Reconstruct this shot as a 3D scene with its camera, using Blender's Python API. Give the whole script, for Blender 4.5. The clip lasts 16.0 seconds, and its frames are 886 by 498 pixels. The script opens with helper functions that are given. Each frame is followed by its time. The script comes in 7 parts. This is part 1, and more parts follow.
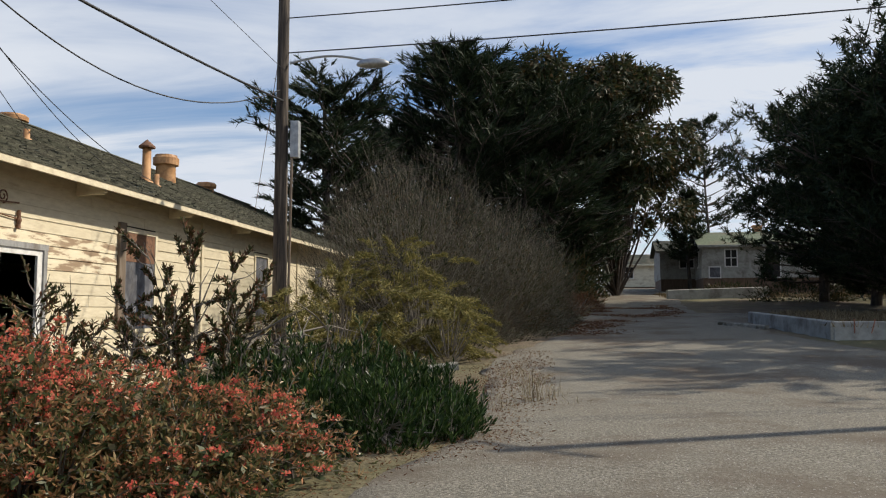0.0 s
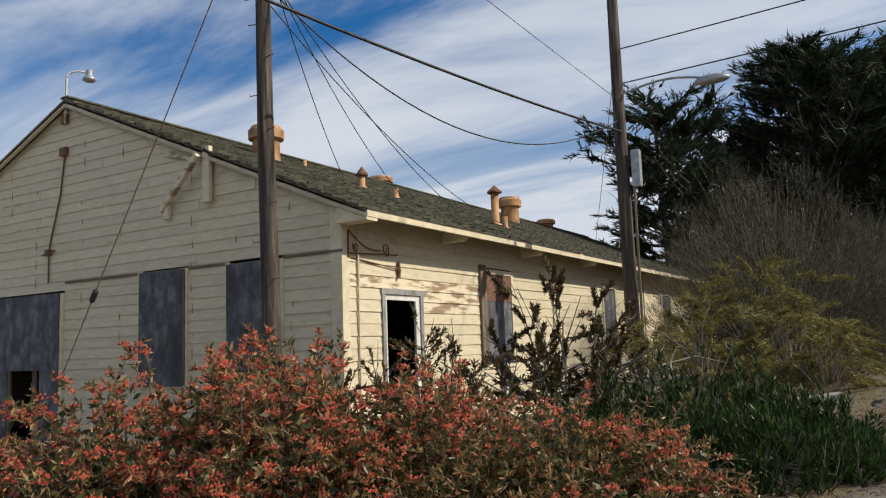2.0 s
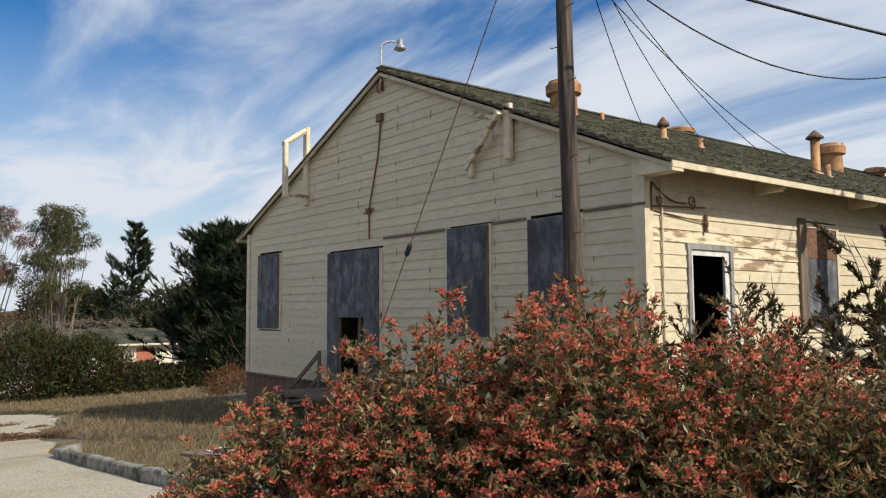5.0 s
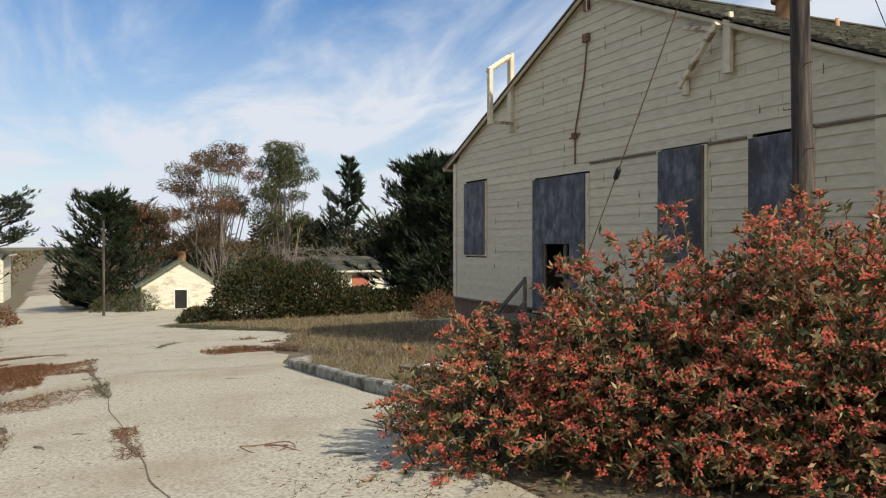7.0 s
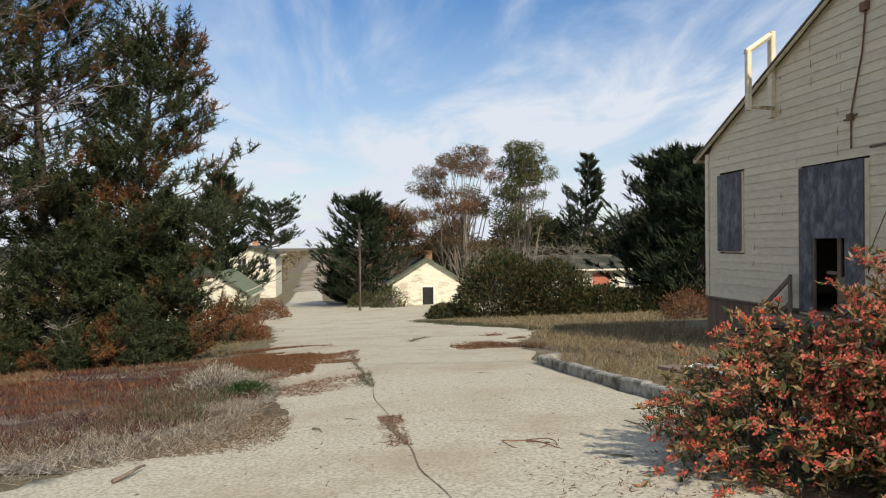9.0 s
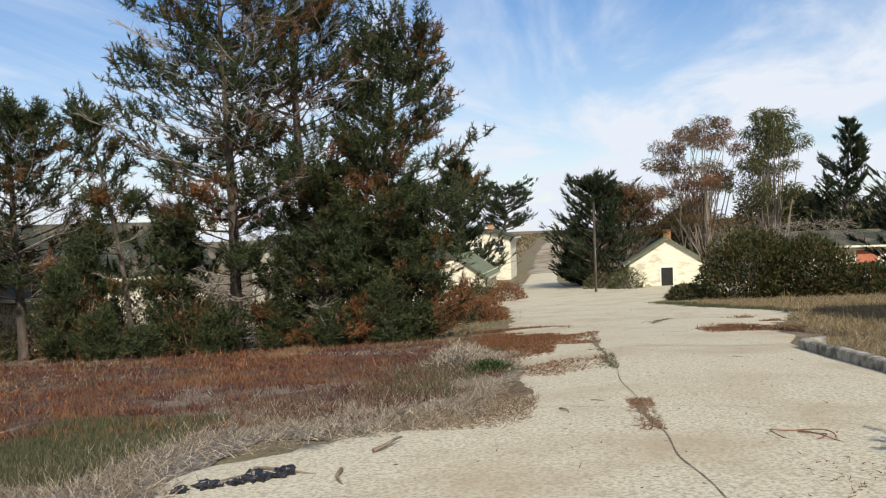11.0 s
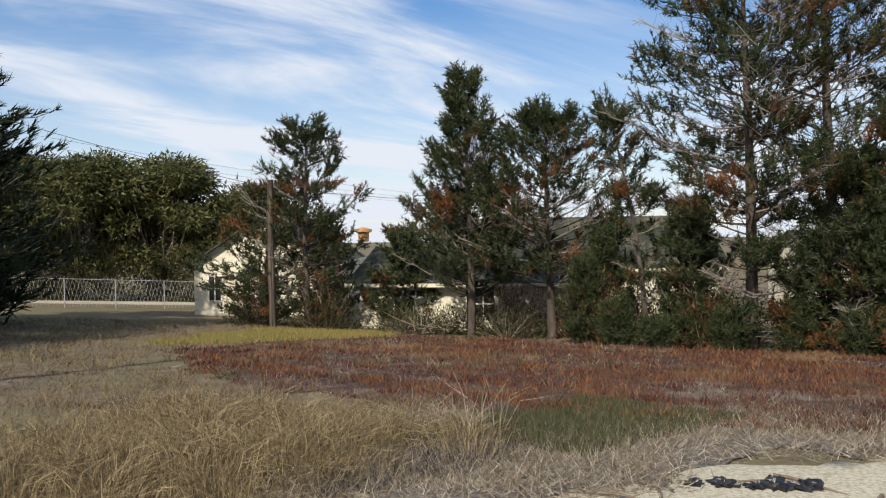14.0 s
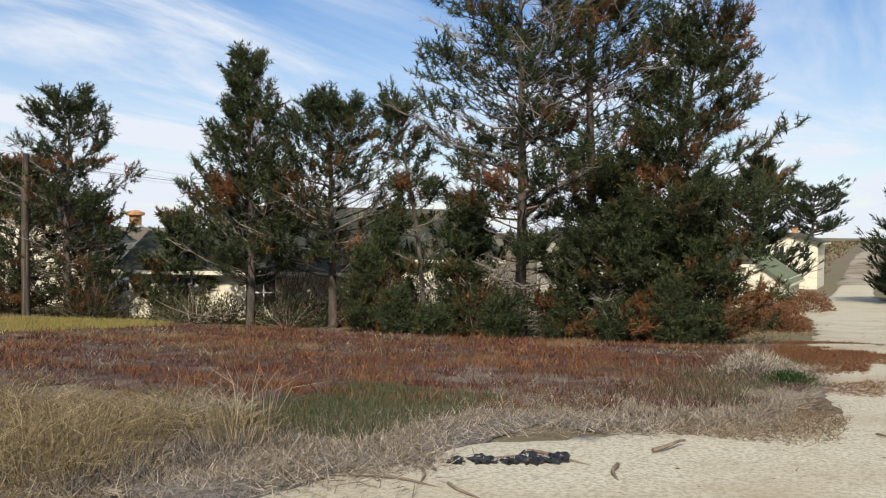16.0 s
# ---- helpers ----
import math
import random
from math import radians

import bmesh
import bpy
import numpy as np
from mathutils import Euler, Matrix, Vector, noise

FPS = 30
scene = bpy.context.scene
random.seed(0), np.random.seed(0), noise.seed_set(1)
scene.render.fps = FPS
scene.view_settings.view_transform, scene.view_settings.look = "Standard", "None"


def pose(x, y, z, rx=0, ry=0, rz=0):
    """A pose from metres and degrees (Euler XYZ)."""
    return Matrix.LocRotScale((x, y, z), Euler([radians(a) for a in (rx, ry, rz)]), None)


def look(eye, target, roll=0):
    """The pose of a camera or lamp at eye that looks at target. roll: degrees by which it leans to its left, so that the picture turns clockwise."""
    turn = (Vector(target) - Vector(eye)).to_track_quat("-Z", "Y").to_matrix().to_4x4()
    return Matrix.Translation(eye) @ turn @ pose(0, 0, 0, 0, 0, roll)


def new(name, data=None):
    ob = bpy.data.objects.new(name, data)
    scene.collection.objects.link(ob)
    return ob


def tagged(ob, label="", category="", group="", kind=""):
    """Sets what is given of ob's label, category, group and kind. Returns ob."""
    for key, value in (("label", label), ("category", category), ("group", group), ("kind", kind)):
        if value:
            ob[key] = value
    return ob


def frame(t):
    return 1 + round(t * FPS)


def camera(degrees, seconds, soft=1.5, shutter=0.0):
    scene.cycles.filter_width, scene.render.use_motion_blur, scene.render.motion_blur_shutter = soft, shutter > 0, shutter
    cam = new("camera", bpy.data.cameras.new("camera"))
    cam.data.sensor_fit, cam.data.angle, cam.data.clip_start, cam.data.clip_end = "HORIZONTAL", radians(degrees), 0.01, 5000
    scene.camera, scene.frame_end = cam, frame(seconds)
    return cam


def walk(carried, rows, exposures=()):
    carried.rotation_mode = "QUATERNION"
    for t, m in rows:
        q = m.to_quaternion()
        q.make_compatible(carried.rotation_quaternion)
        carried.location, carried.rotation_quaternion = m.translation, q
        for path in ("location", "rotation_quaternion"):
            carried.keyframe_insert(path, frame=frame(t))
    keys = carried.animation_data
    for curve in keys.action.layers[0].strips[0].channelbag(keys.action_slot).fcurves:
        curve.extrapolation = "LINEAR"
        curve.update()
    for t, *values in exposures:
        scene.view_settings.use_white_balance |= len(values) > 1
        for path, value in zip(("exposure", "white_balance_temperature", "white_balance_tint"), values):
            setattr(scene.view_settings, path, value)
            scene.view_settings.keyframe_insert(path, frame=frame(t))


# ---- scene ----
cam = camera(58.3, 16.0, soft=1.15)
PATH = [
    (0, (9.374, -11.296, 1.988), (9.122, -9.318, 2.144), 0.1),
    (0.5, (9.372, -11.264, 2.008), (9.003, -9.306, 2.181), 0.0),
    (1, (9.25, -11.291, 2.015), (8.71, -9.373, 2.187), -0.6),
    (1.5, (9.055, -11.313, 2.016), (8.352, -9.449, 2.194), -1.9),
    (2, (9.035, -11.392, 2.053), (8.011, -9.692, 2.296), -2.1),
    (2.5, (8.984, -11.382, 2.09), (7.767, -9.841, 2.468), -1.1),
    (3, (8.968, -11.4, 2.102), (7.666, -9.974, 2.622), -0.8),
    (3.5, (8.961, -11.405, 2.108), (7.625, -10.035, 2.688), -0.6),
    (4, (8.945, -11.405, 2.084), (7.529, -10.071, 2.549), -1.1),
    (4.5, (8.851, -11.317, 2.043), (7.358, -10.011, 2.297), -1.2),
    (7, (8.635, -11.392, 1.857), (6.801, -10.594, 1.842), 0.0),
    (7.5, (8.555, -11.421, 1.848), (6.665, -10.768, 1.837), -0.2),
    (8, (8.472, -11.459, 1.826), (6.543, -10.932, 1.822), -0.5),
    (8.5, (8.377, -11.499, 1.806), (6.413, -11.121, 1.801), -0.4),
    (9, (8.345, -11.549, 1.796), (6.358, -11.322, 1.781), -0.5),
    (11.5, (8.091, -11.697, 1.732), (6.183, -12.296, 1.685), -1.7),
    (12, (8.048, -11.716, 1.735), (6.253, -12.597, 1.688), -1.1),
    (12.5, (8.021, -11.727, 1.724), (6.333, -12.798, 1.674), -1.0),
    (13, (8.035, -11.76, 1.73), (6.434, -12.958, 1.681), -0.8),
    (13.5, (8.019, -11.791, 1.707), (6.514, -13.107, 1.684), -1.0),
    (14, (7.996, -11.833, 1.672), (6.604, -13.27, 1.645), -1.0),
    (14.5, (7.973, -11.857, 1.637), (6.661, -13.366, 1.609), -1.1),
    (15, (7.953, -11.837, 1.626), (6.547, -13.259, 1.59), -0.3),
    (15.5, (7.926, -11.81, 1.617), (6.36, -13.054, 1.58), 0.3),
    (16, (7.927, -11.77, 1.627), (6.205, -12.786, 1.575), 0.8),
]
walk(cam, [(t, look(eye, target, roll)) for t, eye, target, roll in PATH],
     exposures=[(0, -0.12), (1.5, -0.32), (3.0, -0.08), (4.5, -0.12), (8.0, -0.06), (9.0, -0.06), (12.0, 0.12), (14.5, 0.03), (16.0, 0.08)])

# ---- light ----
SUN_AZ, SUN_EL = math.atan2(0.375, 0.927), radians(39)
world = bpy.data.worlds.new("sky")
scene.world = world
world.use_nodes = True
wn, wl = world.node_tree.nodes, world.node_tree.links
wn.clear()
w_out, w_bg, w_sky = wn.new("ShaderNodeOutputWorld"), wn.new("ShaderNodeBackground"), wn.new("ShaderNodeTexSky")
w_sky.sky_type, w_sky.sun_disc = "NISHITA", False
w_sky.sun_elevation, w_sky.sun_rotation = SUN_EL, math.pi / 2 - SUN_AZ
w_sky.dust_density, w_sky.ozone_density, w_sky.air_density = 0.25, 3.5, 1.1
w_bg.inputs["Strength"].default_value = 0.115
w_tc, w_sep = wn.new("ShaderNodeTexCoord"), wn.new("ShaderNodeSeparateXYZ")
wl.new(w_tc.outputs["Generated"], w_sep.inputs[0])
w_add = wn.new("ShaderNodeMath"); w_add.operation = "ADD"; w_add.inputs[1].default_value = 0.115
w_max = wn.new("ShaderNodeMath"); w_max.operation = "MAXIMUM"; w_max.inputs[1].default_value = 0.0
wl.new(w_sep.outputs["Z"], w_max.inputs[0]); wl.new(w_max.outputs[0], w_add.inputs[0])
w_div = wn.new("ShaderNodeVectorMath"); w_div.operation = "DIVIDE"
w_comb = wn.new("ShaderNodeCombineXYZ")
for k in range(3):
    wl.new(w_add.outputs[0], w_comb.inputs[k])
wl.new(w_tc.outputs["Generated"], w_div.inputs[0]); wl.new(w_comb.outputs[0], w_div.inputs[1])
w_map = wn.new("ShaderNodeMapping")
w_map.inputs["Rotation"].default_value = (0, 0, radians(-112)); w_map.inputs["Scale"].default_value = (0.55, 1.45, 0.0)
wl.new(w_div.outputs[0], w_map.inputs[0])
w_n1, w_n2 = wn.new("ShaderNodeTexNoise"), wn.new("ShaderNodeTexNoise")
w_n1.inputs["Scale"].default_value, w_n1.inputs["Detail"].default_value, w_n1.inputs["Roughness"].default_value = 1.05, 9, 0.58
w_n1.inputs["Distortion"].default_value = 0.55
w_n2.inputs["Scale"].default_value, w_n2.inputs["Detail"].default_value = 0.33, 3
wl.new(w_map.outputs[0], w_n1.inputs["Vector"]); wl.new(w_div.outputs[0], w_n2.inputs["Vector"])
w_sum = wn.new("ShaderNodeMath"); w_sum.operation = "MULTIPLY_ADD"; w_sum.inputs[1].default_value = 0.5
wl.new(w_n2.outputs["Fac"], w_sum.inputs[0]); wl.new(w_n1.outputs["Fac"], w_sum.inputs[2])
w_ramp = wn.new("ShaderNodeMapRange")
w_ramp.inputs["From Min"].default_value, w_ramp.inputs["From Max"].default_value = 0.61, 0.95
w_ramp.inputs["To Max"].default_value = 0.88
w_ramp.interpolation_type = "SMOOTHSTEP"
wl.new(w_sum.outputs[0], w_ramp.inputs["Value"])
# thin cloud thickens towards the horizon
w_hz = wn.new("ShaderNodeMapRange")
w_hz.inputs["From Min"].default_value, w_hz.inputs["From Max"].default_value = 0.0, 0.34
w_hz.inputs["To Min"].default_value, w_hz.inputs["To Max"].default_value = 0.76, 0.0
wl.new(w_max.outputs[0], w_hz.inputs["Value"])
w_cov = wn.new("ShaderNodeMath"); w_cov.operation = "ADD"; w_cov.use_clamp = True
# and whitens towards the sun
w_dot = wn.new("ShaderNodeVectorMath"); w_dot.operation = "DOT_PRODUCT"
w_dot.inputs[1].default_value = (math.cos(SUN_AZ) * math.cos(SUN_EL), math.sin(SUN_AZ) * math.cos(SUN_EL), math.sin(SUN_EL))
wl.new(w_tc.outputs["Generated"], w_dot.inputs[0])
w_veil = wn.new("ShaderNodeMapRange")
w_veil.inputs["From Min"].default_value, w_veil.inputs["From Max"].default_value, w_veil.inputs["To Max"].default_value = 0.5, 1.0, 0.75
wl.new(w_dot.outputs["Value"], w_veil.inputs["Value"])
w_both = wn.new("ShaderNodeMath"); w_both.operation = "ADD"
wl.new(w_ramp.outputs[0], w_both.inputs[0]); wl.new(w_veil.outputs[0], w_both.inputs[1])
wl.new(w_both.outputs[0], w_cov.inputs[0]); wl.new(w_hz.outputs[0], w_cov.inputs[1])
w_mix = wn.new("ShaderNodeMixRGB")
w_mix.inputs["Color2"].default_value = (6.7, 7.15, 7.9, 1)
wl.new(w_cov.outputs[0], w_mix.inputs["Fac"]); w_hs = wn.new("ShaderNodeHueSaturation")
w_hs.inputs["Saturation"].default_value, w_hs.inputs["Hue"].default_value = 1.40, 0.506
wl.new(w_sky.outputs[0], w_hs.inputs["Color"]); wl.new(w_hs.outputs[0], w_mix.inputs["Color1"])
wl.new(w_mix.outputs[0], w_bg.inputs["Color"]); wl.new(w_bg.outputs[0], w_out.inputs["Surface"])

sun_data = bpy.data.lights.new("sun", "SUN")
sun_data.energy, sun_data.angle, sun_data.color = 5.0, radians(0.6), (1.0, 0.91, 0.77)
sun_dir = Vector((math.cos(SUN_AZ) * math.cos(SUN_EL), math.sin(SUN_AZ) * math.cos(SUN_EL), math.sin(SUN_EL)))
sun_ob = new("sun", sun_data)
sun_ob.matrix_world = look(sun_dir * 60, (0, 0, 0))

# ---- materials ----
def ramp_node(nt, stops):
    r = nt.nodes.new("ShaderNodeValToRGB")
    while len(r.color_ramp.elements) < len(stops):
        r.color_ramp.elements.new(0.5)
    for e, (p, c) in zip(r.color_ramp.elements, stops):
        e.position, e.color = p, (*c, 1)
    return r


def surface(name, stops, scale=2.0, rough=0.8, metal=0.0, bump=0.3, bump_scale=30.0, stretch=(1, 1, 1), stain=None, stain_scale=0.6,
            stain_at=(0.5, 0.7), vary=0.0, detail=8, dist=0.02, island=0.0):
    """Coloured grain at one scale, stains at another, fine relief, and a shade per piece."""
    m = bpy.data.materials.new(name)
    m.use_nodes = True
    nt = m.node_tree
    b = nt.nodes["Principled BSDF"]
    b.inputs["Roughness"].default_value, b.inputs["Metallic"].default_value = rough, metal
    tc, mp = nt.nodes.new("ShaderNodeTexCoord"), nt.nodes.new("ShaderNodeMapping")
    mp.inputs["Scale"].default_value = stretch
    nt.links.new(tc.outputs["Object"], mp.inputs[0])
    n1 = nt.nodes.new("ShaderNodeTexNoise")
    n1.inputs["Scale"].default_value, n1.inputs["Detail"].default_value, n1.inputs["Roughness"].default_value = scale, detail, 0.65
    nt.links.new(mp.outputs[0], n1.inputs["Vector"])
    r = ramp_node(nt, stops)
    nt.links.new(n1.outputs["Fac"], r.inputs[0])
    col = r.outputs[0]
    if stain:
        n2 = nt.nodes.new("ShaderNodeTexNoise")
        n2.inputs["Scale"].default_value, n2.inputs["Detail"].default_value, n2.inputs["Roughness"].default_value = stain_scale, 7, 0.62
        nt.links.new(mp.outputs[0], n2.inputs["Vector"])
        mr = nt.nodes.new("ShaderNodeMapRange")
        mr.inputs["From Min"].default_value, mr.inputs["From Max"].default_value = stain_at
        nt.links.new(n2.outputs["Fac"], mr.inputs["Value"])
        mx = nt.nodes.new("ShaderNodeMixRGB")
        mx.inputs["Color2"].default_value = (*stain, 1)
        nt.links.new(mr.outputs[0], mx.inputs["Fac"]); nt.links.new(col, mx.inputs["Color1"])
        col = mx.outputs[0]
    if vary:
        oi, hs, mr = nt.nodes.new("ShaderNodeObjectInfo"), nt.nodes.new("ShaderNodeHueSaturation"), nt.nodes.new("ShaderNodeMapRange")
        mr.inputs["To Min"].default_value, mr.inputs["To Max"].default_value = 1 - vary, 1 + vary
        nt.links.new(oi.outputs["Random"], mr.inputs["Value"]); nt.links.new(mr.outputs[0], hs.inputs["Value"])
        nt.links.new(col, hs.inputs["Color"])
        col = hs.outputs[0]
    if island:
        ge, hs, mr = nt.nodes.new("ShaderNodeNewGeometry"), nt.nodes.new("ShaderNodeHueSaturation"), nt.nodes.new("ShaderNodeMapRange")
        mr.inputs["To Min"].default_value, mr.inputs["To Max"].default_value = 1 - island, 1 + island
        nt.links.new(ge.outputs["Random Per Island"], mr.inputs["Value"]); nt.links.new(mr.outputs[0], hs.inputs["Value"])
        nt.links.new(col, hs.inputs["Color"])
        col = hs.outputs[0]
    nt.links.new(col, b.inputs["Base Color"])
    if bump:
        n3, bp = nt.nodes.new("ShaderNodeTexNoise"), nt.nodes.new("ShaderNodeBump")
        n3.inputs["Scale"].default_value, n3.inputs["Detail"].default_value = bump_scale, 6
        nt.links.new(mp.outputs[0], n3.inputs["Vector"])
        bp.inputs["Strength"].default_value, bp.inputs["Distance"].default_value = bump, dist
        nt.links.new(n3.outputs["Fac"], bp.inputs["Height"]); nt.links.new(bp.outputs[0], b.inputs["Normal"])
    return m


def leafy(name, stops, rough=0.55, glow=0.25, patch=None, patch_at=(0.52, 0.62), patch_scale=0.5):
    """Leaf colours that change from leaf to leaf, with light passing through, and dead patches in the crown."""
    m = bpy.data.materials.new(name)
    m.use_nodes = True
    nt = m.node_tree
    b, out = nt.nodes["Principled BSDF"], nt.nodes["Material Output"]
    b.inputs["Roughness"].default_value = rough
    b.inputs["Specular IOR Level"].default_value = 0.2
    g, r = nt.nodes.new("ShaderNodeNewGeometry"), ramp_node(nt, stops)
    nt.links.new(g.outputs["Random Per Island"], r.inputs[0])
    col = r.outputs[0]
    if patch:
        tc, n = nt.nodes.new("ShaderNodeTexCoord"), nt.nodes.new("ShaderNodeTexNoise")
        n.inputs["Scale"].default_value, n.inputs["Detail"].default_value = patch_scale, 4
        nt.links.new(tc.outputs["Object"], n.inputs["Vector"])
        mr, mx = nt.nodes.new("ShaderNodeMapRange"), nt.nodes.new("ShaderNodeMixRGB")
        mr.inputs["From Min"].default_value, mr.inputs["From Max"].default_value = patch_at
        mx.inputs["Color2"].default_value = (*patch, 1)
        nt.links.new(n.outputs["Fac"], mr.inputs["Value"]); nt.links.new(mr.outputs[0], mx.inputs["Fac"])
        nt.links.new(col, mx.inputs["Color1"])
        col = mx.outputs[0]
    nt.links.new(col, b.inputs["Base Color"])
    if glow:
        t, mix = nt.nodes.new("ShaderNodeBsdfTranslucent"), nt.nodes.new("ShaderNodeMixShader")
        mix.inputs[0].default_value = glow
        nt.links.new(col, t.inputs["Color"])
        nt.links.new(b.outputs[0], mix.inputs[1]); nt.links.new(t.outputs[0], mix.inputs[2])
        nt.links.new(mix.outputs[0], out.inputs["Surface"])
    return m


M_soil = surface("dry_ground", [(0.3, (0.075, 0.055, 0.034)), (0.5, (0.135, 0.10, 0.062)), (0.7, (0.21, 0.165, 0.105))], 1.6, 0.95, bump=0.8, bump_scale=9, stain=(0.13, 0.12, 0.05), stain_scale=0.12, stain_at=(0.45, 0.62), dist=0.08)
M_road = surface("old_concrete", [(0.40, (0.30, 0.27, 0.195)), (0.5, (0.44, 0.40, 0.30)), (0.60, (0.53, 0.50, 0.385))], 26.0, 0.9, bump=0.35, bump_scale=60, stain=(0.32, 0.26, 0.17), stain_scale=0.35, stain_at=(0.5, 0.72), dist=0.01)
M_asph = surface("worn_asphalt", [(0.34, (0.080, 0.071, 0.054)), (0.5, (0.180, 0.162, 0.124)), (0.62, (0.33, 0.30, 0.235))], 34.0, 0.92, bump=0.6, bump_scale=90, stain=(0.13, 0.10, 0.068), stain_scale=0.5, stain_at=(0.46, 0.62), dist=0.03)
M_cream = surface("cream_paint", [(0.35, (0.58, 0.50, 0.345)), (0.55, (0.66, 0.58, 0.41)), (0.7, (0.71, 0.635, 0.465))], 3.0, 0.62, bump=0.2, bump_scale=24, stretch=(1, 1, 4), stain=(0.42, 0.33, 0.21), stain_scale=1.1, stain_at=(0.6, 0.78), vary=0.05, dist=0.004)
M_peel = surface("peeling_cream_paint", [(0.42, (0.30, 0.21, 0.13)), (0.47, (0.46, 0.36, 0.24)), (0.5, (0.70, 0.61, 0.43)), (0.7, (0.77, 0.69, 0.5))], 2.2, 0.7, bump=0.5, bump_scale=20, stretch=(1, 0.6, 3), vary=0.05, dist=0.006)
M_trim = surface("trim_paint", [(0.35, (0.60, 0.52, 0.36)), (0.6, (0.75, 0.66, 0.47))], 4.0, 0.6, bump=0.15, stain=(0.36, 0.28, 0.18), stain_scale=1.6, stain_at=(0.58, 0.75))
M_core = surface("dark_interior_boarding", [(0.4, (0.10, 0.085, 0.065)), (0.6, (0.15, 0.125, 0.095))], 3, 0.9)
M_ply = surface("weathered_plywood", [(0.36, (0.050, 0.052, 0.064)), (0.5, (0.10, 0.103, 0.118)), (0.62, (0.185, 0.185, 0.195))], 4.5, 0.75, bump=0.15, bump_scale=14, stretch=(1, 1, 0.55), stain=(0.05, 0.045, 0.045), stain_scale=1.3, stain_at=(0.52, 0.68))
M_wood = surface("weathered_wood", [(0.3, (0.085, 0.06, 0.042)), (0.5, (0.16, 0.12, 0.085)), (0.7, (0.24, 0.19, 0.14))], 7, 0.85, bump=0.5, bump_scale=20, stretch=(1, 1, 0.12), dist=0.01)
M_pole = surface("creosoted_pole", [(0.36, (0.022, 0.017, 0.014)), (0.5, (0.065, 0.05, 0.038)), (0.66, (0.16, 0.125, 0.095))], 14, 0.85, bump=0.8, bump_scale=26, stretch=(1, 1, 0.06), dist=0.02)
M_shing = surface("mossy_shingle", [(0.3, (0.05, 0.048, 0.035)), (0.5, (0.095, 0.092, 0.065)), (0.7, (0.15, 0.145, 0.105))], 5, 0.95, bump=0.8, bump_scale=40, stain=(0.072, 0.074, 0.05), stain_scale=0.7, stain_at=(0.48, 0.64), vary=0.4)
M_vent = surface("orange_painted_metal", [(0.35, (0.40, 0.20, 0.08)), (0.55, (0.52, 0.28, 0.12)), (0.7, (0.60, 0.36, 0.17))], 3, 0.55, bump=0.1, stain=(0.20, 0.09, 0.04), stain_scale=2.4, stain_at=(0.5, 0.7))
M_rust = surface("rusty_metal", [(0.35, (0.10, 0.05, 0.03)), (0.6, (0.22, 0.11, 0.06))], 14, 0.8, bump=0.3)
M_black = surface("black_cable", [(0.4, (0.012, 0.012, 0.013)), (0.6, (0.03, 0.03, 0.03))], 20, 0.55, bump=0)
M_grey = surface("galvanised_metal", [(0.4, (0.32, 0.33, 0.34)), (0.6, (0.45, 0.46, 0.46))], 8, 0.45, metal=0.5, bump=0.05)
M_white = surface("white_paint", [(0.35, (0.62, 0.61, 0.57)), (0.6, (0.78, 0.77, 0.73))], 6, 0.5, bump=0.1, stain=(0.42, 0.38, 0.32), stain_scale=2, stain_at=(0.58, 0.75))
M_house = surface("pale_house_paint", [(0.35, (0.62, 0.58, 0.45)), (0.6, (0.75, 0.71, 0.57))], 2, 0.7, bump=0.15, stretch=(1, 1, 3), stain=(0.42, 0.36, 0.25), stain_scale=0.9, stain_at=(0.52, 0.68))
M_groof = surface("green_roofing", [(0.35, (0.016, 0.020, 0.013)), (0.6, (0.034, 0.040, 0.026))], 6, 0.95, bump=0.5, stain=(0.14, 0.12, 0.08), stain_scale=0.7)
M_skirt = surface("brown_skirting", [(0.35, (0.13, 0.08, 0.05)), (0.6, (0.20, 0.13, 0.085))], 6, 0.85, bump=0.4, stretch=(2, 2, 0.3), vary=0.12)
M_stone = surface("lichened_kerb", [(0.3, (0.16, 0.15, 0.12)), (0.5, (0.30, 0.285, 0.245)), (0.7, (0.44, 0.42, 0.37))], 7, 0.95, bump=0.9, bump_scale=18, stain=(0.09, 0.085, 0.06), stain_scale=2.4, stain_at=(0.47, 0.6), dist=0.03)
M_green = surface("faded_green_roofing", [(0.35, (0.09, 0.12, 0.075)), (0.6, (0.15, 0.18, 0.115))], 6, 0.95, bump=0.5, stain=(0.15, 0.13, 0.09), stain_scale=0.7)
# near-black colour that stands for unlit space behind openings and skirting
M_dark = surface("unlit_void_black", [(0.4, (0.012, 0.011, 0.010)), (0.6, (0.02, 0.018, 0.016))], 2, 0.9, bump=0)
M_redp = surface("red_paint", [(0.4, (0.34, 0.10, 0.06)), (0.6, (0.42, 0.15, 0.08))], 4, 0.7, bump=0.1)
M_bark = surface("bark", [(0.3, (0.038, 0.030, 0.024)), (0.5, (0.078, 0.062, 0.05)), (0.7, (0.14, 0.115, 0.095))], 6, 0.95, bump=0.9, bump_scale=14, stretch=(1, 1, 0.35), dist=0.03)
M_pale = surface("pale_bark", [(0.3, (0.12, 0.095, 0.075)), (0.5, (0.21, 0.175, 0.14)), (0.7, (0.32, 0.28, 0.235))], 3, 0.9, bump=0.5, bump_scale=12, stretch=(1, 1, 0.3))
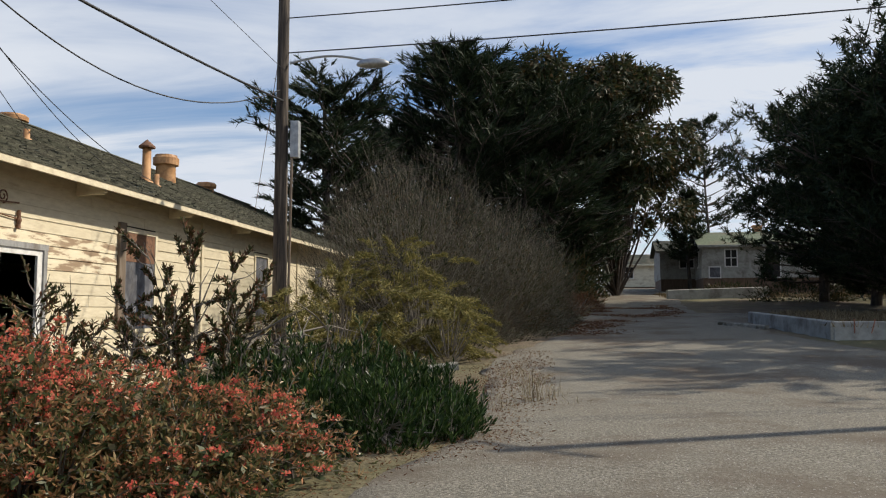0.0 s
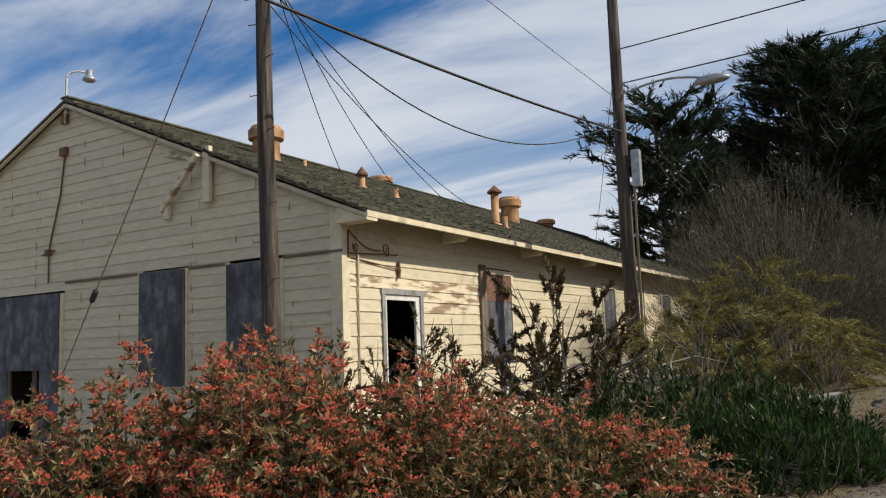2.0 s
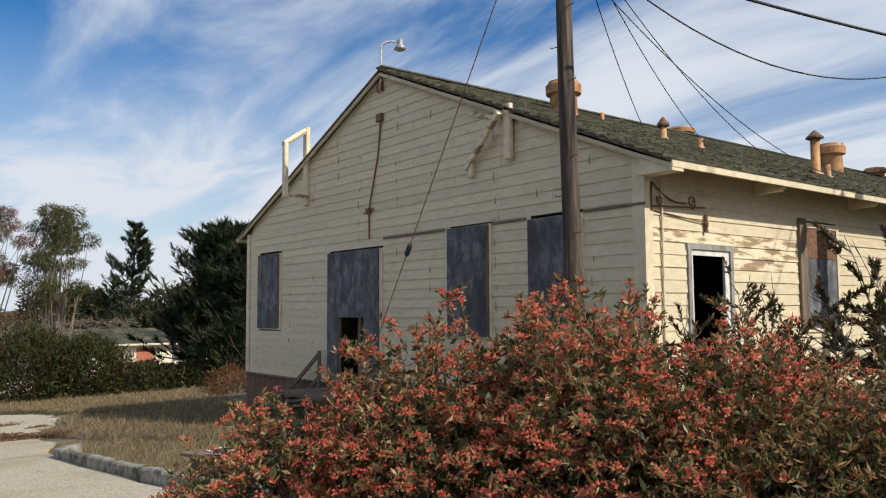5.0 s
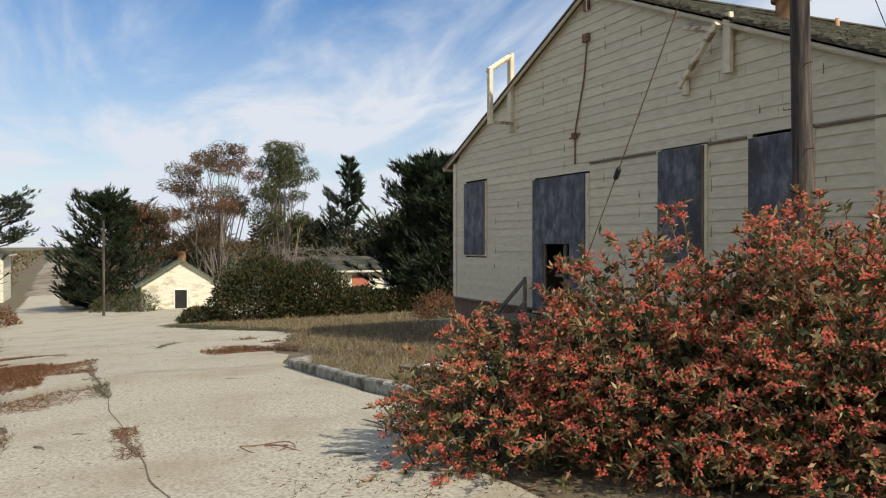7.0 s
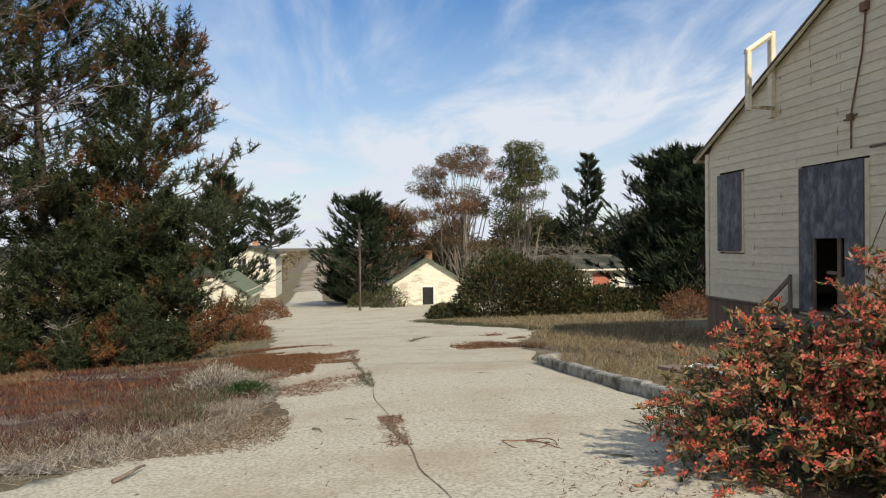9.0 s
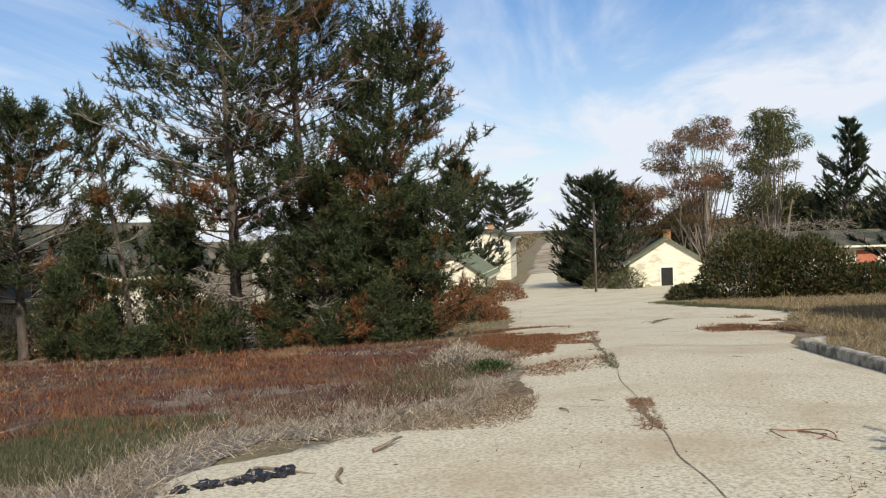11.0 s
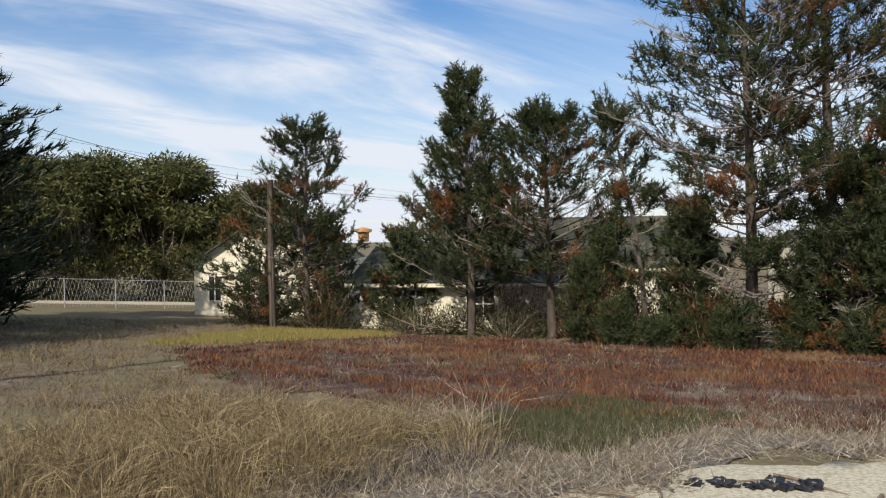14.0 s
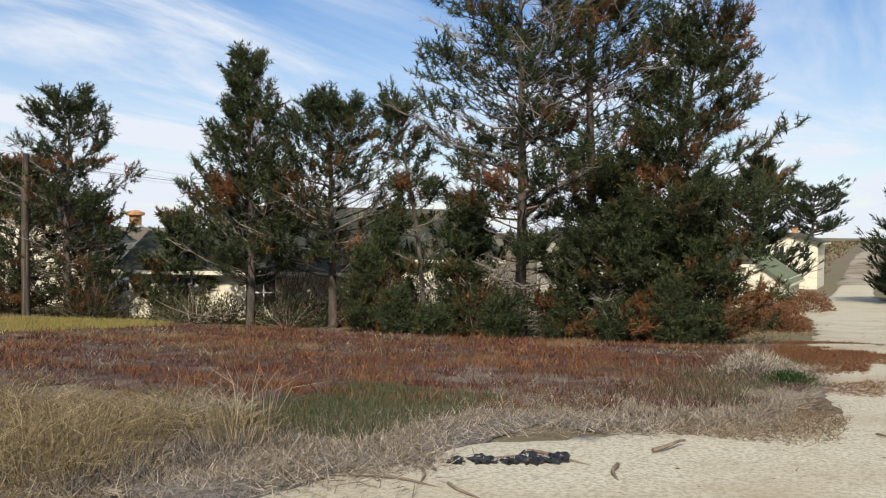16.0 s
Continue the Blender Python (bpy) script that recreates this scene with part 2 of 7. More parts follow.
M_twig = surface("grey_twigs", [(0.3, (0.10, 0.085, 0.07)), (0.6, (0.21, 0.185, 0.15))], 3, 0.95, bump=0)
# white paint greyed so its colour carries the shade on the north house and walls
M_shadewhite = surface("shaded_white_paint", [(0.35, (0.30, 0.295, 0.26)), (0.6, (0.44, 0.43, 0.385))], 2.5, 0.8, bump=0.3, stain=(0.16, 0.145, 0.12), stain_scale=1.2, stain_at=(0.5, 0.68))
M_gold = leafy("golden_dry_grass", [(0.0, (0.075, 0.055, 0.03)), (0.5, (0.22, 0.165, 0.088)), (1.0, (0.46, 0.38, 0.235))], 0.75, 0.25)
M_straw = leafy("dry_straw", [(0.0, (0.075, 0.054, 0.028)), (0.5, (0.185, 0.14, 0.078)), (1.0, (0.36, 0.285, 0.17))], 0.8, 0.2)
M_greydead = leafy("grey_dead_stems", [(0.0, (0.07, 0.058, 0.047)), (0.5, (0.23, 0.195, 0.155)), (1.0, (0.52, 0.46, 0.37))], 0.85, 0.1)
M_icered = leafy("red_iceplant", [(0.0, (0.055, 0.020, 0.014)), (0.4, (0.12, 0.040, 0.026)), (0.7, (0.17, 0.070, 0.040)), (0.85, (0.09, 0.085, 0.038)), (1.0, (0.20, 0.15, 0.10))], 0.5, 0.15, patch=(0.21, 0.145, 0.085), patch_at=(0.5, 0.66), patch_scale=0.6)
M_icegreen = leafy("green_iceplant", [(0.0, (0.040, 0.050, 0.024)), (0.6, (0.080, 0.093, 0.045)), (1.0, (0.15, 0.12, 0.07))], 0.5, 0.2)
M_needle = leafy("pine_needles", [(0.0, (0.020, 0.033, 0.016)), (0.6, (0.048, 0.066, 0.028)), (1.0, (0.11, 0.112, 0.047))], 0.6, 0.25, patch=(0.19, 0.085, 0.035), patch_at=(0.54, 0.63), patch_scale=0.55)
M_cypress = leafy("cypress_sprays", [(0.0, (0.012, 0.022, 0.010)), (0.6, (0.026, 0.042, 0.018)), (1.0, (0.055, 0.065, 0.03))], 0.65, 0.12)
M_euc = leafy("eucalyptus_leaves", [(0.0, (0.05, 0.042, 0.02)), (0.5, (0.10, 0.07, 0.032)), (1.0, (0.17, 0.10, 0.05))], 0.5, 0.25, patch=(0.17, 0.085, 0.042), patch_at=(0.5, 0.6), patch_scale=0.3)
M_grove = leafy("grove_leaves", [(0.0, (0.035, 0.042, 0.016)), (0.6, (0.08, 0.088, 0.03)), (1.0, (0.15, 0.14, 0.055))], 0.55, 0.25)
M_hedge = leafy("shrub_leaves", [(0.0, (0.022, 0.034, 0.013)), (0.6, (0.055, 0.062, 0.024)), (1.0, (0.12, 0.075, 0.032))], 0.5, 0.2)
M_rusty = leafy("rust_brown_shrub_leaves", [(0.0, (0.09, 0.035, 0.018)), (0.6, (0.17, 0.075, 0.035)), (1.0, (0.20, 0.13, 0.06))], 0.6, 0.2)
M_acacia = leafy("olive_feathery_leaves", [(0.0, (0.10, 0.095, 0.028)), (0.6, (0.22, 0.195, 0.06)), (1.0, (0.36, 0.30, 0.105))], 0.6, 0.25)
M_strap = leafy("dark_green_strap_leaves", [(0.0, (0.012, 0.028, 0.008)), (0.6, (0.030, 0.062, 0.016)), (1.0, (0.085, 0.12, 0.036))], 0.35, 0.25)
M_bronze = leafy("bronze_green_leaves", [(0.0, (0.035, 0.045, 0.016)), (0.55, (0.085, 0.085, 0.032)), (0.8, (0.16, 0.08, 0.045)), (1.0, (0.24, 0.12, 0.07))], 0.4, 0.25)
M_olive = leafy("olive_green_leaves", [(0.0, (0.035, 0.048, 0.018)), (0.6, (0.075, 0.09, 0.035)), (1.0, (0.14, 0.10, 0.05))], 0.4, 0.2)
M_cotleaf = leafy("berry_bush_leaves", [(0.0, (0.04, 0.056, 0.022)), (0.35, (0.11, 0.12, 0.046)), (0.6, (0.27, 0.165, 0.075)), (0.86, (0.42, 0.21, 0.11)), (1.0, (0.46, 0.40, 0.20))], 0.34, 0.35)
M_berry = leafy("red_berries", [(0.0, (0.42, 0.055, 0.038)), (0.5, (0.62, 0.12, 0.075)), (1.0, (0.70, 0.24, 0.14))], 0.4, 0.0)

# ---- building blocks ----
rng = np.random.default_rng(7)


class Geo:
    """Gathers points and faces of one mesh."""
    def __init__(self):
        self.v, self.f, self.m, self.n = [], [], [], 0

    def add(self, v, f, m=0):
        v, f = np.asarray(v, float).reshape(-1, 3), np.asarray(f, int)
        self.v.append(v); self.f.append(f + self.n); self.m.append(np.full(len(f), m)); self.n += len(v)
        return self

    def hexa(self, p, m=0):
        """Eight corners: four below, four above, both counter-clockwise from outside above."""
        return self.add(p, [(3, 2, 1, 0), (4, 5, 6, 7), (0, 1, 5, 4), (1, 2, 6, 5), (2, 3, 7, 6), (3, 0, 4, 7)], m)

    def box(self, x0, y0, z0, x1, y1, z1, m=0):
        return self.hexa([(x0, y0, z0), (x1, y0, z0), (x1, y1, z0), (x0, y1, z0), (x0, y0, z1), (x1, y0, z1), (x1, y1, z1), (x0, y1, z1)], m)

    def bar(self, a, b, w, h, m=0, up=(0, 0, 1)):
        """A squared timber from a to b with softened long edges."""
        a, b = Vector(a), Vector(b)
        d = (b - a).normalized()
        s = d.cross(Vector(up)); s = (s if s.length > 1e-4 else d.cross(Vector((1, 0, 0)))).normalized()
        u = s.cross(d)
        c = min(w, h) * 0.14
        prof = [(-w / 2 + c, -h / 2), (w / 2 - c, -h / 2), (w / 2, -h / 2 + c), (w / 2, h / 2 - c), (w / 2 - c, h / 2), (-w / 2 + c, h / 2), (-w / 2, h / 2 - c), (-w / 2, -h / 2 + c)]
        pts = [p + s * x + u * y for p in (a, b) for x, y in prof]
        self.add([tuple(p) for p in pts], [(i, (i + 1) % 8, 8 + (i + 1) % 8, 8 + i) for i in range(8)], m)
        self.add([tuple(p) for p in pts], [(0, 7, 2, 1), (2, 7, 6, 3), (3, 6, 5, 4), (8, 9, 10, 15), (10, 11, 14, 15), (11, 12, 13, 14)], m)
        return self

    def tube(self, pts, radii, sides=8, m=0, cap=True):
        pts = np.asarray(pts, float)
        radii = np.broadcast_to(np.asarray(radii, float), (len(pts),))
        d = np.gradient(pts, axis=0)
        d /= np.linalg.norm(d, axis=1, keepdims=True) + 1e-9
        ref = np.array([0.0, 0.0, 1.0]) if abs(d[0][2]) < 0.9 else np.array([1.0, 0.0, 0.0])
        s = np.cross(d, ref); s /= np.linalg.norm(s, axis=1, keepdims=True) + 1e-9
        u = np.cross(s, d)
        a = np.arange(sides) * 2 * np.pi / sides
        ring = pts[:, None] + radii[:, None, None] * (np.cos(a)[None, :, None] * s[:, None] + np.sin(a)[None, :, None] * u[:, None])
        k, i = np.meshgrid(np.arange(len(pts) - 1), np.arange(sides), indexing="ij")
        j = (i + 1) % sides
        f = np.stack([k * sides + i, k * sides + j, (k + 1) * sides + j, (k + 1) * sides + i], -1).reshape(-1, 4)
        self.add(ring.reshape(-1, 3), f[:, ::-1], m)
        if cap:
            for c, rw, flip in ((pts[0], ring[0], 0), (pts[-1], ring[-1], 1)):
                t = [(0, 1 + (n + (1 - flip)) % sides, 1 + (n + flip) % sides) for n in range(sides)]
                self.add(np.vstack([c[None], rw]), t, m)
        return self

    def lathe(self, x, y, prof, sides=20, m=0):
        """A turned shape about an upright axis; prof: radius and height, from below."""
        a = np.arange(sides) * 2 * np.pi / sides
        v = [(x + r * math.cos(t), y + r * math.sin(t), z) for r, z in prof for t in a]
        f = [(k * sides + i, k * sides + (i + 1) % sides, (k + 1) * sides + (i + 1) % sides, (k + 1) * sides + i) for k in range(len(prof) - 1) for i in range(sides)]
        return self.add(v, f, m)

    def leaves(self, c, d, length, width, m=0, blade=False, r=rng):
        """Pointed leaves at c along d, or blades that taper from the foot."""
        c, d = np.asarray(c, float), np.asarray(d, float)
        n = len(c)
        d = d / (np.linalg.norm(d, axis=1, keepdims=True) + 1e-9)
        s = np.cross(d, r.normal(size=(n, 3))); s /= np.linalg.norm(s, axis=1, keepdims=True) + 1e-9
        L = (np.broadcast_to(length, (n,)) * r.uniform(0.7, 1.25, n))[:, None]
        W = (np.broadcast_to(width, (n,)) * r.uniform(0.75, 1.2, n))[:, None]
        if blade:
            v = np.stack([c - s * W * 0.42, c + s * W * 0.42, c + d * L], 1).reshape(-1, 3)
            return self.add(v, np.arange(3 * n).reshape(-1, 3), m)
        v = np.stack([c, c + d * L * 0.5 + s * W / 2, c + d * L, c + d * L * 0.5 - s * W / 2], 1).reshape(-1, 3)
        return self.add(v, np.arange(4 * n).reshape(-1, 4), m)

    def obj(self, name, mats, parent=None, label="", category="", group="", kind="", smooth=False):
        v = np.vstack(self.v)
        me = bpy.data.meshes.new(name)
        me.vertices.add(len(v)); me.vertices.foreach_set("co", v.astype(np.float32).ravel())
        sizes = np.concatenate([np.full(len(f), f.shape[1]) for f in self.f])
        loops = np.concatenate([f.ravel() for f in self.f])
        me.loops.add(len(loops)); me.loops.foreach_set("vertex_index", loops.astype(np.int32))
        me.polygons.add(len(sizes))
        me.polygons.foreach_set("loop_start", np.concatenate([[0], np.cumsum(sizes)[:-1]]).astype(np.int32))
        me.polygons.foreach_set("loop_total", sizes.astype(np.int32))
        me.polygons.foreach_set("material_index", np.concatenate(self.m).astype(np.int32))
        me.polygons.foreach_set("use_smooth", np.full(len(sizes), smooth))
        for q in mats if isinstance(mats, (list, tuple)) else [mats]:
            me.materials.append(q)
        me.update(calc_edges=True); me.validate()
        ob = new(name, me)
        ob.parent = parent
        return tagged(ob, label, category, group, kind)


def empty(name, label, category, group="", at=(0, 0, 0), kind=""):
    e = new(name)
    e.empty_display_size = 0.3
    e.location = at
    return tagged(e, label, category, group, kind)


TX = ([-2500, -700, -380, -300, -220, -150, -110, -80, -40, -16, 0, 8.5, 60, 200, 2500], [-9, -4.0, -0.6, -0.9, -1.9, -3.6, -4.4, -4.4, -3.2, -1.65, -0.55, 0, 0.3, 0.6, 1])
TY = ([-2500, -200, -100, -60, -40, -20, -11, 0, 5, 20, 40, 60, 100, 300, 2500], [-3, -2.0, -1.4, -1.2, -1.0, -0.35, 0, 0.2, 0.35, 1.1, 2.4, 3.6, 5, 8, 8])


def ground_z(x, y):
    return 0.3 + np.interp(x, *TX) + np.interp(y, *TY)


def gz(x, y):
    return float(ground_z(x, y))


def grid_sheet(xs, ys, lift=0.0, rough=0.0):
    X, Y = np.meshgrid(xs, ys, indexing="ij")
    Z = ground_z(X, Y) + lift
    if rough:
        Z = Z + rough * (np.sin(X * 1.7 + 1.3 * np.sin(Y * 0.9)) * np.sin(Y * 1.4 + 2) + 0.6 * np.sin(X * 3.9 + 4) * np.sin(Y * 4.3 + np.sin(X)))
    n, k = len(xs), len(ys)
    i, j = np.meshgrid(np.arange(n - 1), np.arange(k - 1), indexing="ij")
    f = np.stack([i * k + j, (i + 1) * k + j, (i + 1) * k + j + 1, i * k + j + 1], -1).reshape(-1, 4)
    return np.stack([X, Y, Z], -1).reshape(-1, 3), f


def poly_dist(px, py, poly):
    """Signed distance to a closed outline: negative inside."""
    p = np.asarray(poly, float)
    best, inside = np.full(np.shape(px), 1e9), np.zeros(np.shape(px), bool)
    for a, b in zip(p, np.roll(p, -1, 0)):
        e = b - a
        t = np.clip(((px - a[0]) * e[0] + (py - a[1]) * e[1]) / (e @ e), 0, 1)
        best = np.minimum(best, np.hypot(px - a[0] - t * e[0], py - a[1] - t * e[1]))
        cross = ((a[1] > py) != (b[1] > py)) & (px < (b[0] - a[0]) * (py - a[1]) / (b[1] - a[1] + 1e-12) + a[0])
        inside ^= cross
    return np.where(inside, -best, best)


def wobble(x, y, s=1.0):
    return np.sin(x * 1.9 * s + 1.1 * np.sin(y * 1.3 * s)) * 0.5 + np.sin(y * 2.7 * s + 2 + np.sin(x * 2.1 * s)) * 0.35 + np.sin((x + y) * 5.3 * s) * 0.15


def paved(poly, step, lift, edge):
    """A paved sheet on the ground within an outline, with a crumbled edge."""
    p = np.asarray(poly, float)
    xs = np.arange(p[:, 0].min() - step, p[:, 0].max() + 2 * step, step)
    ys = np.arange(p[:, 1].min() - step, p[:, 1].max() + 2 * step, step)
    X, Y = np.meshgrid(xs, ys, indexing="ij")
    D = poly_dist(X, Y, p) + edge * wobble(X, Y)
    gx, gy = np.gradient(D, step)
    g = np.hypot(gx, gy) + 1e-6
    out = D > 0
    mv = np.where(out & (D < 1.6 * step), np.minimum(D, 1.5 * step), 0)
    k = len(ys)
    i, j = np.meshgrid(np.arange(len(xs) - 1), np.arange(k - 1), indexing="ij")
    inn = ~out
    keep = (inn[:-1, :-1] | inn[1:, :-1] | inn[:-1, 1:] | inn[1:, 1:])
    f = np.stack([i * k + j, (i + 1) * k + j, (i + 1) * k + j + 1, i * k + j + 1], -1)[keep].reshape(-1, 4)
    X2, Y2 = X - mv * gx / g, Y - mv * gy / g
    v = np.stack([X2, Y2, ground_z(X2, Y2) + lift - np.where(out, lift * 0.8, 0)], -1).reshape(-1, 3)
    used = np.unique(f)
    back = np.zeros(len(v), int); back[used] = np.arange(len(used))
    return v[used], back[f]


# ---- ground and roads ----
near = np.concatenate([np.arange(-60, -20, 2.0), np.arange(-20, 26, 0.6), np.arange(26, 62, 2.0)])
far = lambda lo, hi: np.concatenate([[-2500, -1200, -600, -300, -180, -120, -90], near[(near > lo) & (near < hi)], [70, 90, 130, 200, 400, 900, 2500]])
west = np.unique(np.concatenate([far(-75, 65), np.arange(-176, -60, 4.0), np.arange(-440, -176, 12.0), [-700]]))
v, f = grid_sheet(west, far(-75, 65), 0.0, 0.025)
Geo().add(v, f).obj("ground", M_soil, label="dry sandy soil with sparse grass and litter", category="ground", kind="structure", smooth=True)

ROAD_W = [(12, -16), (8.0, -16.2), (3.5, -15.3), (1.7, -15.1), (0.6, -14.4), (-0.6, -13.5), (-2.3, -12.5), (-5, -12.9), (-9, -13.2), (-14, -14.2), (-24, -14.6), (-41, -16.6), (-44, -22), (-52, -30), (-60, -22), (-62, -17.6), (-80, -18.4), (-96, -18.9), (-96, -15.5), (-80, -14.9), (-64, -13.6),
          (-58, -6), (-62, 12), (-48, 12), (-45, -4), (-38, -8.4), (-28, -6.6), (-22.5, -4.5), (-18.6, -5.3), (-16, -6.3), (-11, -7.1), (-7.7, -7.7), (-3, -7.55), (-1.2, -7.5), (2.2, -8.6), (6.2, -8.2), (12, -8)]
v, f = paved(ROAD_W, 0.3, 0.03, 0.22)
Geo().add(v, f).obj("road", M_road, label="pale cracked concrete road with leaf litter", category="road", kind="structure", smooth=True)
ROAD_N = [(7.4, -8.5), (7.4, -5), (8.0, -3), (8.4, -0.5), (8.2, 4), (8.0, 8), (9.2, 12), (10.0, 16), (11, 24), (12.2, 32), (13, 45), (14, 60), (19, 60), (18.5, 45), (17, 34), (16.4, 27), (22, 25.5), (34, 24.5), (34, 21.8), (20, 21.5), (16.6, 20.4), (17.4, 14.2), (18.2, 9), (19, 2), (21, -8), (20, -16), (12.05, -16), (12.05, -8.5)]
v, f = paved(ROAD_N, 0.3, 0.036, 0.2)
Geo().add(v, f).obj("road_north", M_asph, label="worn grey asphalt road with gravelly edges", category="road", kind="structure", smooth=True)

M_dustroad = surface("dusty_far_road", [(0.3, (0.20, 0.165, 0.115)), (0.5, (0.29, 0.25, 0.18)), (0.7, (0.37, 0.33, 0.25))], 0.8, 0.95, bump=0.3, bump_scale=8, stain=(0.17, 0.12, 0.07), stain_scale=0.12, stain_at=(0.46, 0.62))
v, f = paved([(-95.5, -19.2), (-150, -21.2), (-340, -24.6), (-340, -19.8), (-150, -16.6), (-95.5, -15.3)], 1.2, 0.05, 0.5)
Geo().add(v, f).obj("road_west", M_dustroad, label="dusty far road climbing the dry rise", category="road", kind="structure", smooth=True)

# ---- the hall ----
HX0, HX1, HY1 = -16.5, 0.0, 34.0
RX, RZ, SL = -8.17, 8.3, 0.4217
roof_z = lambda x: RZ - SL * abs(x - RX)
hall = empty("hall", "long cream weatherboarded hall with boarded windows and a mossy roof", "building", at=(-8.2, 16, 0))


def hang(ob, up):
    """Makes ob a part of a thing whose Empty stands away from the origin, leaving ob where it is."""
    ob.parent = up
    ob.matrix_parent_inverse = (up.matrix_basis if up.parent is None else up.parent.matrix_basis @ up.matrix_parent_inverse @ up.matrix_basis).inverted()
    return ob


BH = 0.23
G_OPEN = [(-15.55, -14.0, 1.49, 3.82), (-10.98, -8.25, -0.05, 3.6), (-5.48, -4.02, 1.45, 3.85), (-2.83, -1.4, 1.45, 3.82)]
S_OPEN = [(1.18, 2.62, 0.95, 3.2), (5.3, 6.9, 1.55, 3.85), (13.5, 14.8, 1.55, 3.85), (20.2, 21.6, 1.55, 3.85), (24.6, 26.0, 1.55, 3.85)]


def cut_rows(lo, hi, opens, z0, z1):
    """The stretches of a row that openings leave."""
    spans = [(lo, hi)]
    for a, b, c, d in opens:
        if c < (z0 + z1) / 2 < d:
            spans = [s for u, w in spans for s in ((u, min(w, a)), (max(u, b), w)) if s[1] - s[0] > 0.02]
    return spans


# walls behind the boards, with their openings
core = Geo()
rows_g = np.arange(0, 8.2, BH)
for z in rows_g:
    z1 = z + BH
    half = min(8.33, (RZ - 0.12 - z) / SL), min(8.33, max(0.05, (RZ - 0.12 - z1) / SL))
    for a, b in cut_rows(max(HX0 + 0.05, RX - half[1]), min(HX1 - 0.05, RX + half[1]), G_OPEN, z, z1):
        core.box(a, 0.0, z, b, 0.13, z1)
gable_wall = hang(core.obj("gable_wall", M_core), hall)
core = Geo()
for z in np.arange(0, 4.55, BH):
    for a, b in cut_rows(0.13, HY1, S_OPEN, z, z + BH):
        core.box(-0.13, a, z, 0.0, b, z + BH)
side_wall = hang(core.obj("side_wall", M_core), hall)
core = Geo().box(HX0, 0.13, -0.1, HX0 + 0.13, HY1, 4.6).box(HX0, HY1 - 0.13, -0.1, 0, HY1, 4.9)
core.add([(HX0, HY1 - 0.05, 4.8), (0, HY1 - 0.05, 4.8), (RX, HY1 - 0.05, 8.2)], [(0, 1, 2)])
hang(core.obj("rear_wall", M_cream), hall)
hang(Geo().box(HX0 + 0.1, 0.1, -0.12, -0.1, HY1 - 0.1, 0.0).obj("floor_deck", M_wood), hall)
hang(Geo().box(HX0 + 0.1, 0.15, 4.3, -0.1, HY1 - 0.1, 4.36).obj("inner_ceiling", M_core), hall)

# lapped boards, one by one
def board_g(xa, xb, xta, xtb, z0, z1, mat):
    j = rng.uniform(-0.003, 0.003)
    g = Geo().hexa([(xa, -0.034 + j, z0), (xb, -0.034 + j, z0), (xb, -0.002, z0), (xa, -0.002, z0), (xta, -0.014 + j, z1 + 0.012), (xtb, -0.014 + j, z1 + 0.012), (xtb, -0.002, z1 + 0.012), (xta, -0.002, z1 + 0.012)])
    g.obj("board", mat, gable_wall)


for k, z in enumerate(rows_g):
    z1 = min(z + BH, RZ - 0.16)
    hb, ht = min(8.1, (RZ - 0.13 - z) / SL), min(8.1, max(0.04, (RZ - 0.13 - z1) / SL))
    lo, hi = RX - hb, RX + hb
    for a, b in cut_rows(lo, hi, G_OPEN, z, z1):
        joints = sorted({a, b} | {q for q in (-13.1 + 1.9 * ((k * 7) % 3), -6.9 + 1.6 * ((k * 5) % 4), -2.2 - 0.8 * (k % 3)) if a + 0.5 < q < b - 0.5})
        for p, q in zip(joints, joints[1:]):
            p2, q2 = p + (0.003 if p != a else 0), q - (0.003 if q != b else 0)
            board_g(p2, q2, max(p2, RX - ht), min(q2, RX + ht), z, z1, M_cream)
for k, z in enumerate(np.arange(0, 4.45, BH)):
    for a, b in cut_rows(0.16, HY1 - 0.16, S_OPEN, z, z + BH):
        joints = sorted({a, b} | {q for q in (4.1 + 1.1 * (k % 3), 9.3 + 1.5 * ((k * 3) % 4), 17 + 1.3 * (k % 4), 25 + (k % 3)) if a + 0.5 < q < b - 0.5})
        for p, q in zip(joints, joints[1:]):
            j = rng.uniform(-0.004, 0.004)
            peel = (2.2 < (p + q) / 2 < 5.4 and 2.7 < z < 3.3) or rng.random() < 0.02
            Geo().hexa([(0.002, p + 0.003, z), (0.034 + j, p + 0.003, z), (0.034 + j, q - 0.003, z), (0.002, q - 0.003, z), (0.002, p + 0.003, z + BH + 0.012), (0.014 + j, p + 0.003, z + BH + 0.012), (0.014 + j, q - 0.003, z + BH + 0.012), (0.002, q - 0.003, z + BH + 0.012)]).obj("board", M_peel if peel else M_cream, side_wall)

# corner boards, belt, eaves
def trim(g, name="trim", mat=M_trim, label=""):
    return hang(g.obj(name, mat, label=label), hall)


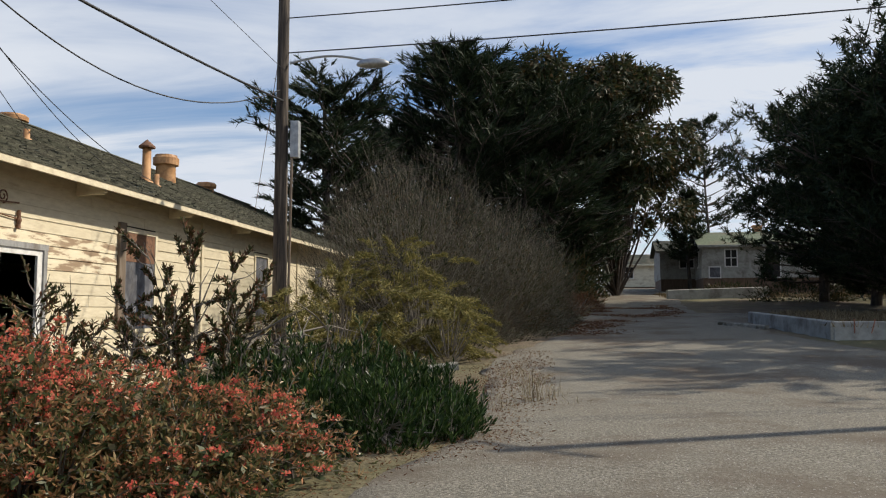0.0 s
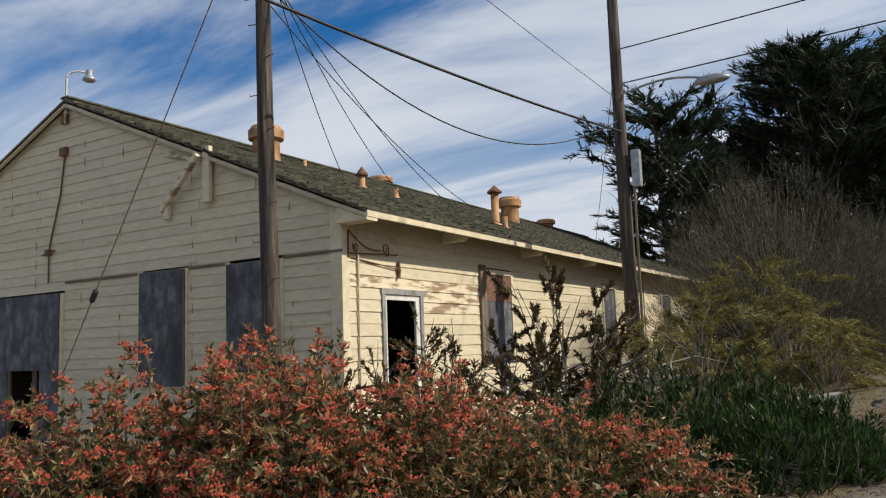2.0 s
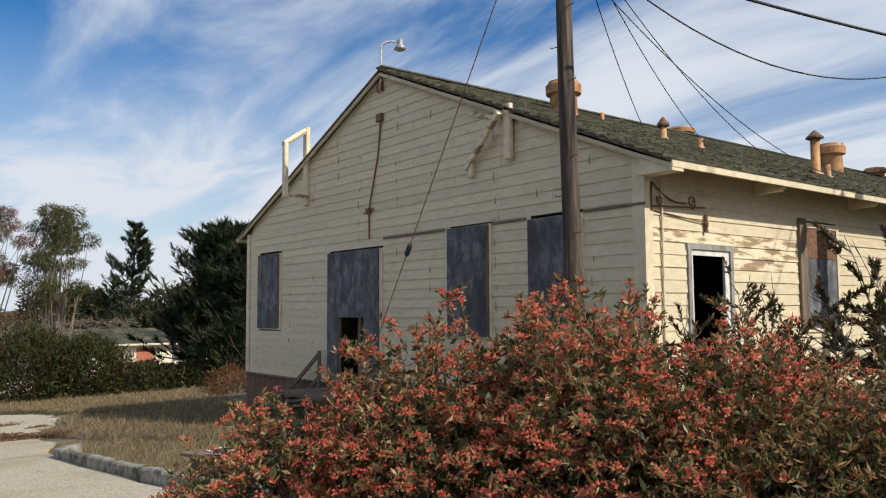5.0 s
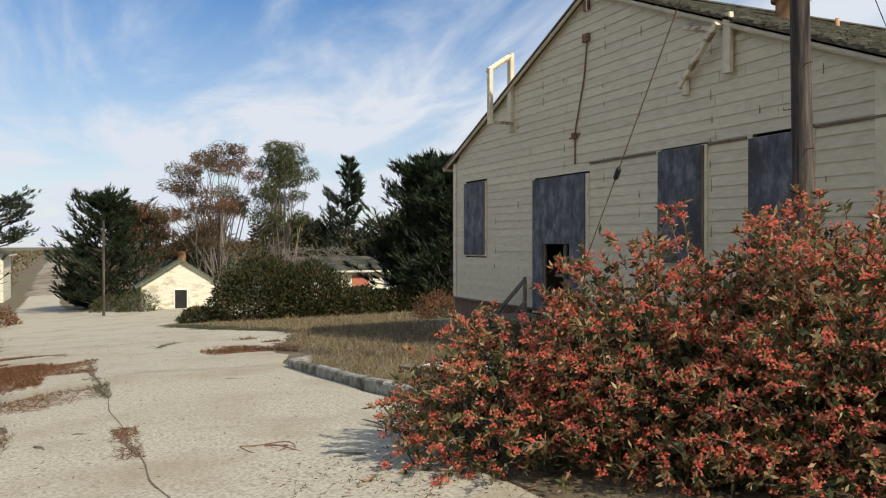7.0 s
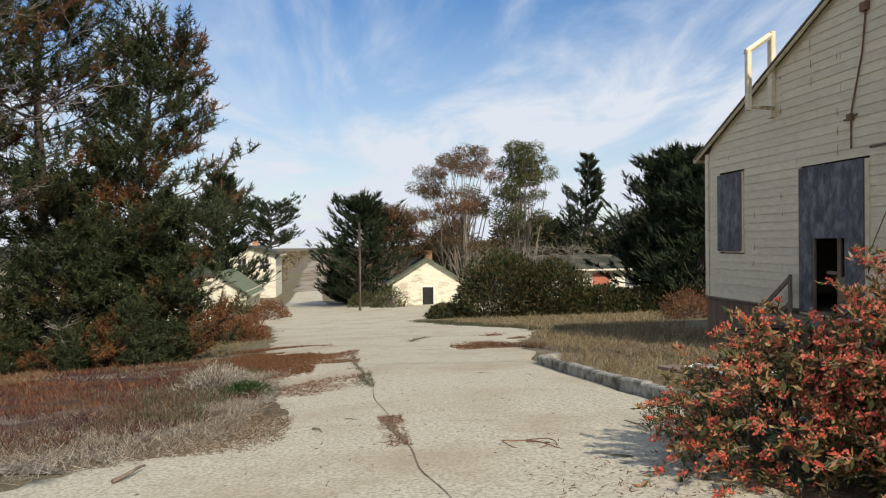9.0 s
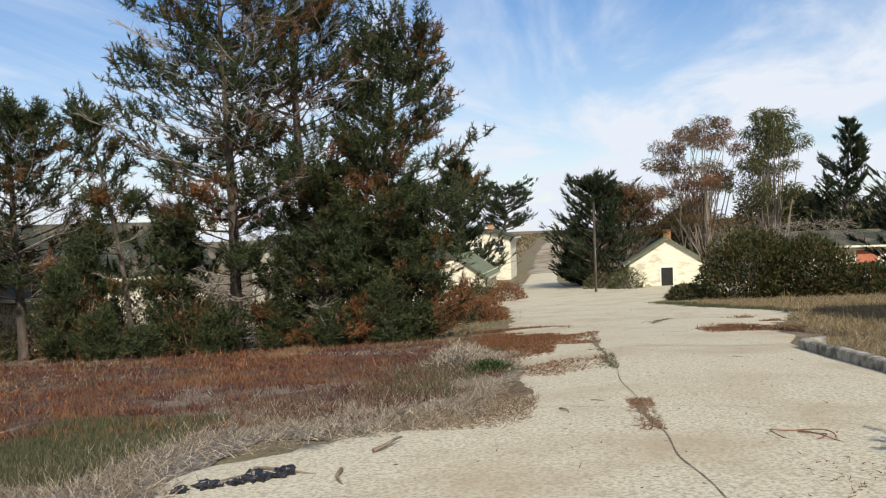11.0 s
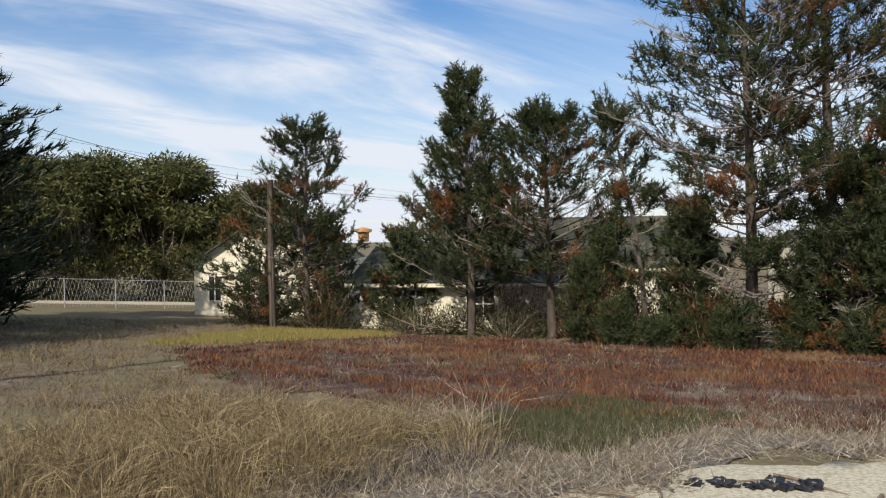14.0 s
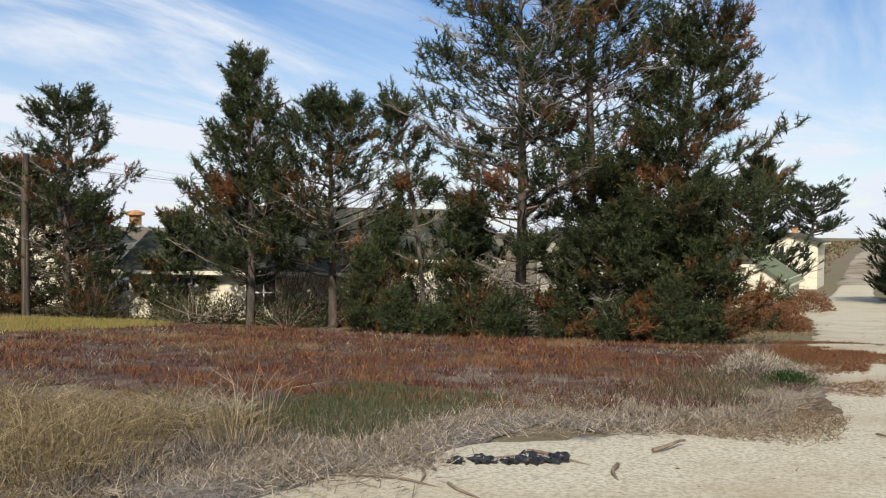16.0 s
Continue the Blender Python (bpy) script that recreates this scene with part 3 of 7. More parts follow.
trim(Geo().box(-0.22, -0.052, 0, 0.052, -0.001, 4.72).box(0.001, -0.001, 0, 0.052, 0.17, 4.4), "corner_board")
trim(Geo().box(HX0 - 0.04, -0.05, 0, HX0 + 0.2, 0.05, 4.6), "corner_board")
for a, b in ((-8.2, -5.65), (-4.0, -2.95), (-1.4, 0.055)):
    trim(Geo().bar((a, -0.045, 3.86), (b, -0.045, 3.86), 0.03, 0.05), "drip_strip", M_wood)
trim(Geo().bar((HX0, -0.045, -0.02), (0.05, -0.045, -0.02), 0.06, 0.07), "sill_board", M_wood)
TIPR, TIPL = 0.74, -17.08
for tip, nm in ((TIPR, "barge_board"), (TIPL, "barge_board")):
    trim(Geo().bar((RX, -0.17, RZ - 0.17), (tip - 0.03 * (1 if tip > 0 else -1), -0.17, roof_z(tip) - 0.145), 0.04, 0.09, up=(0, 1, 0)).bar((RX, -0.17, RZ - 0.17), (tip - 0.03 * (1 if tip > 0 else -1), -0.17, roof_z(tip) - 0.145), 0.09, 0.035, up=(0, 1, 0)), nm, M_cream)
trim(Geo().bar((TIPR, -0.2, 4.46), (TIPR, HY1 + 0.2, 4.46), 0.04, 0.15), "fascia")
trim(Geo().bar((TIPL, -0.2, 4.46), (TIPL, HY1 + 0.2, 4.46), 0.04, 0.15), "fascia")
# boxed return at the corner
trim(Geo().box(0.056, -0.205, 4.33, 0.75, 0.12, 4.40).hexa([(0.056, -0.185, 4.40), (0.715, -0.185, 4.40), (0.715, 0.10, 4.40), (0.056, 0.10, 4.40), (0.056, -0.185, 4.72), (0.715, -0.185, 4.46), (0.715, 0.10, 4.46), (0.056, 0.10, 4.72)]), "eave_return")
for y in (3.5, 7.5, 11.5, 15.5, 20, 25, 30):
    trim(Geo().hexa([(0.04, y, 4.28), (0.66, y, 4.36), (0.66, y + 0.1, 4.36), (0.04, y + 0.1, 4.28), (0.04, y, 4.62), (0.66, y, 4.46), (0.66, y + 0.1, 4.46), (0.04, y + 0.1, 4.62)]), "rafter_tail")
    trim(Geo().bar((0.0, y + 0.05, 4.33), (0.63, y + 0.05, 4.33), 0.06, 0.04), "lookout", M_trim)
for y in (9.5, 18.0, 28.0):
    trim(Geo().box(0.035, y - 0.06, 0.0, 0.07, y + 0.06, 4.4), "batten")
# the roof deck, its underside, and shingles
for s, tip in ((1, TIPR), (-1, TIPL)):
    g = Geo()
    p = [(RX, -0.2, RZ), (tip, -0.2, roof_z(tip)), (tip, HY1 + 0.2, roof_z(tip)), (RX, HY1 + 0.2, RZ)]
    top, low = [(x, y, z - 0.02) for x, y, z in p], [(x, y, z - 0.07) for x, y, z in p]
    g.hexa((low + top) if s < 0 else (low[::-1] + top[::-1]))
    roof = hang(g.obj("roof", M_wood), hall)
    if s > 0:
        roof_right = roof
length = math.hypot(TIPR - RX, RZ - roof_z(TIPR))
EX = 0.155
nrow = int(length / EX)
ca, sa = (TIPR - RX) / length, (RZ - roof_z(TIPR)) / length


def shingle_rows(y0, y1, rows):
    for k in rows:
        y = y0 - 0.1 * (k % 2)
        while y < y1:
            w = rng.uniform(0.16, 0.34)
            yield k, y, min(y + w - 0.006, y1 + 0.1)
            y += w


def shingle(g, k, ya, yb):
    d0, d1 = length - k * EX + (0.03 if k else 0.035) + (rng.uniform(-0.03, 0.02) if k else 0.0), length - (k + 1) * EX - 0.02
    t0, t1 = 0.024 + rng.uniform(0, 0.04 if k else 0.006), 0.004
    c = lambda d, y, h: (RX + ca * d + sa * h, y, RZ - sa * d + ca * h - 0.02)
    g.hexa([c(d1, ya, 0), c(d0, ya, 0), c(d0, yb, 0.0), c(d1, yb, 0), c(d1, ya, t1), c(d0, ya, t0), c(d0, yb, t0 + rng.uniform(-0.012, 0.02)), c(d1, yb, t1)])


rest, count = Geo(), 0
for k, ya, yb in shingle_rows(-0.2, HY1 + 0.1, range(nrow + 1)):
    if rng.random() < 0.02:
        continue
    if ya < 6.0 and k < 11 and count < 290:
        g = Geo(); shingle(g, k, ya, yb); g.obj("shingle", M_shing, roof_right); count += 1
    else:
        shingle(rest, k, ya, yb)
M_shrest = surface("mossy_shingles_joined", [(0.3, (0.05, 0.048, 0.035)), (0.5, (0.095, 0.092, 0.065)), (0.7, (0.15, 0.145, 0.105))], 5, 0.95, bump=0.8, bump_scale=40, stain=(0.072, 0.074, 0.05), stain_scale=0.7, stain_at=(0.48, 0.64), island=0.45)
rest.obj("shingles", M_shrest, roof_right, kind="stuff")
hang(Geo().bar((RX, -0.2, RZ + 0.02), (RX, HY1 + 0.2, RZ + 0.02), 0.3, 0.05).obj("ridge_cap", M_shrest), hall)

# brown skirting boards down to the ground
skirt = hang(Geo().box(HX0 + 0.05, 0.03, -1.9, -0.05, 0.08, 0.0).box(-0.08, 0.1, -1.9, -0.04, HY1, 0.0).box(HX0 + 0.02, 0.1, -1.9, HX0 + 0.06, HY1, 0.0).obj("skirting", M_dark), hall)
x = HX0
while x < 0:
    Geo().box(x, -0.005, -1.7, x + 0.135, 0.028, -0.05).obj("plank", M_skirt, skirt)
    x += 0.145

# boarded windows and the door
def frame_box(g, a, b, c, d, side, w=0.1, m=0):
    """Casing round an opening."""
    q = (lambda u0, z0, u1, z1: g.box(u0, -0.065, z0, u1, 0.1, z1, m)) if side == "g" else (lambda u0, z0, u1, z1: g.box(-0.1, u0, z0, 0.065, u1, z1, m))
    q(a - 0.01, c + 0.021, a + w, d - w - 0.001); q(b - w, c + 0.021, b + 0.01, d - w - 0.001); q(a - 0.03, d - w, b + 0.03, d + 0.02); q(a - 0.04, c - 0.06, b + 0.04, c + 0.02)


for a, b, c, d in [G_OPEN[0], G_OPEN[2], G_OPEN[3]]:
    g = Geo(); frame_box(g, a, b, c, d, "g")
    win = hang(g.obj("window_frame", M_trim), hall)
    Geo().box(a - 0.02, -0.1, c - 0.02, b - 0.13, -0.07, d + 0.01).obj("plywood_panel", M_ply, win, "dark weathered plywood sheet")
    Geo().box(b - 0.13, -0.09, c, b - 0.06, -0.066, d).obj("batten", M_wood, win)
a, b, c, d = G_OPEN[1]
g = Geo(); frame_box(g, a, b, c, d, "g", 0.12)
door = hang(g.obj("door_frame", M_trim), hall)
DA, DB, DT = -10.42, -9.05, 1.83
Geo().box(a, -0.1, DT, b - 0.12, -0.07, d + 0.03).obj("plywood_panel", M_ply, door, "dark weathered plywood sheet")
Geo().box(a, -0.1, 0, DA, -0.07, DT).obj("plywood_panel", M_ply, door)
Geo().box(DB, -0.1, 0, b - 0.12, -0.07, DT).obj("plywood_panel", M_ply, door)
for px in (DA + 0.03, DB - 0.03):
    Geo().bar((px, -0.03, 0), (px, -0.03, DT), 0.08, 0.08).obj("door_post", M_wood, door)
leaf = Geo().box(-9.5, 0.0, 0.02, -9.36, 0.05, DT).box(-9.36, 0.0, 0.02, -9.1, 0.05, 0.9).box(-9.95, 0.02, 0.95, -9.5, 0.05, 1.03)
leaf.obj("door_leaf", M_wood, door, "broken brown door hanging open")
# steps handrail by the door
rail = empty("handrail", "weathered brown wooden handrail of steps beside the boarded door", "handrail", at=(-11.3, -0.6, -1.2))
for q in (-0.3,):
    hang(Geo().bar((-11.0, q, 0.85), (-12.75, q, -0.25), 0.05, 0.13).obj("rail", M_wood), rail)
    hang(Geo().bar((-11.0, q, 0.2), (-12.7, q, -0.9), 0.05, 0.13).obj("rail", M_wood), rail)
    for px, pz in ((-11.05, 0.9), (-12.7, -0.2)):
        hang(Geo().bar((px, q, gz(px, q) - 0.05), (px, q, pz), 0.09, 0.09).obj("post", M_wood), rail)
hang(Geo().box(-11.1, -1.6, -0.2, -8.2, -0.2, -0.12).obj("landing", M_wood), rail)
for k in range(6):
    x0 = -11.1 - 0.3 * (k + 1)
    hang(Geo().box(x0, -1.55, -0.38 - 0.18 * k, x0 + 0.31, -0.4, -0.33 - 0.18 * k).obj("tread", M_wood), rail)
for px in (-10.9, -8.3):
    hang(Geo().bar((px, -1.5, gz(px, -1.5) - 0.05), (px, -1.5, -0.2), 0.09, 0.09).obj("post", M_wood), rail)

# windows of the long side
M_glass = bpy.data.materials.new("dusty_glass"); M_glass.use_nodes = True
gb = M_glass.node_tree.nodes["Principled BSDF"]
gb.inputs["Base Color"].default_value, gb.inputs["Roughness"].default_value, gb.inputs["Transmission Weight"].default_value = (0.75, 0.8, 0.82, 1), 0.12, 0.8
M_greycase = surface("grey_weathered_casing", [(0.35, (0.20, 0.20, 0.20)), (0.6, (0.34, 0.335, 0.32))], 6, 0.8, bump=0.2, stretch=(1, 1, 0.4), stain=(0.15, 0.12, 0.09), stain_scale=2, stain_at=(0.52, 0.7))
for n, (a, b, c, d) in enumerate(S_OPEN):
    g = Geo(); frame_box(g, a, b, c, d, "s", 0.09)
    win = hang(g.obj("window_frame", M_trim if n else M_greycase), hall)
    if n == 0:
        Geo().box(-0.02, a + 0.09, d - 0.2, 0.03, b - 0.09, d - 0.09).box(-0.02, b - 0.24, c, 0.03, b - 0.09, d - 0.2).box(-0.02, a + 0.09, c, 0.03, a + 0.17, d - 0.2).obj("sash", M_white, win, "white painted sash without glass")
    elif n == 1:
        Geo().box(0.02, a - 0.15, c, 0.09, a + 0.12, d + 0.1).obj("shutter_post", M_wood, win)
        Geo().box(0.0, a + 0.12, 3.1, 0.05, b - 0.1, d - 0.1).obj("plywood_panel", M_rust, win, "rust-stained wooden panel")
        Geo().box(0.0, a + 0.12, c, 0.04, b - 0.1, 3.1).obj("window_board", M_ply, win, "grey window board")
    else:
        Geo().box(-0.02, a + 0.09, c + 0.02, 0.02, b - 0.09, d - 0.1).obj("window_board", M_ply, win)
# rusty wrought bracket with a lamp at the corner
brk = empty("lamp_bracket", "rusty scrolled iron bracket with a broken lamp on the hall", "bracket", at=(0.0, 0.4, 3.9))
t = np.linspace(0, 1, 24)
def spiral(cy, cz, r, a0, turns):
    a = a0 + t * turns * 2 * np.pi
    rr = r * (1 - 0.75 * t)
    return np.stack([np.full(24, 0.07), cy + rr * np.cos(a), cz + rr * np.sin(a)], 1)
hang(Geo().tube([(0.07, 0.12, 3.75), (0.07, 0.12, 4.25)], 0.018, 6).obj("backplate", M_rust), brk)
hang(Geo().tube([(0.07, 0.12, 3.82), (0.09, 1.7, 3.9)], 0.016, 6).obj("arm", M_rust), brk)
hang(Geo().tube(np.stack([0.07 + 0 * t, 0.14 + 1.0 * t, 4.25 - 0.3 * t - 0.12 * np.sin(t * 3.1)], 1), 0.014, 6).obj("scroll", M_rust), brk)
hang(Geo().tube(spiral(1.3, 3.98, 0.13, -1.5, 1.4), 0.013, 6).obj("scroll", M_rust), brk)
hang(Geo().tube(spiral(0.35, 3.95, 0.10, 2.5, 1.4), 0.013, 6).obj("scroll", M_rust), brk)
hang(Geo().tube([(0.05, 0.1, 3.76), (0.06, 1.7, 3.62)], 0.012, 6).lathe(0.075, 1.74, [(0.015, 3.78), (0.035, 3.77), (0.03, 3.66), (0.05, 3.6), (0.03, 3.52), (0.04, 3.45), (0.0, 3.44)], 10).obj("lamp_socket", M_rust), brk)
cond = hang(Geo().tube([(0.06, 0.42, 0.5), (0.06, 0.42, 4.3)], 0.022, 8).obj("conduit", M_trim), hall)
# gable conduit with boxes and a gooseneck lamp on the ridge
g = Geo().tube([(-8.3, -0.06, 7.0), (-8.45, -0.06, 6.0), (-8.8, -0.06, 4.9), (-8.86, -0.06, 4.62), (-8.86, -0.06, 3.9)], 0.022, 6)
g.box(-8.45, -0.12, 6.93, -8.2, -0.04, 7.13).box(-8.95, -0.12, 4.55, -8.77, -0.04, 4.7).tube([(-9.1, -0.08, 4.58), (-8.6, -0.08, 4.66)], 0.02, 6)
g.box(-8.42, -0.12, 7.72, -8.2, -0.04, 7.95)
hang(g.obj("conduit", M_rust, label="rusty conduit with junction boxes"), hall)
lampg = empty("gooseneck_lamp", "white gooseneck lamp on the ridge of the gable", "lamp", at=(-8.25, -0.1, 8.2))
a = np.linspace(math.pi, 0.35, 12)
neck = [(-8.25, -0.1, 7.7), (-8.25, -0.1, 8.85)] + [(-8.25 + 0.2 * (1 + math.cos(q)), -0.1 + 0.18 * (1 + math.cos(q)), 8.85 + 0.17 * math.sin(q)) for q in a]
hang(Geo().tube(neck, 0.025, 8).obj("neck", M_white, smooth=True), lampg)
hang(Geo().lathe(-7.86, 0.25, [(0.0, 8.74), (0.10, 8.76), (0.17, 8.8), (0.12, 8.88), (0.07, 8.93), (0.07, 9.05), (0.03, 9.08), (0, 9.08)], 14).obj("lamp_head", M_grey, smooth=True), lampg)
# timber brackets on the gable
def timber(name, label, bars, at):
    e = empty(name, label, "bracket", at=at)
    for p, q, w, h in bars:
        hang(Geo().bar(p, q, w, h, up=(0, 1, 0)).obj("timber", M_trim if abs(p[0] - q[0]) < 0.05 or p[2] > 7 else M_peel), e)
    return e


timber("roof_frame", "peeling cream timber frame standing out from the gable above the roof", [((-12.3, -0.08, 5.15), (-12.3, -0.08, 7.5), 0.22, 0.14), ((-11.45, -1.2, 5.2), (-11.45, -1.2, 6.75), 0.16, 0.13), ((-12.3, -0.1, 7.42), (-11.45, -1.25, 6.72), 0.15, 0.13), ((-12.2, -0.1, 5.4), (-11.5, -1.2, 5.3), 0.09, 0.09)], (-12.3, -0.1, 5.2))
timber("timber_bracket", "peeling cream timber bracket with a slanted brace on the gable", [((-3.34, -0.14, 5.16), (-3.34, -0.14, 6.33), 0.2, 0.12), ((-3.45, -0.3, 6.15), (-4.75, -0.12, 5.15), 0.13, 0.12), ((-4.7, -0.06, 6.4), (-3.5, -0.06, 6.05), 0.1, 0.06), ((-4.6, -0.1, 4.95), (-4.6, -0.1, 5.3), 0.14, 0.1)], (-3.4, -0.1, 5.2))

# ventilators on the roof
def mushroom(x, y, r, h, label="orange painted mushroom roof ventilator with a flared cap"):
    z = roof_z(x) - 0.15
    e = empty("roof_ventilator", label, "ventilator", "roof ventilators", at=(x, y, z))
    hang(Geo().lathe(x, y, [(r * 0.8, z), (r * 0.76, z + h * 0.62), (r * 0.82, z + h * 0.66)], 22).obj("neck", M_vent, smooth=True), e)
    hang(Geo().lathe(x, y, [(r * 0.8, z + h * 0.6), (r, z + h * 0.63), (r * 1.02, z + h * 0.86), (r * 0.9, z + h * 0.9), (r * 0.85, z + h * 0.97), (r * 0.3, z + h), (0, z + h)], 22).obj("cap", M_vent), e)


mushroom(-5.64, 4.0, 0.47, 1.0)
mushroom(-5.46, 18.2, 0.49, 1.15)
mushroom(-8.5, 13.2, 0.5, 0.62)
mushroom(-8.4, 28.6, 0.52, 0.72)


def stack(x, y, r, h, cap, label):
    z = roof_z(x) - 0.08
    e = empty("vent_pipe", label, "vent pipe", "roof vent pipes", at=(x, y, z))
    hang(Geo().lathe(x, y, [(r * 1.7, z), (r * 1.5, z + 0.09), (r, z + 0.12), (r, z + h), (0, z + h)], 14).obj("pipe", M_vent, smooth=True), e)
    if cap:
        hang(Geo().lathe(x, y, [(r * 0.9, z + h), (r * 1.9, z + h - 0.02), (r * 1.9, z + h + 0.03), (r * 0.4, z + h + 0.2), (0, z + h + 0.24)], 14).obj("cap", M_rust), e)


stack(-2.27, 10.65, 0.125, 1.08, True, "tall orange vent pipe with a rusty conical cap")
stack(-1.76, 10.3, 0.075, 0.42, False, "short orange vent pipe on the shingles")
stack(-3.55, 5.43, 0.085, 0.42, True, "short orange vent pipe with a rusty cap")
stack(-2.89, 6.04, 0.075, 0.32, False, "short orange vent pipe on the shingles")
stack(-5.76, 5.68, 0.055, 0.3, False, "thin orange vent pipe near the ridge")

# rust streaks below the nails of the gable
streaks = Geo()
r2 = np.random.default_rng(33)
for xc in (-14.9, -13.4, -11.9, -10.5, -9.4, -7.6, -6.2, -5.0, -3.9, -2.6, -1.2):
    for zc in np.arange(0.6, 7.6, 0.46):
        if r2.random() < 0.42 and zc < roof_z(xc) - 0.5 and not any(a - 0.1 < xc < b + 0.1 and c - 0.3 < zc < d + 0.2 for a, b, c, d in G_OPEN):
            w, hgt, x0 = r2.uniform(0.006, 0.018), r2.uniform(0.06, 0.26), xc + r2.normal(0, 0.03)
            streaks.hexa([(x0 - w, -0.041, zc), (x0 + w, -0.041, zc), (x0 + w, -0.036, zc), (x0 - w, -0.036, zc), (x0 - w * 0.4, -0.041, zc + hgt), (x0 + w * 0.4, -0.041, zc + hgt), (x0 + w * 0.4, -0.036, zc + hgt), (x0 - w * 0.4, -0.036, zc + hgt)])
M_streak = surface("rust_streak", [(0.35, (0.17, 0.095, 0.045)), (0.6, (0.30, 0.20, 0.11))], 20, 0.9, bump=0)
streaks.obj("rust_streak", M_streak, gable_wall, kind="stuff")

# ---- utility poles, street lamp and cables ----
def sag(a, b, drop, n=24):
    t = np.linspace(0, 1, n)[:, None]
    p = np.asarray(a, float) * (1 - t) + np.asarray(b, float) * t
    p[:, 2] -= (4 * drop * t * (1 - t))[:, 0]
    return p


def cable(name, label, pts, r, mat=None):
    return tagged(Geo().tube(pts, r, 6).obj(name, mat or M_black, smooth=True), label, "cable", kind="")


P1, P1T = (0.12, -1.9), (-0.13, -1.9, 10.95)
pole_a = empty("utility_pole", "weathered timber utility pole with a double crossarm and climbing steps", "utility pole", at=(P1[0], P1[1], gz(*P1)))
zz = np.linspace(gz(*P1) - 0.3, P1T[2], 12)
kx = (zz - zz[0]) / (zz[-1] - zz[0])
hang(Geo().tube(np.stack([P1[0] + (P1T[0] - P1[0]) * kx + 0.012 * np.sin(kx * 9), np.full(12, P1[1]), zz], 1), 0.165 - 0.055 * kx, 14).obj("shaft", M_pole, smooth=True), pole_a)
for k, z in enumerate(np.arange(2.6, 8.6, 0.62)):
    s = 1 if k % 2 else -1
    x0 = -0.13 + 0.25 * (1 - z / 11)
    hang(Geo().tube([(x0 + s * 0.1, -1.95, z), (x0 + s * 0.27, -1.98, z), (x0 + s * 0.27, -1.98, z + 0.06)], 0.009, 5).obj("step_peg", M_rust), pole_a)
A0, A1 = np.array((-0.5, -2.9, 10.95)), np.array((0.3, -0.95, 10.2))
off = np.array((0.18, -0.075, 0))
mid = (A0 + A1) / 2
A0, A1 = A0 + (np.array((-0.12, -1.9, 10.62)) - mid), A1 + (np.array((-0.12, -1.9, 10.62)) - mid)
A0[2] = A1[2] = 10.6
for s in (-1, 1):
    arm = hang(Geo().bar(A0 + s * off, A1 + s * off, 0.09, 0.12).obj("crossarm", M_wood), pole_a)
    for t in (0.25, 0.75):
        hang(Geo().bar(A0 + (A1 - A0) * t + s * off * 1.3 - (0, 0, 0.05), np.array((-0.12, -1.9, 9.95)) + s * off, 0.012, 0.035).obj("brace", M_grey), pole_a)
ins = []
for t in (0.06, 0.3, 0.72, 0.96):
    p = A0 + (A1 - A0) * t
    hang(Geo().lathe(p[0], p[1], [(0.015, p[2] + 0.05), (0.018, p[2] + 0.13), (0.05, p[2] + 0.14), (0.055, p[2] + 0.18), (0.03, p[2] + 0.21), (0.045, p[2] + 0.24), (0, p[2] + 0.25)], 10).obj("insulator", M_grey, smooth=True), pole_a)
    ins.append(p + (0, 0, 0.2))
def strain(p, q, at):
    d = (np.asarray(q, float) - p) / np.linalg.norm(np.asarray(q, float) - p)
    hang(Geo().tube([p, p + d * 0.14], 0.012, 6).tube([p + d * 0.14, p + d * 0.17, p + d * 0.3, p + d * 0.36], [0.02, 0.05, 0.05, 0.02], 8).obj("strain_insulator", M_black), at)
P2B, P2T = np.array((3.0, 7.4, gz(3.0, 7.4))), np.array((2.98, 7.4, 10.67))
FARN = np.array((49.3, 11.9, 11.6))
for t in (0.72, 0.97):
    p = A0 + (A1 - A0) * t
    q = FARN + (0, 0, 0.0 if t < 0.9 else -0.25)
    strain(p, q, pole_a)
    cable("power_line", "black overhead power line strung from the crossarm", sag(p, q, 0.25), 0.02)
t = np.linspace(0, 1, 14)
for k, (z, r) in enumerate(((8.9, 0.2), (8.5, 0.17), (8.2, 0.22))):
    a = t * 3.6 + 1.2
    hang(Geo().tube(np.stack([-0.25 - r * np.sin(a) * 0.9, -2.05 + 0 * a, z + r * np.cos(a)], 1), 0.011, 5).obj("cable_loop", M_black), pole_a)
guy_end = np.array((-6.9, -1.9, gz(-6.9, -1.9)))
gd = np.array((-0.2, -1.9, 10.0)) - guy_end
g1 = guy_end + gd * 0.36
cable("guy_wire", "steel guy wire with a black strain insulator running to the ground", np.stack([guy_end + gd * q for q in np.linspace(0, 1, 20)]), 0.011, M_rust)
tagged(Geo().tube([g1 - gd * 0.012, g1 - gd * 0.008, g1 + gd * 0.008, g1 + gd * 0.012], [0.02, 0.055, 0.055, 0.02], 10).obj("guy_insulator", M_black), "black ceramic insulator threaded on the guy wire", "insulator")

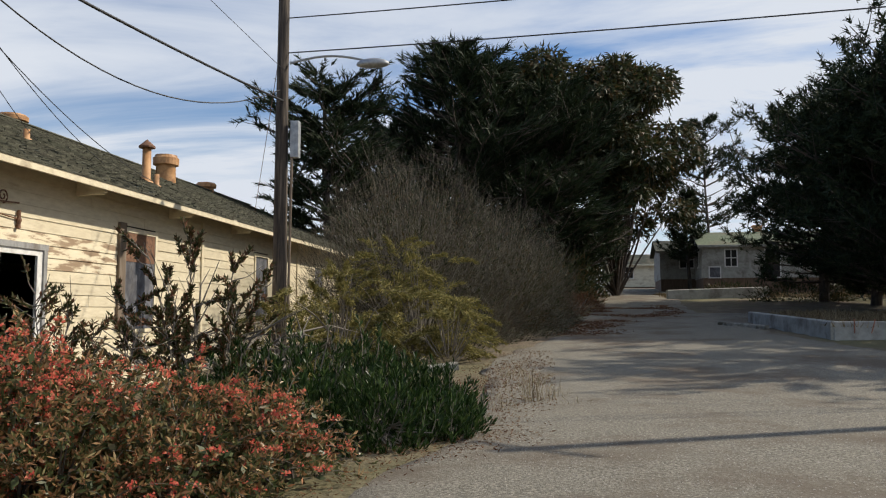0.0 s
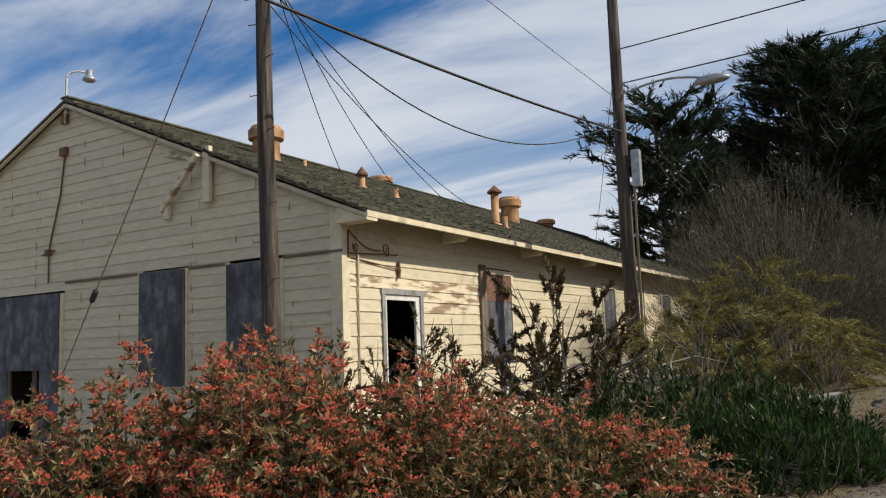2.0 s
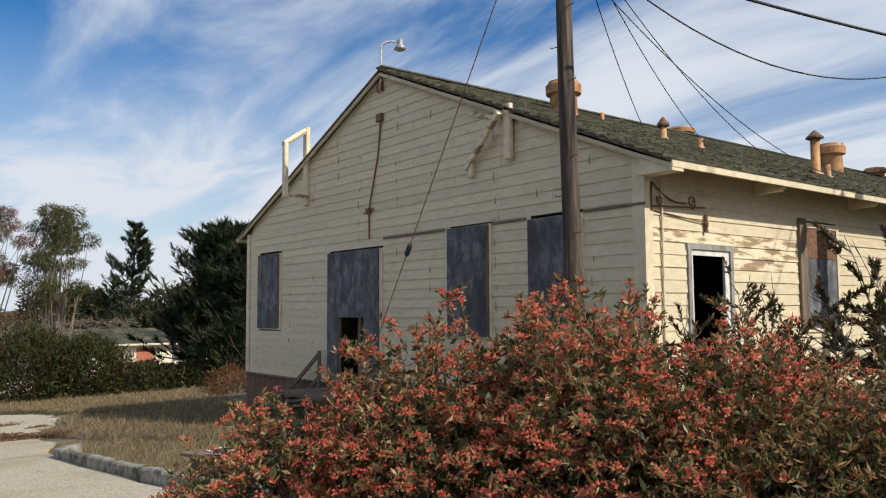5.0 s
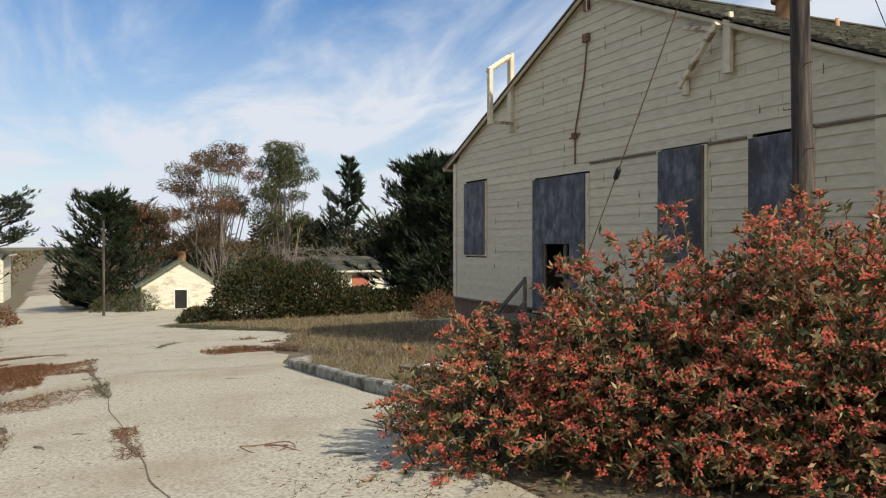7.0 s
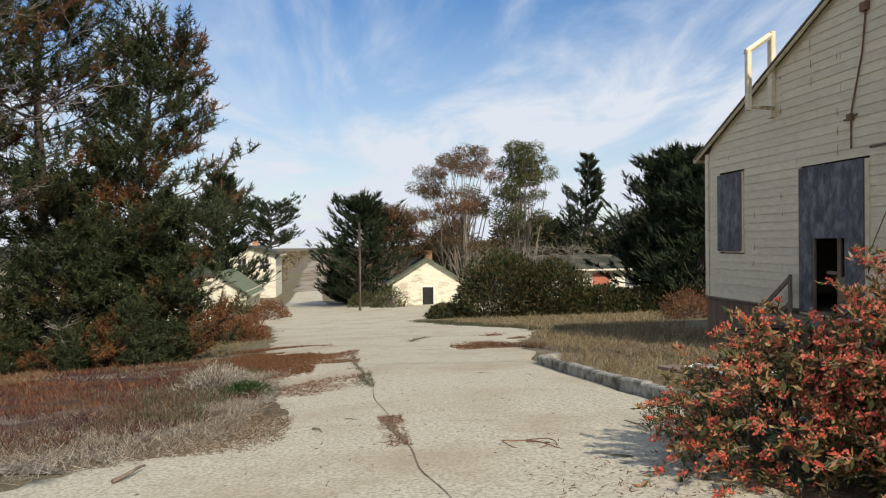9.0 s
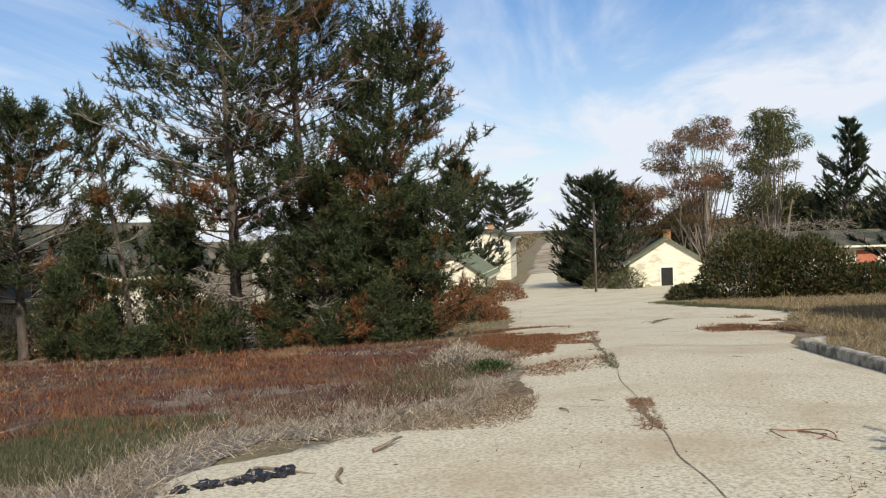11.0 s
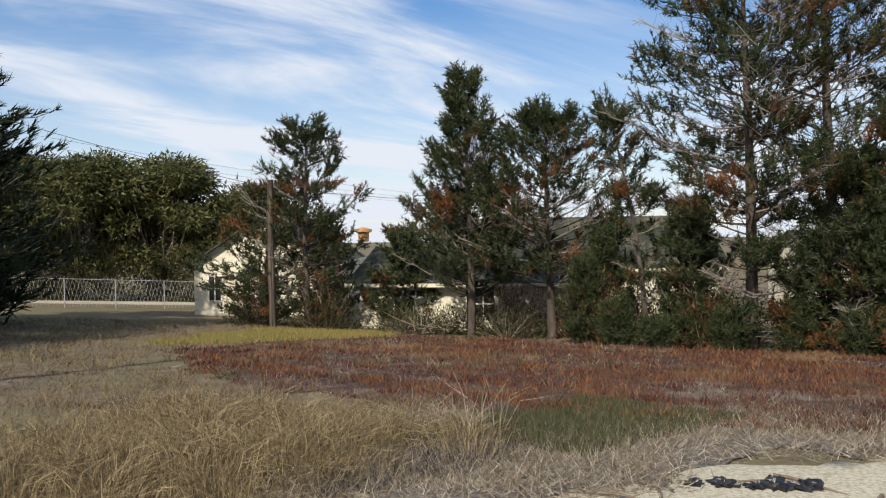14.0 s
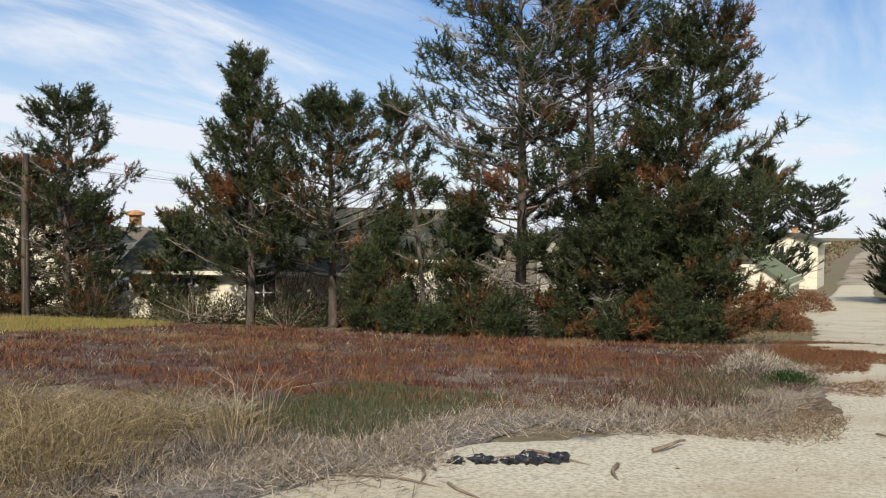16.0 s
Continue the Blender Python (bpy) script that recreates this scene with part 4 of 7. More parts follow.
pole_b = empty("utility_pole", "leaning timber utility pole carrying a street lamp arm", "utility pole", at=tuple(P2B))
zz = np.linspace(P2B[2] - 0.3, P2T[2], 10)
kx = (zz - zz[0]) / (zz[-1] - zz[0])
hang(Geo().tube(np.stack([P2B[0] + (P2T[0] - P2B[0]) * kx - 0.02 * np.sin(kx * 3), np.full(10, 7.4), zz], 1), 0.19 - 0.06 * kx, 14).obj("shaft", M_pole, smooth=True), pole_b)
t = np.linspace(0, 1, 10)[:, None]
armp = np.array((3.15, 7.4, 8.12)) + t * np.array((2.0, 0.0, -0.02)) + np.array((0, 0, 0.16)) * np.sin(t * 3.14)
hang(Geo().tube(armp, 0.03, 8).obj("lamp_arm", M_grey, smooth=True), pole_b)
hang(Geo().add(*(lambda u, w: (np.stack([5.25 + 0.42 * np.cos(u) * np.sin(w), 7.4 + 0.17 * np.sin(u) * np.sin(w), 8.02 + np.where(np.cos(w) > 0, 0.15, 0.09) * np.cos(w)], -1).reshape(-1, 3), [(i * 9 + j, ((i + 1) % 16) * 9 + j, ((i + 1) % 16) * 9 + j + 1, i * 9 + j + 1) for i in range(16) for j in range(8)]))(*np.meshgrid(np.linspace(0, 2 * np.pi, 17)[:-1], np.linspace(0.05, 3.09, 9), indexing="ij"))).obj("lamp_head", M_grey, smooth=True, label="grey oval street lamp head"), pole_b)
hang(Geo().box(3.22, 7.3, 5.75, 3.42, 7.5, 6.65).obj("meter_box", M_grey), pole_b)
hang(Geo().tube([(3.22, 7.35, 2.0), (3.25, 7.35, 5.8)], 0.035, 8).obj("conduit", M_wood), pole_b)
cable("telephone_cable", "thick black telephone cable strung to the leaning pole", sag((3.05, 7.4, 7.15), (-1.2, -16.5, 8.5), 0.55), 0.026)
cable("service_cable", "sagging black service cable between the two poles", sag((-0.05, -1.9, 8.3), (3.0, 7.4, 7.5), 1.55), 0.014)
for k, (e, z) in enumerate((((-3.2, 4.2, 6.35), 8.9), ((-3.0, 6.6, 6.15), 8.7), ((-2.4, 8.6, 5.95), 8.6), ((-2.0, 10.8, 5.75), 8.0))):
    cable("service_drop", "thin black service wire running down to the hall roof", sag((-0.05, -1.85, z), e, 0.25 + 0.1 * k), 0.010)
cable("span_wire", "thin grey wire crossing between poles", sag((-0.1, -16.0, 12.2), (3.06, 7.4, 7.9), 0.3), 0.007, M_black)
cable("power_line", "black overhead wire leaving the leaning pole", sag((3.06, 7.4, 9.28), (42, 2.9, 9.9), 0.3), 0.015)
cable("power_line", "thin overhead wire above the street lamp", sag((3.06, 7.4, 8.39), (42, 2.9, 9.0), 0.3), 0.016)
cable("guy_wire", "thin stay wire behind the leaning pole", sag((3.0, 7.4, 9.3), (-3.2, 22, 6.3), 0.05), 0.010, M_rust)
cable("guy_wire", "thin stay wire running to the eaves", sag((3.0, 7.4, 8.2), (0.6, 14.5, 4.7), 0.05), 0.010, M_rust)
for nm, lab, x, y, h, r in (("utility_pole", "dark timber utility pole standing in dry grass", 5.0, -26.0, 7.6, 0.13), ("utility_pole", "timber utility pole beside the asphalt road", 20.7, 2.2, 10.2, 0.16), ("utility_pole", "slim rust-brown pole before the pine trees", -9.25, -39.5, 6.0, 0.15), ("utility_pole", "slim timber pole at the far junction", -51.6, -11.0, 6.6, 0.10)):
    z = gz(x, y)
    e = empty(nm, lab, "utility pole", at=(x, y, z))
    hang(Geo().tube([(x, y, z - 0.3), (x + 0.05, y, z + h * 0.5), (x + 0.02, y, z + h)], [r, r * 0.9, r * 0.75], 12).obj("shaft", M_pole, smooth=True), e)
    if x > 0:
        hang(Geo().bar((x - 0.7, y + 0.4, z + h - 0.3), (x + 0.7, y - 0.4, z + h - 0.3), 0.08, 0.1).obj("crossarm", M_wood), e)
cable("power_line", "thin overhead wire between far poles", sag((2.0, -58.0, 10.2), (-9.25, -39.5, 3.8), 0.3), 0.012)
cable("power_line", "thin overhead wire running on behind the pines", sag((-9.25, -39.5, 3.8), (-60, -50, 4.2), 0.4), 0.012)
cable("power_line", "black overhead wire on the pole in the grass", sag((5.0, -26.0, 6.0), (9, -14, 10.5), 0.2), 0.014)
for k in range(3):
    cable("power_line", "distant overhead wire above the grove", sag((10, -70, 11.5 - 0.8 * k), (-70, -92, 7.5 - 0.6 * k), 0.6), 0.012)

# ---- houses ----
def house(name, label, at, ang, w, l, h, rise, base=0.0, wall=None, roofm=None, openings=(), over=0.35, chimney=None):
    """A gabled house. Local x along the ridge (l), y across (w); its door side faces -y, a gable faces -x. openings: side, place, low, width, height, kind."""
    e = empty(name, label, "house", at=at)
    e.rotation_euler = (0, 0, radians(ang))
    wall, roofm = wall or M_house, roofm or M_groof
    body = Geo().box(0, 0, base, l, 0.15, base + h).obj("front_wall", wall, e)
    Geo().box(0, w - 0.15, base, l, w, base + h).obj("back_wall", wall, e)
    for x0, x1 in ((0, 0.15), (l - 0.15, l)):
        g = Geo().box(x0, 0.15, base, x1, w - 0.15, base + h)
        g.hexa([(x0, 0, base + h), (x1, 0, base + h), (x1, w, base + h), (x0, w, base + h), (x0, w / 2 - 0.01, base + h + rise), (x1, w / 2 - 0.01, base + h + rise), (x1, w / 2 + 0.01, base + h + rise), (x0, w / 2 + 0.01, base + h + rise)])
        g.obj("gable_wall", wall, e)
    # lap lines on the two seen sides
    z = base + 0.2
    while z < base + h:
        Geo().box(-0.012, -0.012, z, l + 0.01, 0.0, z + 0.18).obj("board", wall, body)
        Geo().box(-0.016, 0, z, 0.0, w, z + 0.18).obj("board", wall, body)
        z += 0.2
    if base > 0.02 or base < -0.02:
        Geo().box(0.05, 0.05, min(0, base) - 1.0, l - 0.05, w - 0.05, base).obj("skirting", M_skirt, e)
    else:
        Geo().box(0.02, 0.02, -1.2, l - 0.02, w - 0.02, 0.0).obj("footing", M_stone, e)
    k = rise / (w / 2)
    for s in (0, 1):
        ye, ym = (-over, w / 2) if s == 0 else (w + over, w / 2)
        ze, zm = base + h - k * over, base + h + rise
        p = [(-over, ye, ze), (l + over, ye, ze), (l + over, ym, zm), (-over, ym, zm)]
        lo, hi = [(x, y, z + 0.01) for x, y, z in p], [(x, y, z + 0.11) for x, y, z in p]
        r = Geo().hexa(lo + hi if s == 0 else lo[::-1] + hi[::-1]).obj("roof", roofm, e)
        Geo().bar((-over, ye, ze + 0.03), (l + over, ye, ze + 0.03), 0.04, 0.16).obj("fascia", wall, r)
    for side, u, z, ow, oh, kind in openings:
        q = (lambda a, b, c, d, p0, p1: Geo().box(a, p0, c, b, p1, d)) if side == "s" else (lambda a, b, c, d, p0, p1: Geo().box(p0, a, c, p1, b, d))
        z += base
        # open doorways are black sheets on the wall, painted as the unlit inside
        mt = {"dark": M_dark, "red": M_redp, "board": M_ply, "open": M_dark}[kind]
        o = q(u - 0.08, u + ow + 0.08, z - 0.08, z + oh + 0.08, -0.05, -0.015).obj("window_frame" if kind != "red" else "door_frame", M_white, e)
        q(u, u + ow, z, z + oh, -0.06, -0.02).obj("pane" if kind in ("dark", "board") else "door", mt, o)
        if kind == "dark":
            q(u, u + ow, z + oh / 2 - 0.03, z + oh / 2 + 0.03, -0.075, -0.04).obj("glazing_bar", M_white, o)
            q(u + ow / 2 - 0.025, u + ow / 2 + 0.025, z, z + oh, -0.075, -0.04).obj("glazing_bar", M_white, o)
    if chimney:
        cx, cy, ch = chimney
        Geo().box(cx - 0.3, cy - 0.3, base + h, cx + 0.3, cy + 0.3, base + h + rise + ch).box(cx - 0.36, cy - 0.36, base + h + rise + ch, cx + 0.36, cy + 0.36, base + h + rise + ch + 0.12).obj("chimney", M_vent, e)
    return e


# north, behind the trees
house("house", "white clapboard house with a green roof on a bank", (20.7, 47.8, 3.3), -4, 8, 16, 2.35, 1.2, 1.1, wall=M_shadewhite, roofm=M_green, openings=[("s", 1.6, 0.85, 0.75, 1.15, "dark"), ("s", 4.3, 0.05, 0.95, 1.95, "open"), ("s", 0.5, 0.05, 0.7, 0.7, "board"), ("s", 6.2, 0.9, 0.8, 1.1, "dark"), ("s", 10, 0.9, 0.9, 1.1, "dark"), ("g", 2.0, 0.9, 0.8, 1.1, "dark"), ("g", 5.0, 0.9, 0.8, 1.1, "dark")], chimney=(4.6, 4.4, 0.5))
house("house", "white wing of a house with a green roof", (18.4, 52.5, 3.5), -4, 7, 5, 2.2, 1.0, 1.0, wall=M_shadewhite, openings=[("s", 1.5, 0.9, 1.0, 1.2, "dark")])
house("house", "distant pale bungalow with a green roof", (15.5, 72, 4.2), -4, 6, 7, 2.3, 1.1, 0.3, openings=[("s", 2.0, 0.9, 0.9, 1.1, "dark")])
# south-west, behind the pines
house("house", "cream clapboard house with peeling paint and an open sash window", (-16.9, -46.3, -2.35), 226.3, 7.1, 18, 2.9, 2.35, 0.0, openings=[("g", 5.7, 0.95, 0.6, 1.25, "dark"), ("g", 2.6, 0.9, 0.8, 1.3, "dark")], over=0.4)
house("house", "low cream clapboard house with a green roof under the pines", (-13.2, -38.9, -2.2), 120, 6.5, 10.5, 2.1, 1.3, 0.0, openings=[("s", 1.6, 0.6, 0.9, 1.1, "board"), ("s", 5.0, 0.6, 0.9, 1.1, "dark")], over=0.5)
house("house", "long house with a dark green shingled roof", (-19.5, -40.5, -2.4), 136, 8, 14, 2.6, 2.4, 0.0, openings=[("s", 2, 0.8, 1, 1.2, "dark")], over=0.5)
z = 2.3
vent = empty("roof_ventilator", "orange mushroom ventilator on the green roof", "ventilator", "roof ventilators", at=(-19.4, -46.4, z))
hang(Geo().lathe(-19.4, -46.4, [(0.3, z - 0.75), (0.3, z - 0.25), (0.46, z - 0.2), (0.46, z - 0.06), (0.1, z + 0.05), (0, z + 0.05)], 16).obj("cap", M_vent), vent)
# west, past the junction
house("house", "small cream house with a green gable roof and a dark doorway", (-57.2, -2.3, -3.45), 180, 6.0, 9, 2.0, 1.9, 0.0, roofm=M_green, openings=[("g", 2.6, 0.0, 0.9, 1.6, "open")], chimney=(3, 2.7, 0.6))
house("house", "low pale house with a flat-pitched roof and a red door", (-60.2, 4.0, -3.1), 90, 7, 12, 2.6, 1.0, 0.0, openings=[("s", 5.6, 0.0, 1.6, 2.1, "red"), ("s", 2.6, 0.9, 1.4, 1.1, "board"), ("s", 8.6, 0.9, 1.2, 1.1, "board")], over=0.7)
house("house", "small cream house with a green roof beside the road", (-50.9, -19.2, -3.75), 180, 4.2, 8, 2.0, 1.5, 0.0, roofm=M_green, openings=[("g", 2.9, 0.0, 0.8, 1.6, "open")])
house("house", "distant two-storey cream house with a dark roof", (-87.5, -20.6, -4.5), 180, 5.6, 8, 5.2, 0.9, 0.0, openings=[("g", 0.8, 3.4, 1, 1.2, "dark"), ("g", 3.4, 3.4, 1, 1.2, "dark"), ("g", 3.4, 0.8, 1, 1.2, "dark")], chimney=(4, 2.8, 0.5), over=0.6)
house("house", "pale house half hidden by a pine tree", (-33, -27, -3.0), 135, 7, 10, 2.6, 1.8, 0.3, openings=[("s", 2, 0.8, 1, 1.2, "dark"), ("s", 6, 0.8, 1, 1.2, "dark")])

# ---- kerbs and low walls ----
kerb_pts = [(-7.9, -7.3), (-7.5, -7.75), (-5.5, -7.72), (-3.0, -7.62), (-1.2, -7.5), (0.4, -7.35), (2.0, -7.2)]
kerb = empty("stone_kerb", "weathered pale stone kerb along the edge of the lawn", "kerb", at=(-3, -7.6, gz(-3, -7.6)))
for (xa, ya), (xb, yb) in zip(kerb_pts, kerb_pts[1:]):
    n = max(1, int(math.hypot(xb - xa, yb - ya) / 0.75))
    for k in range(n):
        p, q = k / n, (k + 1) / n - 0.006
        a, b = (xa + (xb - xa) * p, ya + (yb - ya) * p), (xa + (xb - xa) * q, ya + (yb - ya) * q)
        j = rng.uniform(-0.015, 0.02, 2)
        hang(Geo().bar((a[0], a[1], gz(*a) + 0.0 + j[0]), (b[0], b[1], gz(*b) + 0.0 + j[1]), 0.17, 0.40).obj("kerb_stone", M_stone), kerb)
wallw = empty("low_wall", "low white painted retaining wall with red spray marks", "wall", at=(18, 14, gz(18, 14)))
hang(Geo().bar((17.45, 21.4, gz(17.4, 21.4) + 0.1), (18.0, 13.95, gz(18, 14) + 0.2), 0.22, 0.7).obj("wall_face", M_shadewhite), wallw)
hang(Geo().bar((18.0, 14.0, gz(18, 14) + 0.2), (30, 12.5, gz(30, 12.5) + 0.3), 0.22, 0.7).obj("wall_face", M_shadewhite), wallw)
for x0, dx in ((18.5, 0.0), (18.95, 0.12), (19.45, -0.05), (19.95, 0.1)):
    zb = gz(x0, 13.9) + 0.2
    hang(Geo().bar((x0, 13.80 - 0.125 * (x0 - 18), zb), (x0 + dx, 13.80 - 0.125 * (x0 - 18), zb + 0.42), 0.06, 0.012).obj("spray_mark", M_redp), wallw)
tagged(Geo().bar((17.0, 39.8, gz(17, 39.8) + 0.2), (23.5, 41.5, gz(23.5, 41.5) + 0.3), 0.3, 0.8).obj("low_wall", M_shadewhite), "low pale retaining wall below the house", "wall")
tagged(Geo().bar((16.0, 20.2, gz(16, 20.2) + 0.05), (17.2, 18.2, gz(17.2, 18.2) + 0.05), 0.2, 0.2).obj("kerb", M_stone), "short worn concrete kerb at the road mouth", "kerb")
v, f = grid_sheet(np.linspace(17.8, 34, 18), np.linspace(14.2, 21.0, 10), 0.42, 0.05)
Geo().add(v, f).obj("lawn_bank", M_soil, label="raised bank of dry grass behind the low wall", category="bank", kind="structure")
# fence and road behind the far field
fence = empty("chain_fence", "grey chain-link fence on steel posts beyond the field", "fence", at=(-8, -61, gz(-8, -61)))
for k in range(12):
    x, y = 2 - 2.6 * k, -64.5 + 0.95 * k
    z = gz(x, y)
    hang(Geo().tube([(x, y, z - 0.1), (x, y, z + 1.75)], 0.035, 6).obj("post", M_grey), fence)
    x2, y2 = x - 2.6, y + 0.95
    hang(Geo().tube([(x, y, z + 1.72), (x2, y2, gz(x2, y2) + 1.72)], 0.018, 5, cap=False).obj("top_rail", M_grey), fence)
    w = Geo()
    for q in np.linspace(0, 1, 14)[:-1]:
        for s in (-1, 1):
            qa, qb = (q, q + 0.16) if s > 0 else (q + 0.16, q)
            a, b = (x + (x2 - x) * qa, y + (y2 - y) * qa, z + 0.05), (x + (x2 - x) * qb, y + (y2 - y) * qb, z + 1.7)
            w.tube([a, b], 0.006, 3, cap=False)
    hang(w.obj("wire_mesh", M_grey), fence)
v, f = paved([(10, -74), (-40, -56), (-41, -61), (10, -80)], 1.0, 0.03, 0.1)
Geo().add(v, f).obj("far_road", M_road, label="pale road beyond the fence", category="road", kind="structure")

# ---- trees ----
def unit(v):
    return v / (np.linalg.norm(v, axis=-1, keepdims=True) + 1e-9)


def tree(name, label, x, y, h, reach, seed, low=0.15, whorls=22, per=5, rise=0.12, curl=0.16, profile=None, trunk=0.22, lean=(0, 0), clumps=7, needles=14, length=0.2, width=0.035,
         spread=0.8, sub=4, bare=0.12, leaf=None, bark=None, flat=1.0, group="", category="tree", side=None, jitter=0.35, lift=0.0, upward=0.35, plume=0.0, candle=0.0, limb=1.0):
    """A conifer: a tapered trunk, whorls of limbs with side shoots, and tufts of foliage on them. side: a direction and the share by which limbs towards it are longer."""
    r = np.random.default_rng(seed)
    z = gz(x, y) + lift
    e = empty(name, label, category, group, at=(x, y, z))
    wood, leaves = Geo(), Geo()
    k = np.linspace(0, 1, 12)
    path = np.stack([lean[0] * k ** 1.5 + 0.012 * h * np.sin(k * 5 + seed), lean[1] * k ** 1.5 + 0.012 * h * np.cos(k * 4 + seed), k * h - 0.2], 1)
    wood.tube(path, trunk * (1 - 0.88 * k), 9)
    at = lambda q: np.array([np.interp(q, k, path[:, c]) for c in range(3)])
    profile = profile or (lambda q: (1 - q) ** 0.75 * (0.55 + 0.45 * min(1, q * 5)))
    C, D = [], []
    for wv in range(whorls):
        q = low + (1 - low) * (wv + r.uniform(-0.3, 0.3)) / whorls
        q = min(max(q, low), 0.985)
        for b in range(per):
            a = r.uniform(0, 2 * np.pi)
            L = reach * profile(q) * r.uniform(1 - jitter, 1 + jitter)
            if side:
                L *= 1 + side[1] * math.cos(a - side[0])
            if L < 0.15:
                continue
            d = np.array([math.cos(a), math.sin(a), rise + 0.3 * q + r.uniform(-0.18, 0.15)])
            t = np.linspace(0, 1, 6)[:, None]
            p = at(q) + d * L * t + np.array([0, 0, 1]) * curl * L * t ** 2 + r.normal(0, 0.04 * L, (6, 3)) * t
            wood.tube(p, limb * (0.028 * L ** 0.7 + 0.008) * (1 - 0.8 * t[:, 0]), 4, cap=False)
            dead = r.random() < bare * (1.6 - q)
            tips = [(p[-1], p[-1] - p[-2])]
            for s in range(sub):
                i = r.uniform(0.35, 0.95)
                o = np.array([np.interp(i, t[:, 0], p[:, c]) for c in range(3)])
                sd = unit(d * 0.6 + np.array([-d[1], d[0], 0]) * r.choice([-1, 1]) * r.uniform(0.4, 1.0) + np.array([0, 0, r.uniform(0.0, 0.7)]) * flat)
                sl = L * r.uniform(0.2, 0.42)
                sp = np.stack([o, o + sd * sl * 0.5, o + sd * sl + np.array([0, 0, 0.12 * sl])])
                wood.tube(sp, np.array([0.014, 0.01, 0.005]) * limb * (0.6 + L * 0.3), 3, cap=False)
                tips.append((sp[-1], sd))
                for m in range(2 if dead else 0):
                    tw = unit(sd + r.normal(0, 0.6, 3)) * sl * 0.5
                    wood.tube(np.stack([sp[1], sp[1] + tw]), [0.008, 0.003], 3, cap=False)
            if dead:
                continue
            for c, dd in tips:
                n = max(1, int(clumps / (sub + 1) + r.uniform(0, 1)))
                dd = unit(dd)
                back = r.uniform(0, plume * L + min(1.0, 0.4 * L) * (plume == 0), n)[:, None]
                C.append(c - dd * back + r.normal(0, 0.07 + 0.03 * L, (n, 3)) * [1, 1, 0.7 * flat])
                D.append(np.repeat((dd + [0, 0, upward])[None], n, 0))
    if C:
        C, D = np.vstack(C), np.vstack(D)
        if candle:
            D = unit(unit(D) + r.normal(0, 0.22, D.shape))
        n = len(C)
        cc, dd = np.repeat(C, needles, 0), np.repeat(D, needles, 0)
        dirs = unit(dd) * 0.75 + r.normal(0, spread, (n * needles, 3)) * [1, 1, flat]
        cc = cc + unit(dd) * r.uniform(-0.5, 0.6, (n * needles, 1)) * (candle or length)
        leaves.leaves(cc, dirs, length, width, blade=True, r=r)
        leaves.obj("crown", leaf or M_needle, e)
    wood.obj("trunk", bark or M_bark, e, smooth=True)
    return e


def broadleaf(name, label, x, y, h, reach, seed, blobs=26, per=420, size=1.5, length=0.28, width=0.09, leaf=None, bark=None, trunks=1, low=0.3, droop=0.3, group="", squash=0.6, bare=4, category="tree"):
    """A broad-leaved tree: forking limbs, each ending in a ragged cloud of leaves."""
    r = np.random.default_rng(seed)
    z = gz(x, y)
    e = empty(name, label, category, group, at=(x, y, z))
    wood, leaves = Geo(), Geo()
    for b in range(blobs + bare):
        base = np.array([r.uniform(-0.4, 0.4) * (trunks - 1), r.uniform(-0.4, 0.4) * (trunks - 1), -0.2])
        a, q = r.uniform(0, 2 * np.pi), math.sqrt(r.uniform(0.0, 1))
        hz = h * (low + (1 - low) * r.uniform(0, 1) ** 0.8)
        rad = reach * q * math.sqrt(max(0.08, 1 - (max(0, hz / h - 0.55) / 0.5) ** 2))
        tip = np.array([rad * math.cos(a), rad * math.sin(a), hz - 0.25 * size])
        t = np.linspace(0, 1, 7)[:, None]
        mid = np.array([tip[0] * 0.3, tip[1] * 0.3, tip[2] * 0.55]) + r.normal(0, 0.06 * h, 3) * [1, 1, 0.4]
        p = base * (1 - t) ** 2 + 2 * mid * t * (1 - t) + tip * t ** 2
        if b < trunks:
            p[:, :2] *= 0.4
        wood.tube(p, (0.016 * h if b < trunks else 0.006 * h) * (1 - 0.85 * t[:, 0]), 6, cap=False)
        for s in range(3):
            dd = unit(r.normal(0, 1, 3) + [0, 0, 0.5]) * size * 0.8
            wood.tube(np.stack([p[4], p[4] + dd * 0.6, p[4] + dd]), [0.0022 * h, 0.0014 * h, 0.0006 * h], 4, cap=False)
        if b >= blobs:
            continue
        n = int(per * r.uniform(0.6, 1.3))
        s = unit(r.normal(0, 1, (n, 3))) * (r.uniform(0.25, 1, (n, 1)) ** 0.5) * size * r.uniform(0.7, 1.25) * [1, 1, squash]
        leaves.leaves(tip + s + r.normal(0, 0.1 * size, (n, 3)), unit(s) + r.normal(0, 0.6, (n, 3)) - [0, 0, droop], length, width * 1.3, blade=True, r=r)
    leaves.obj("crown", leaf or M_euc, e)
    wood.obj("trunk", bark or M_pale, e, smooth=True)
    return e


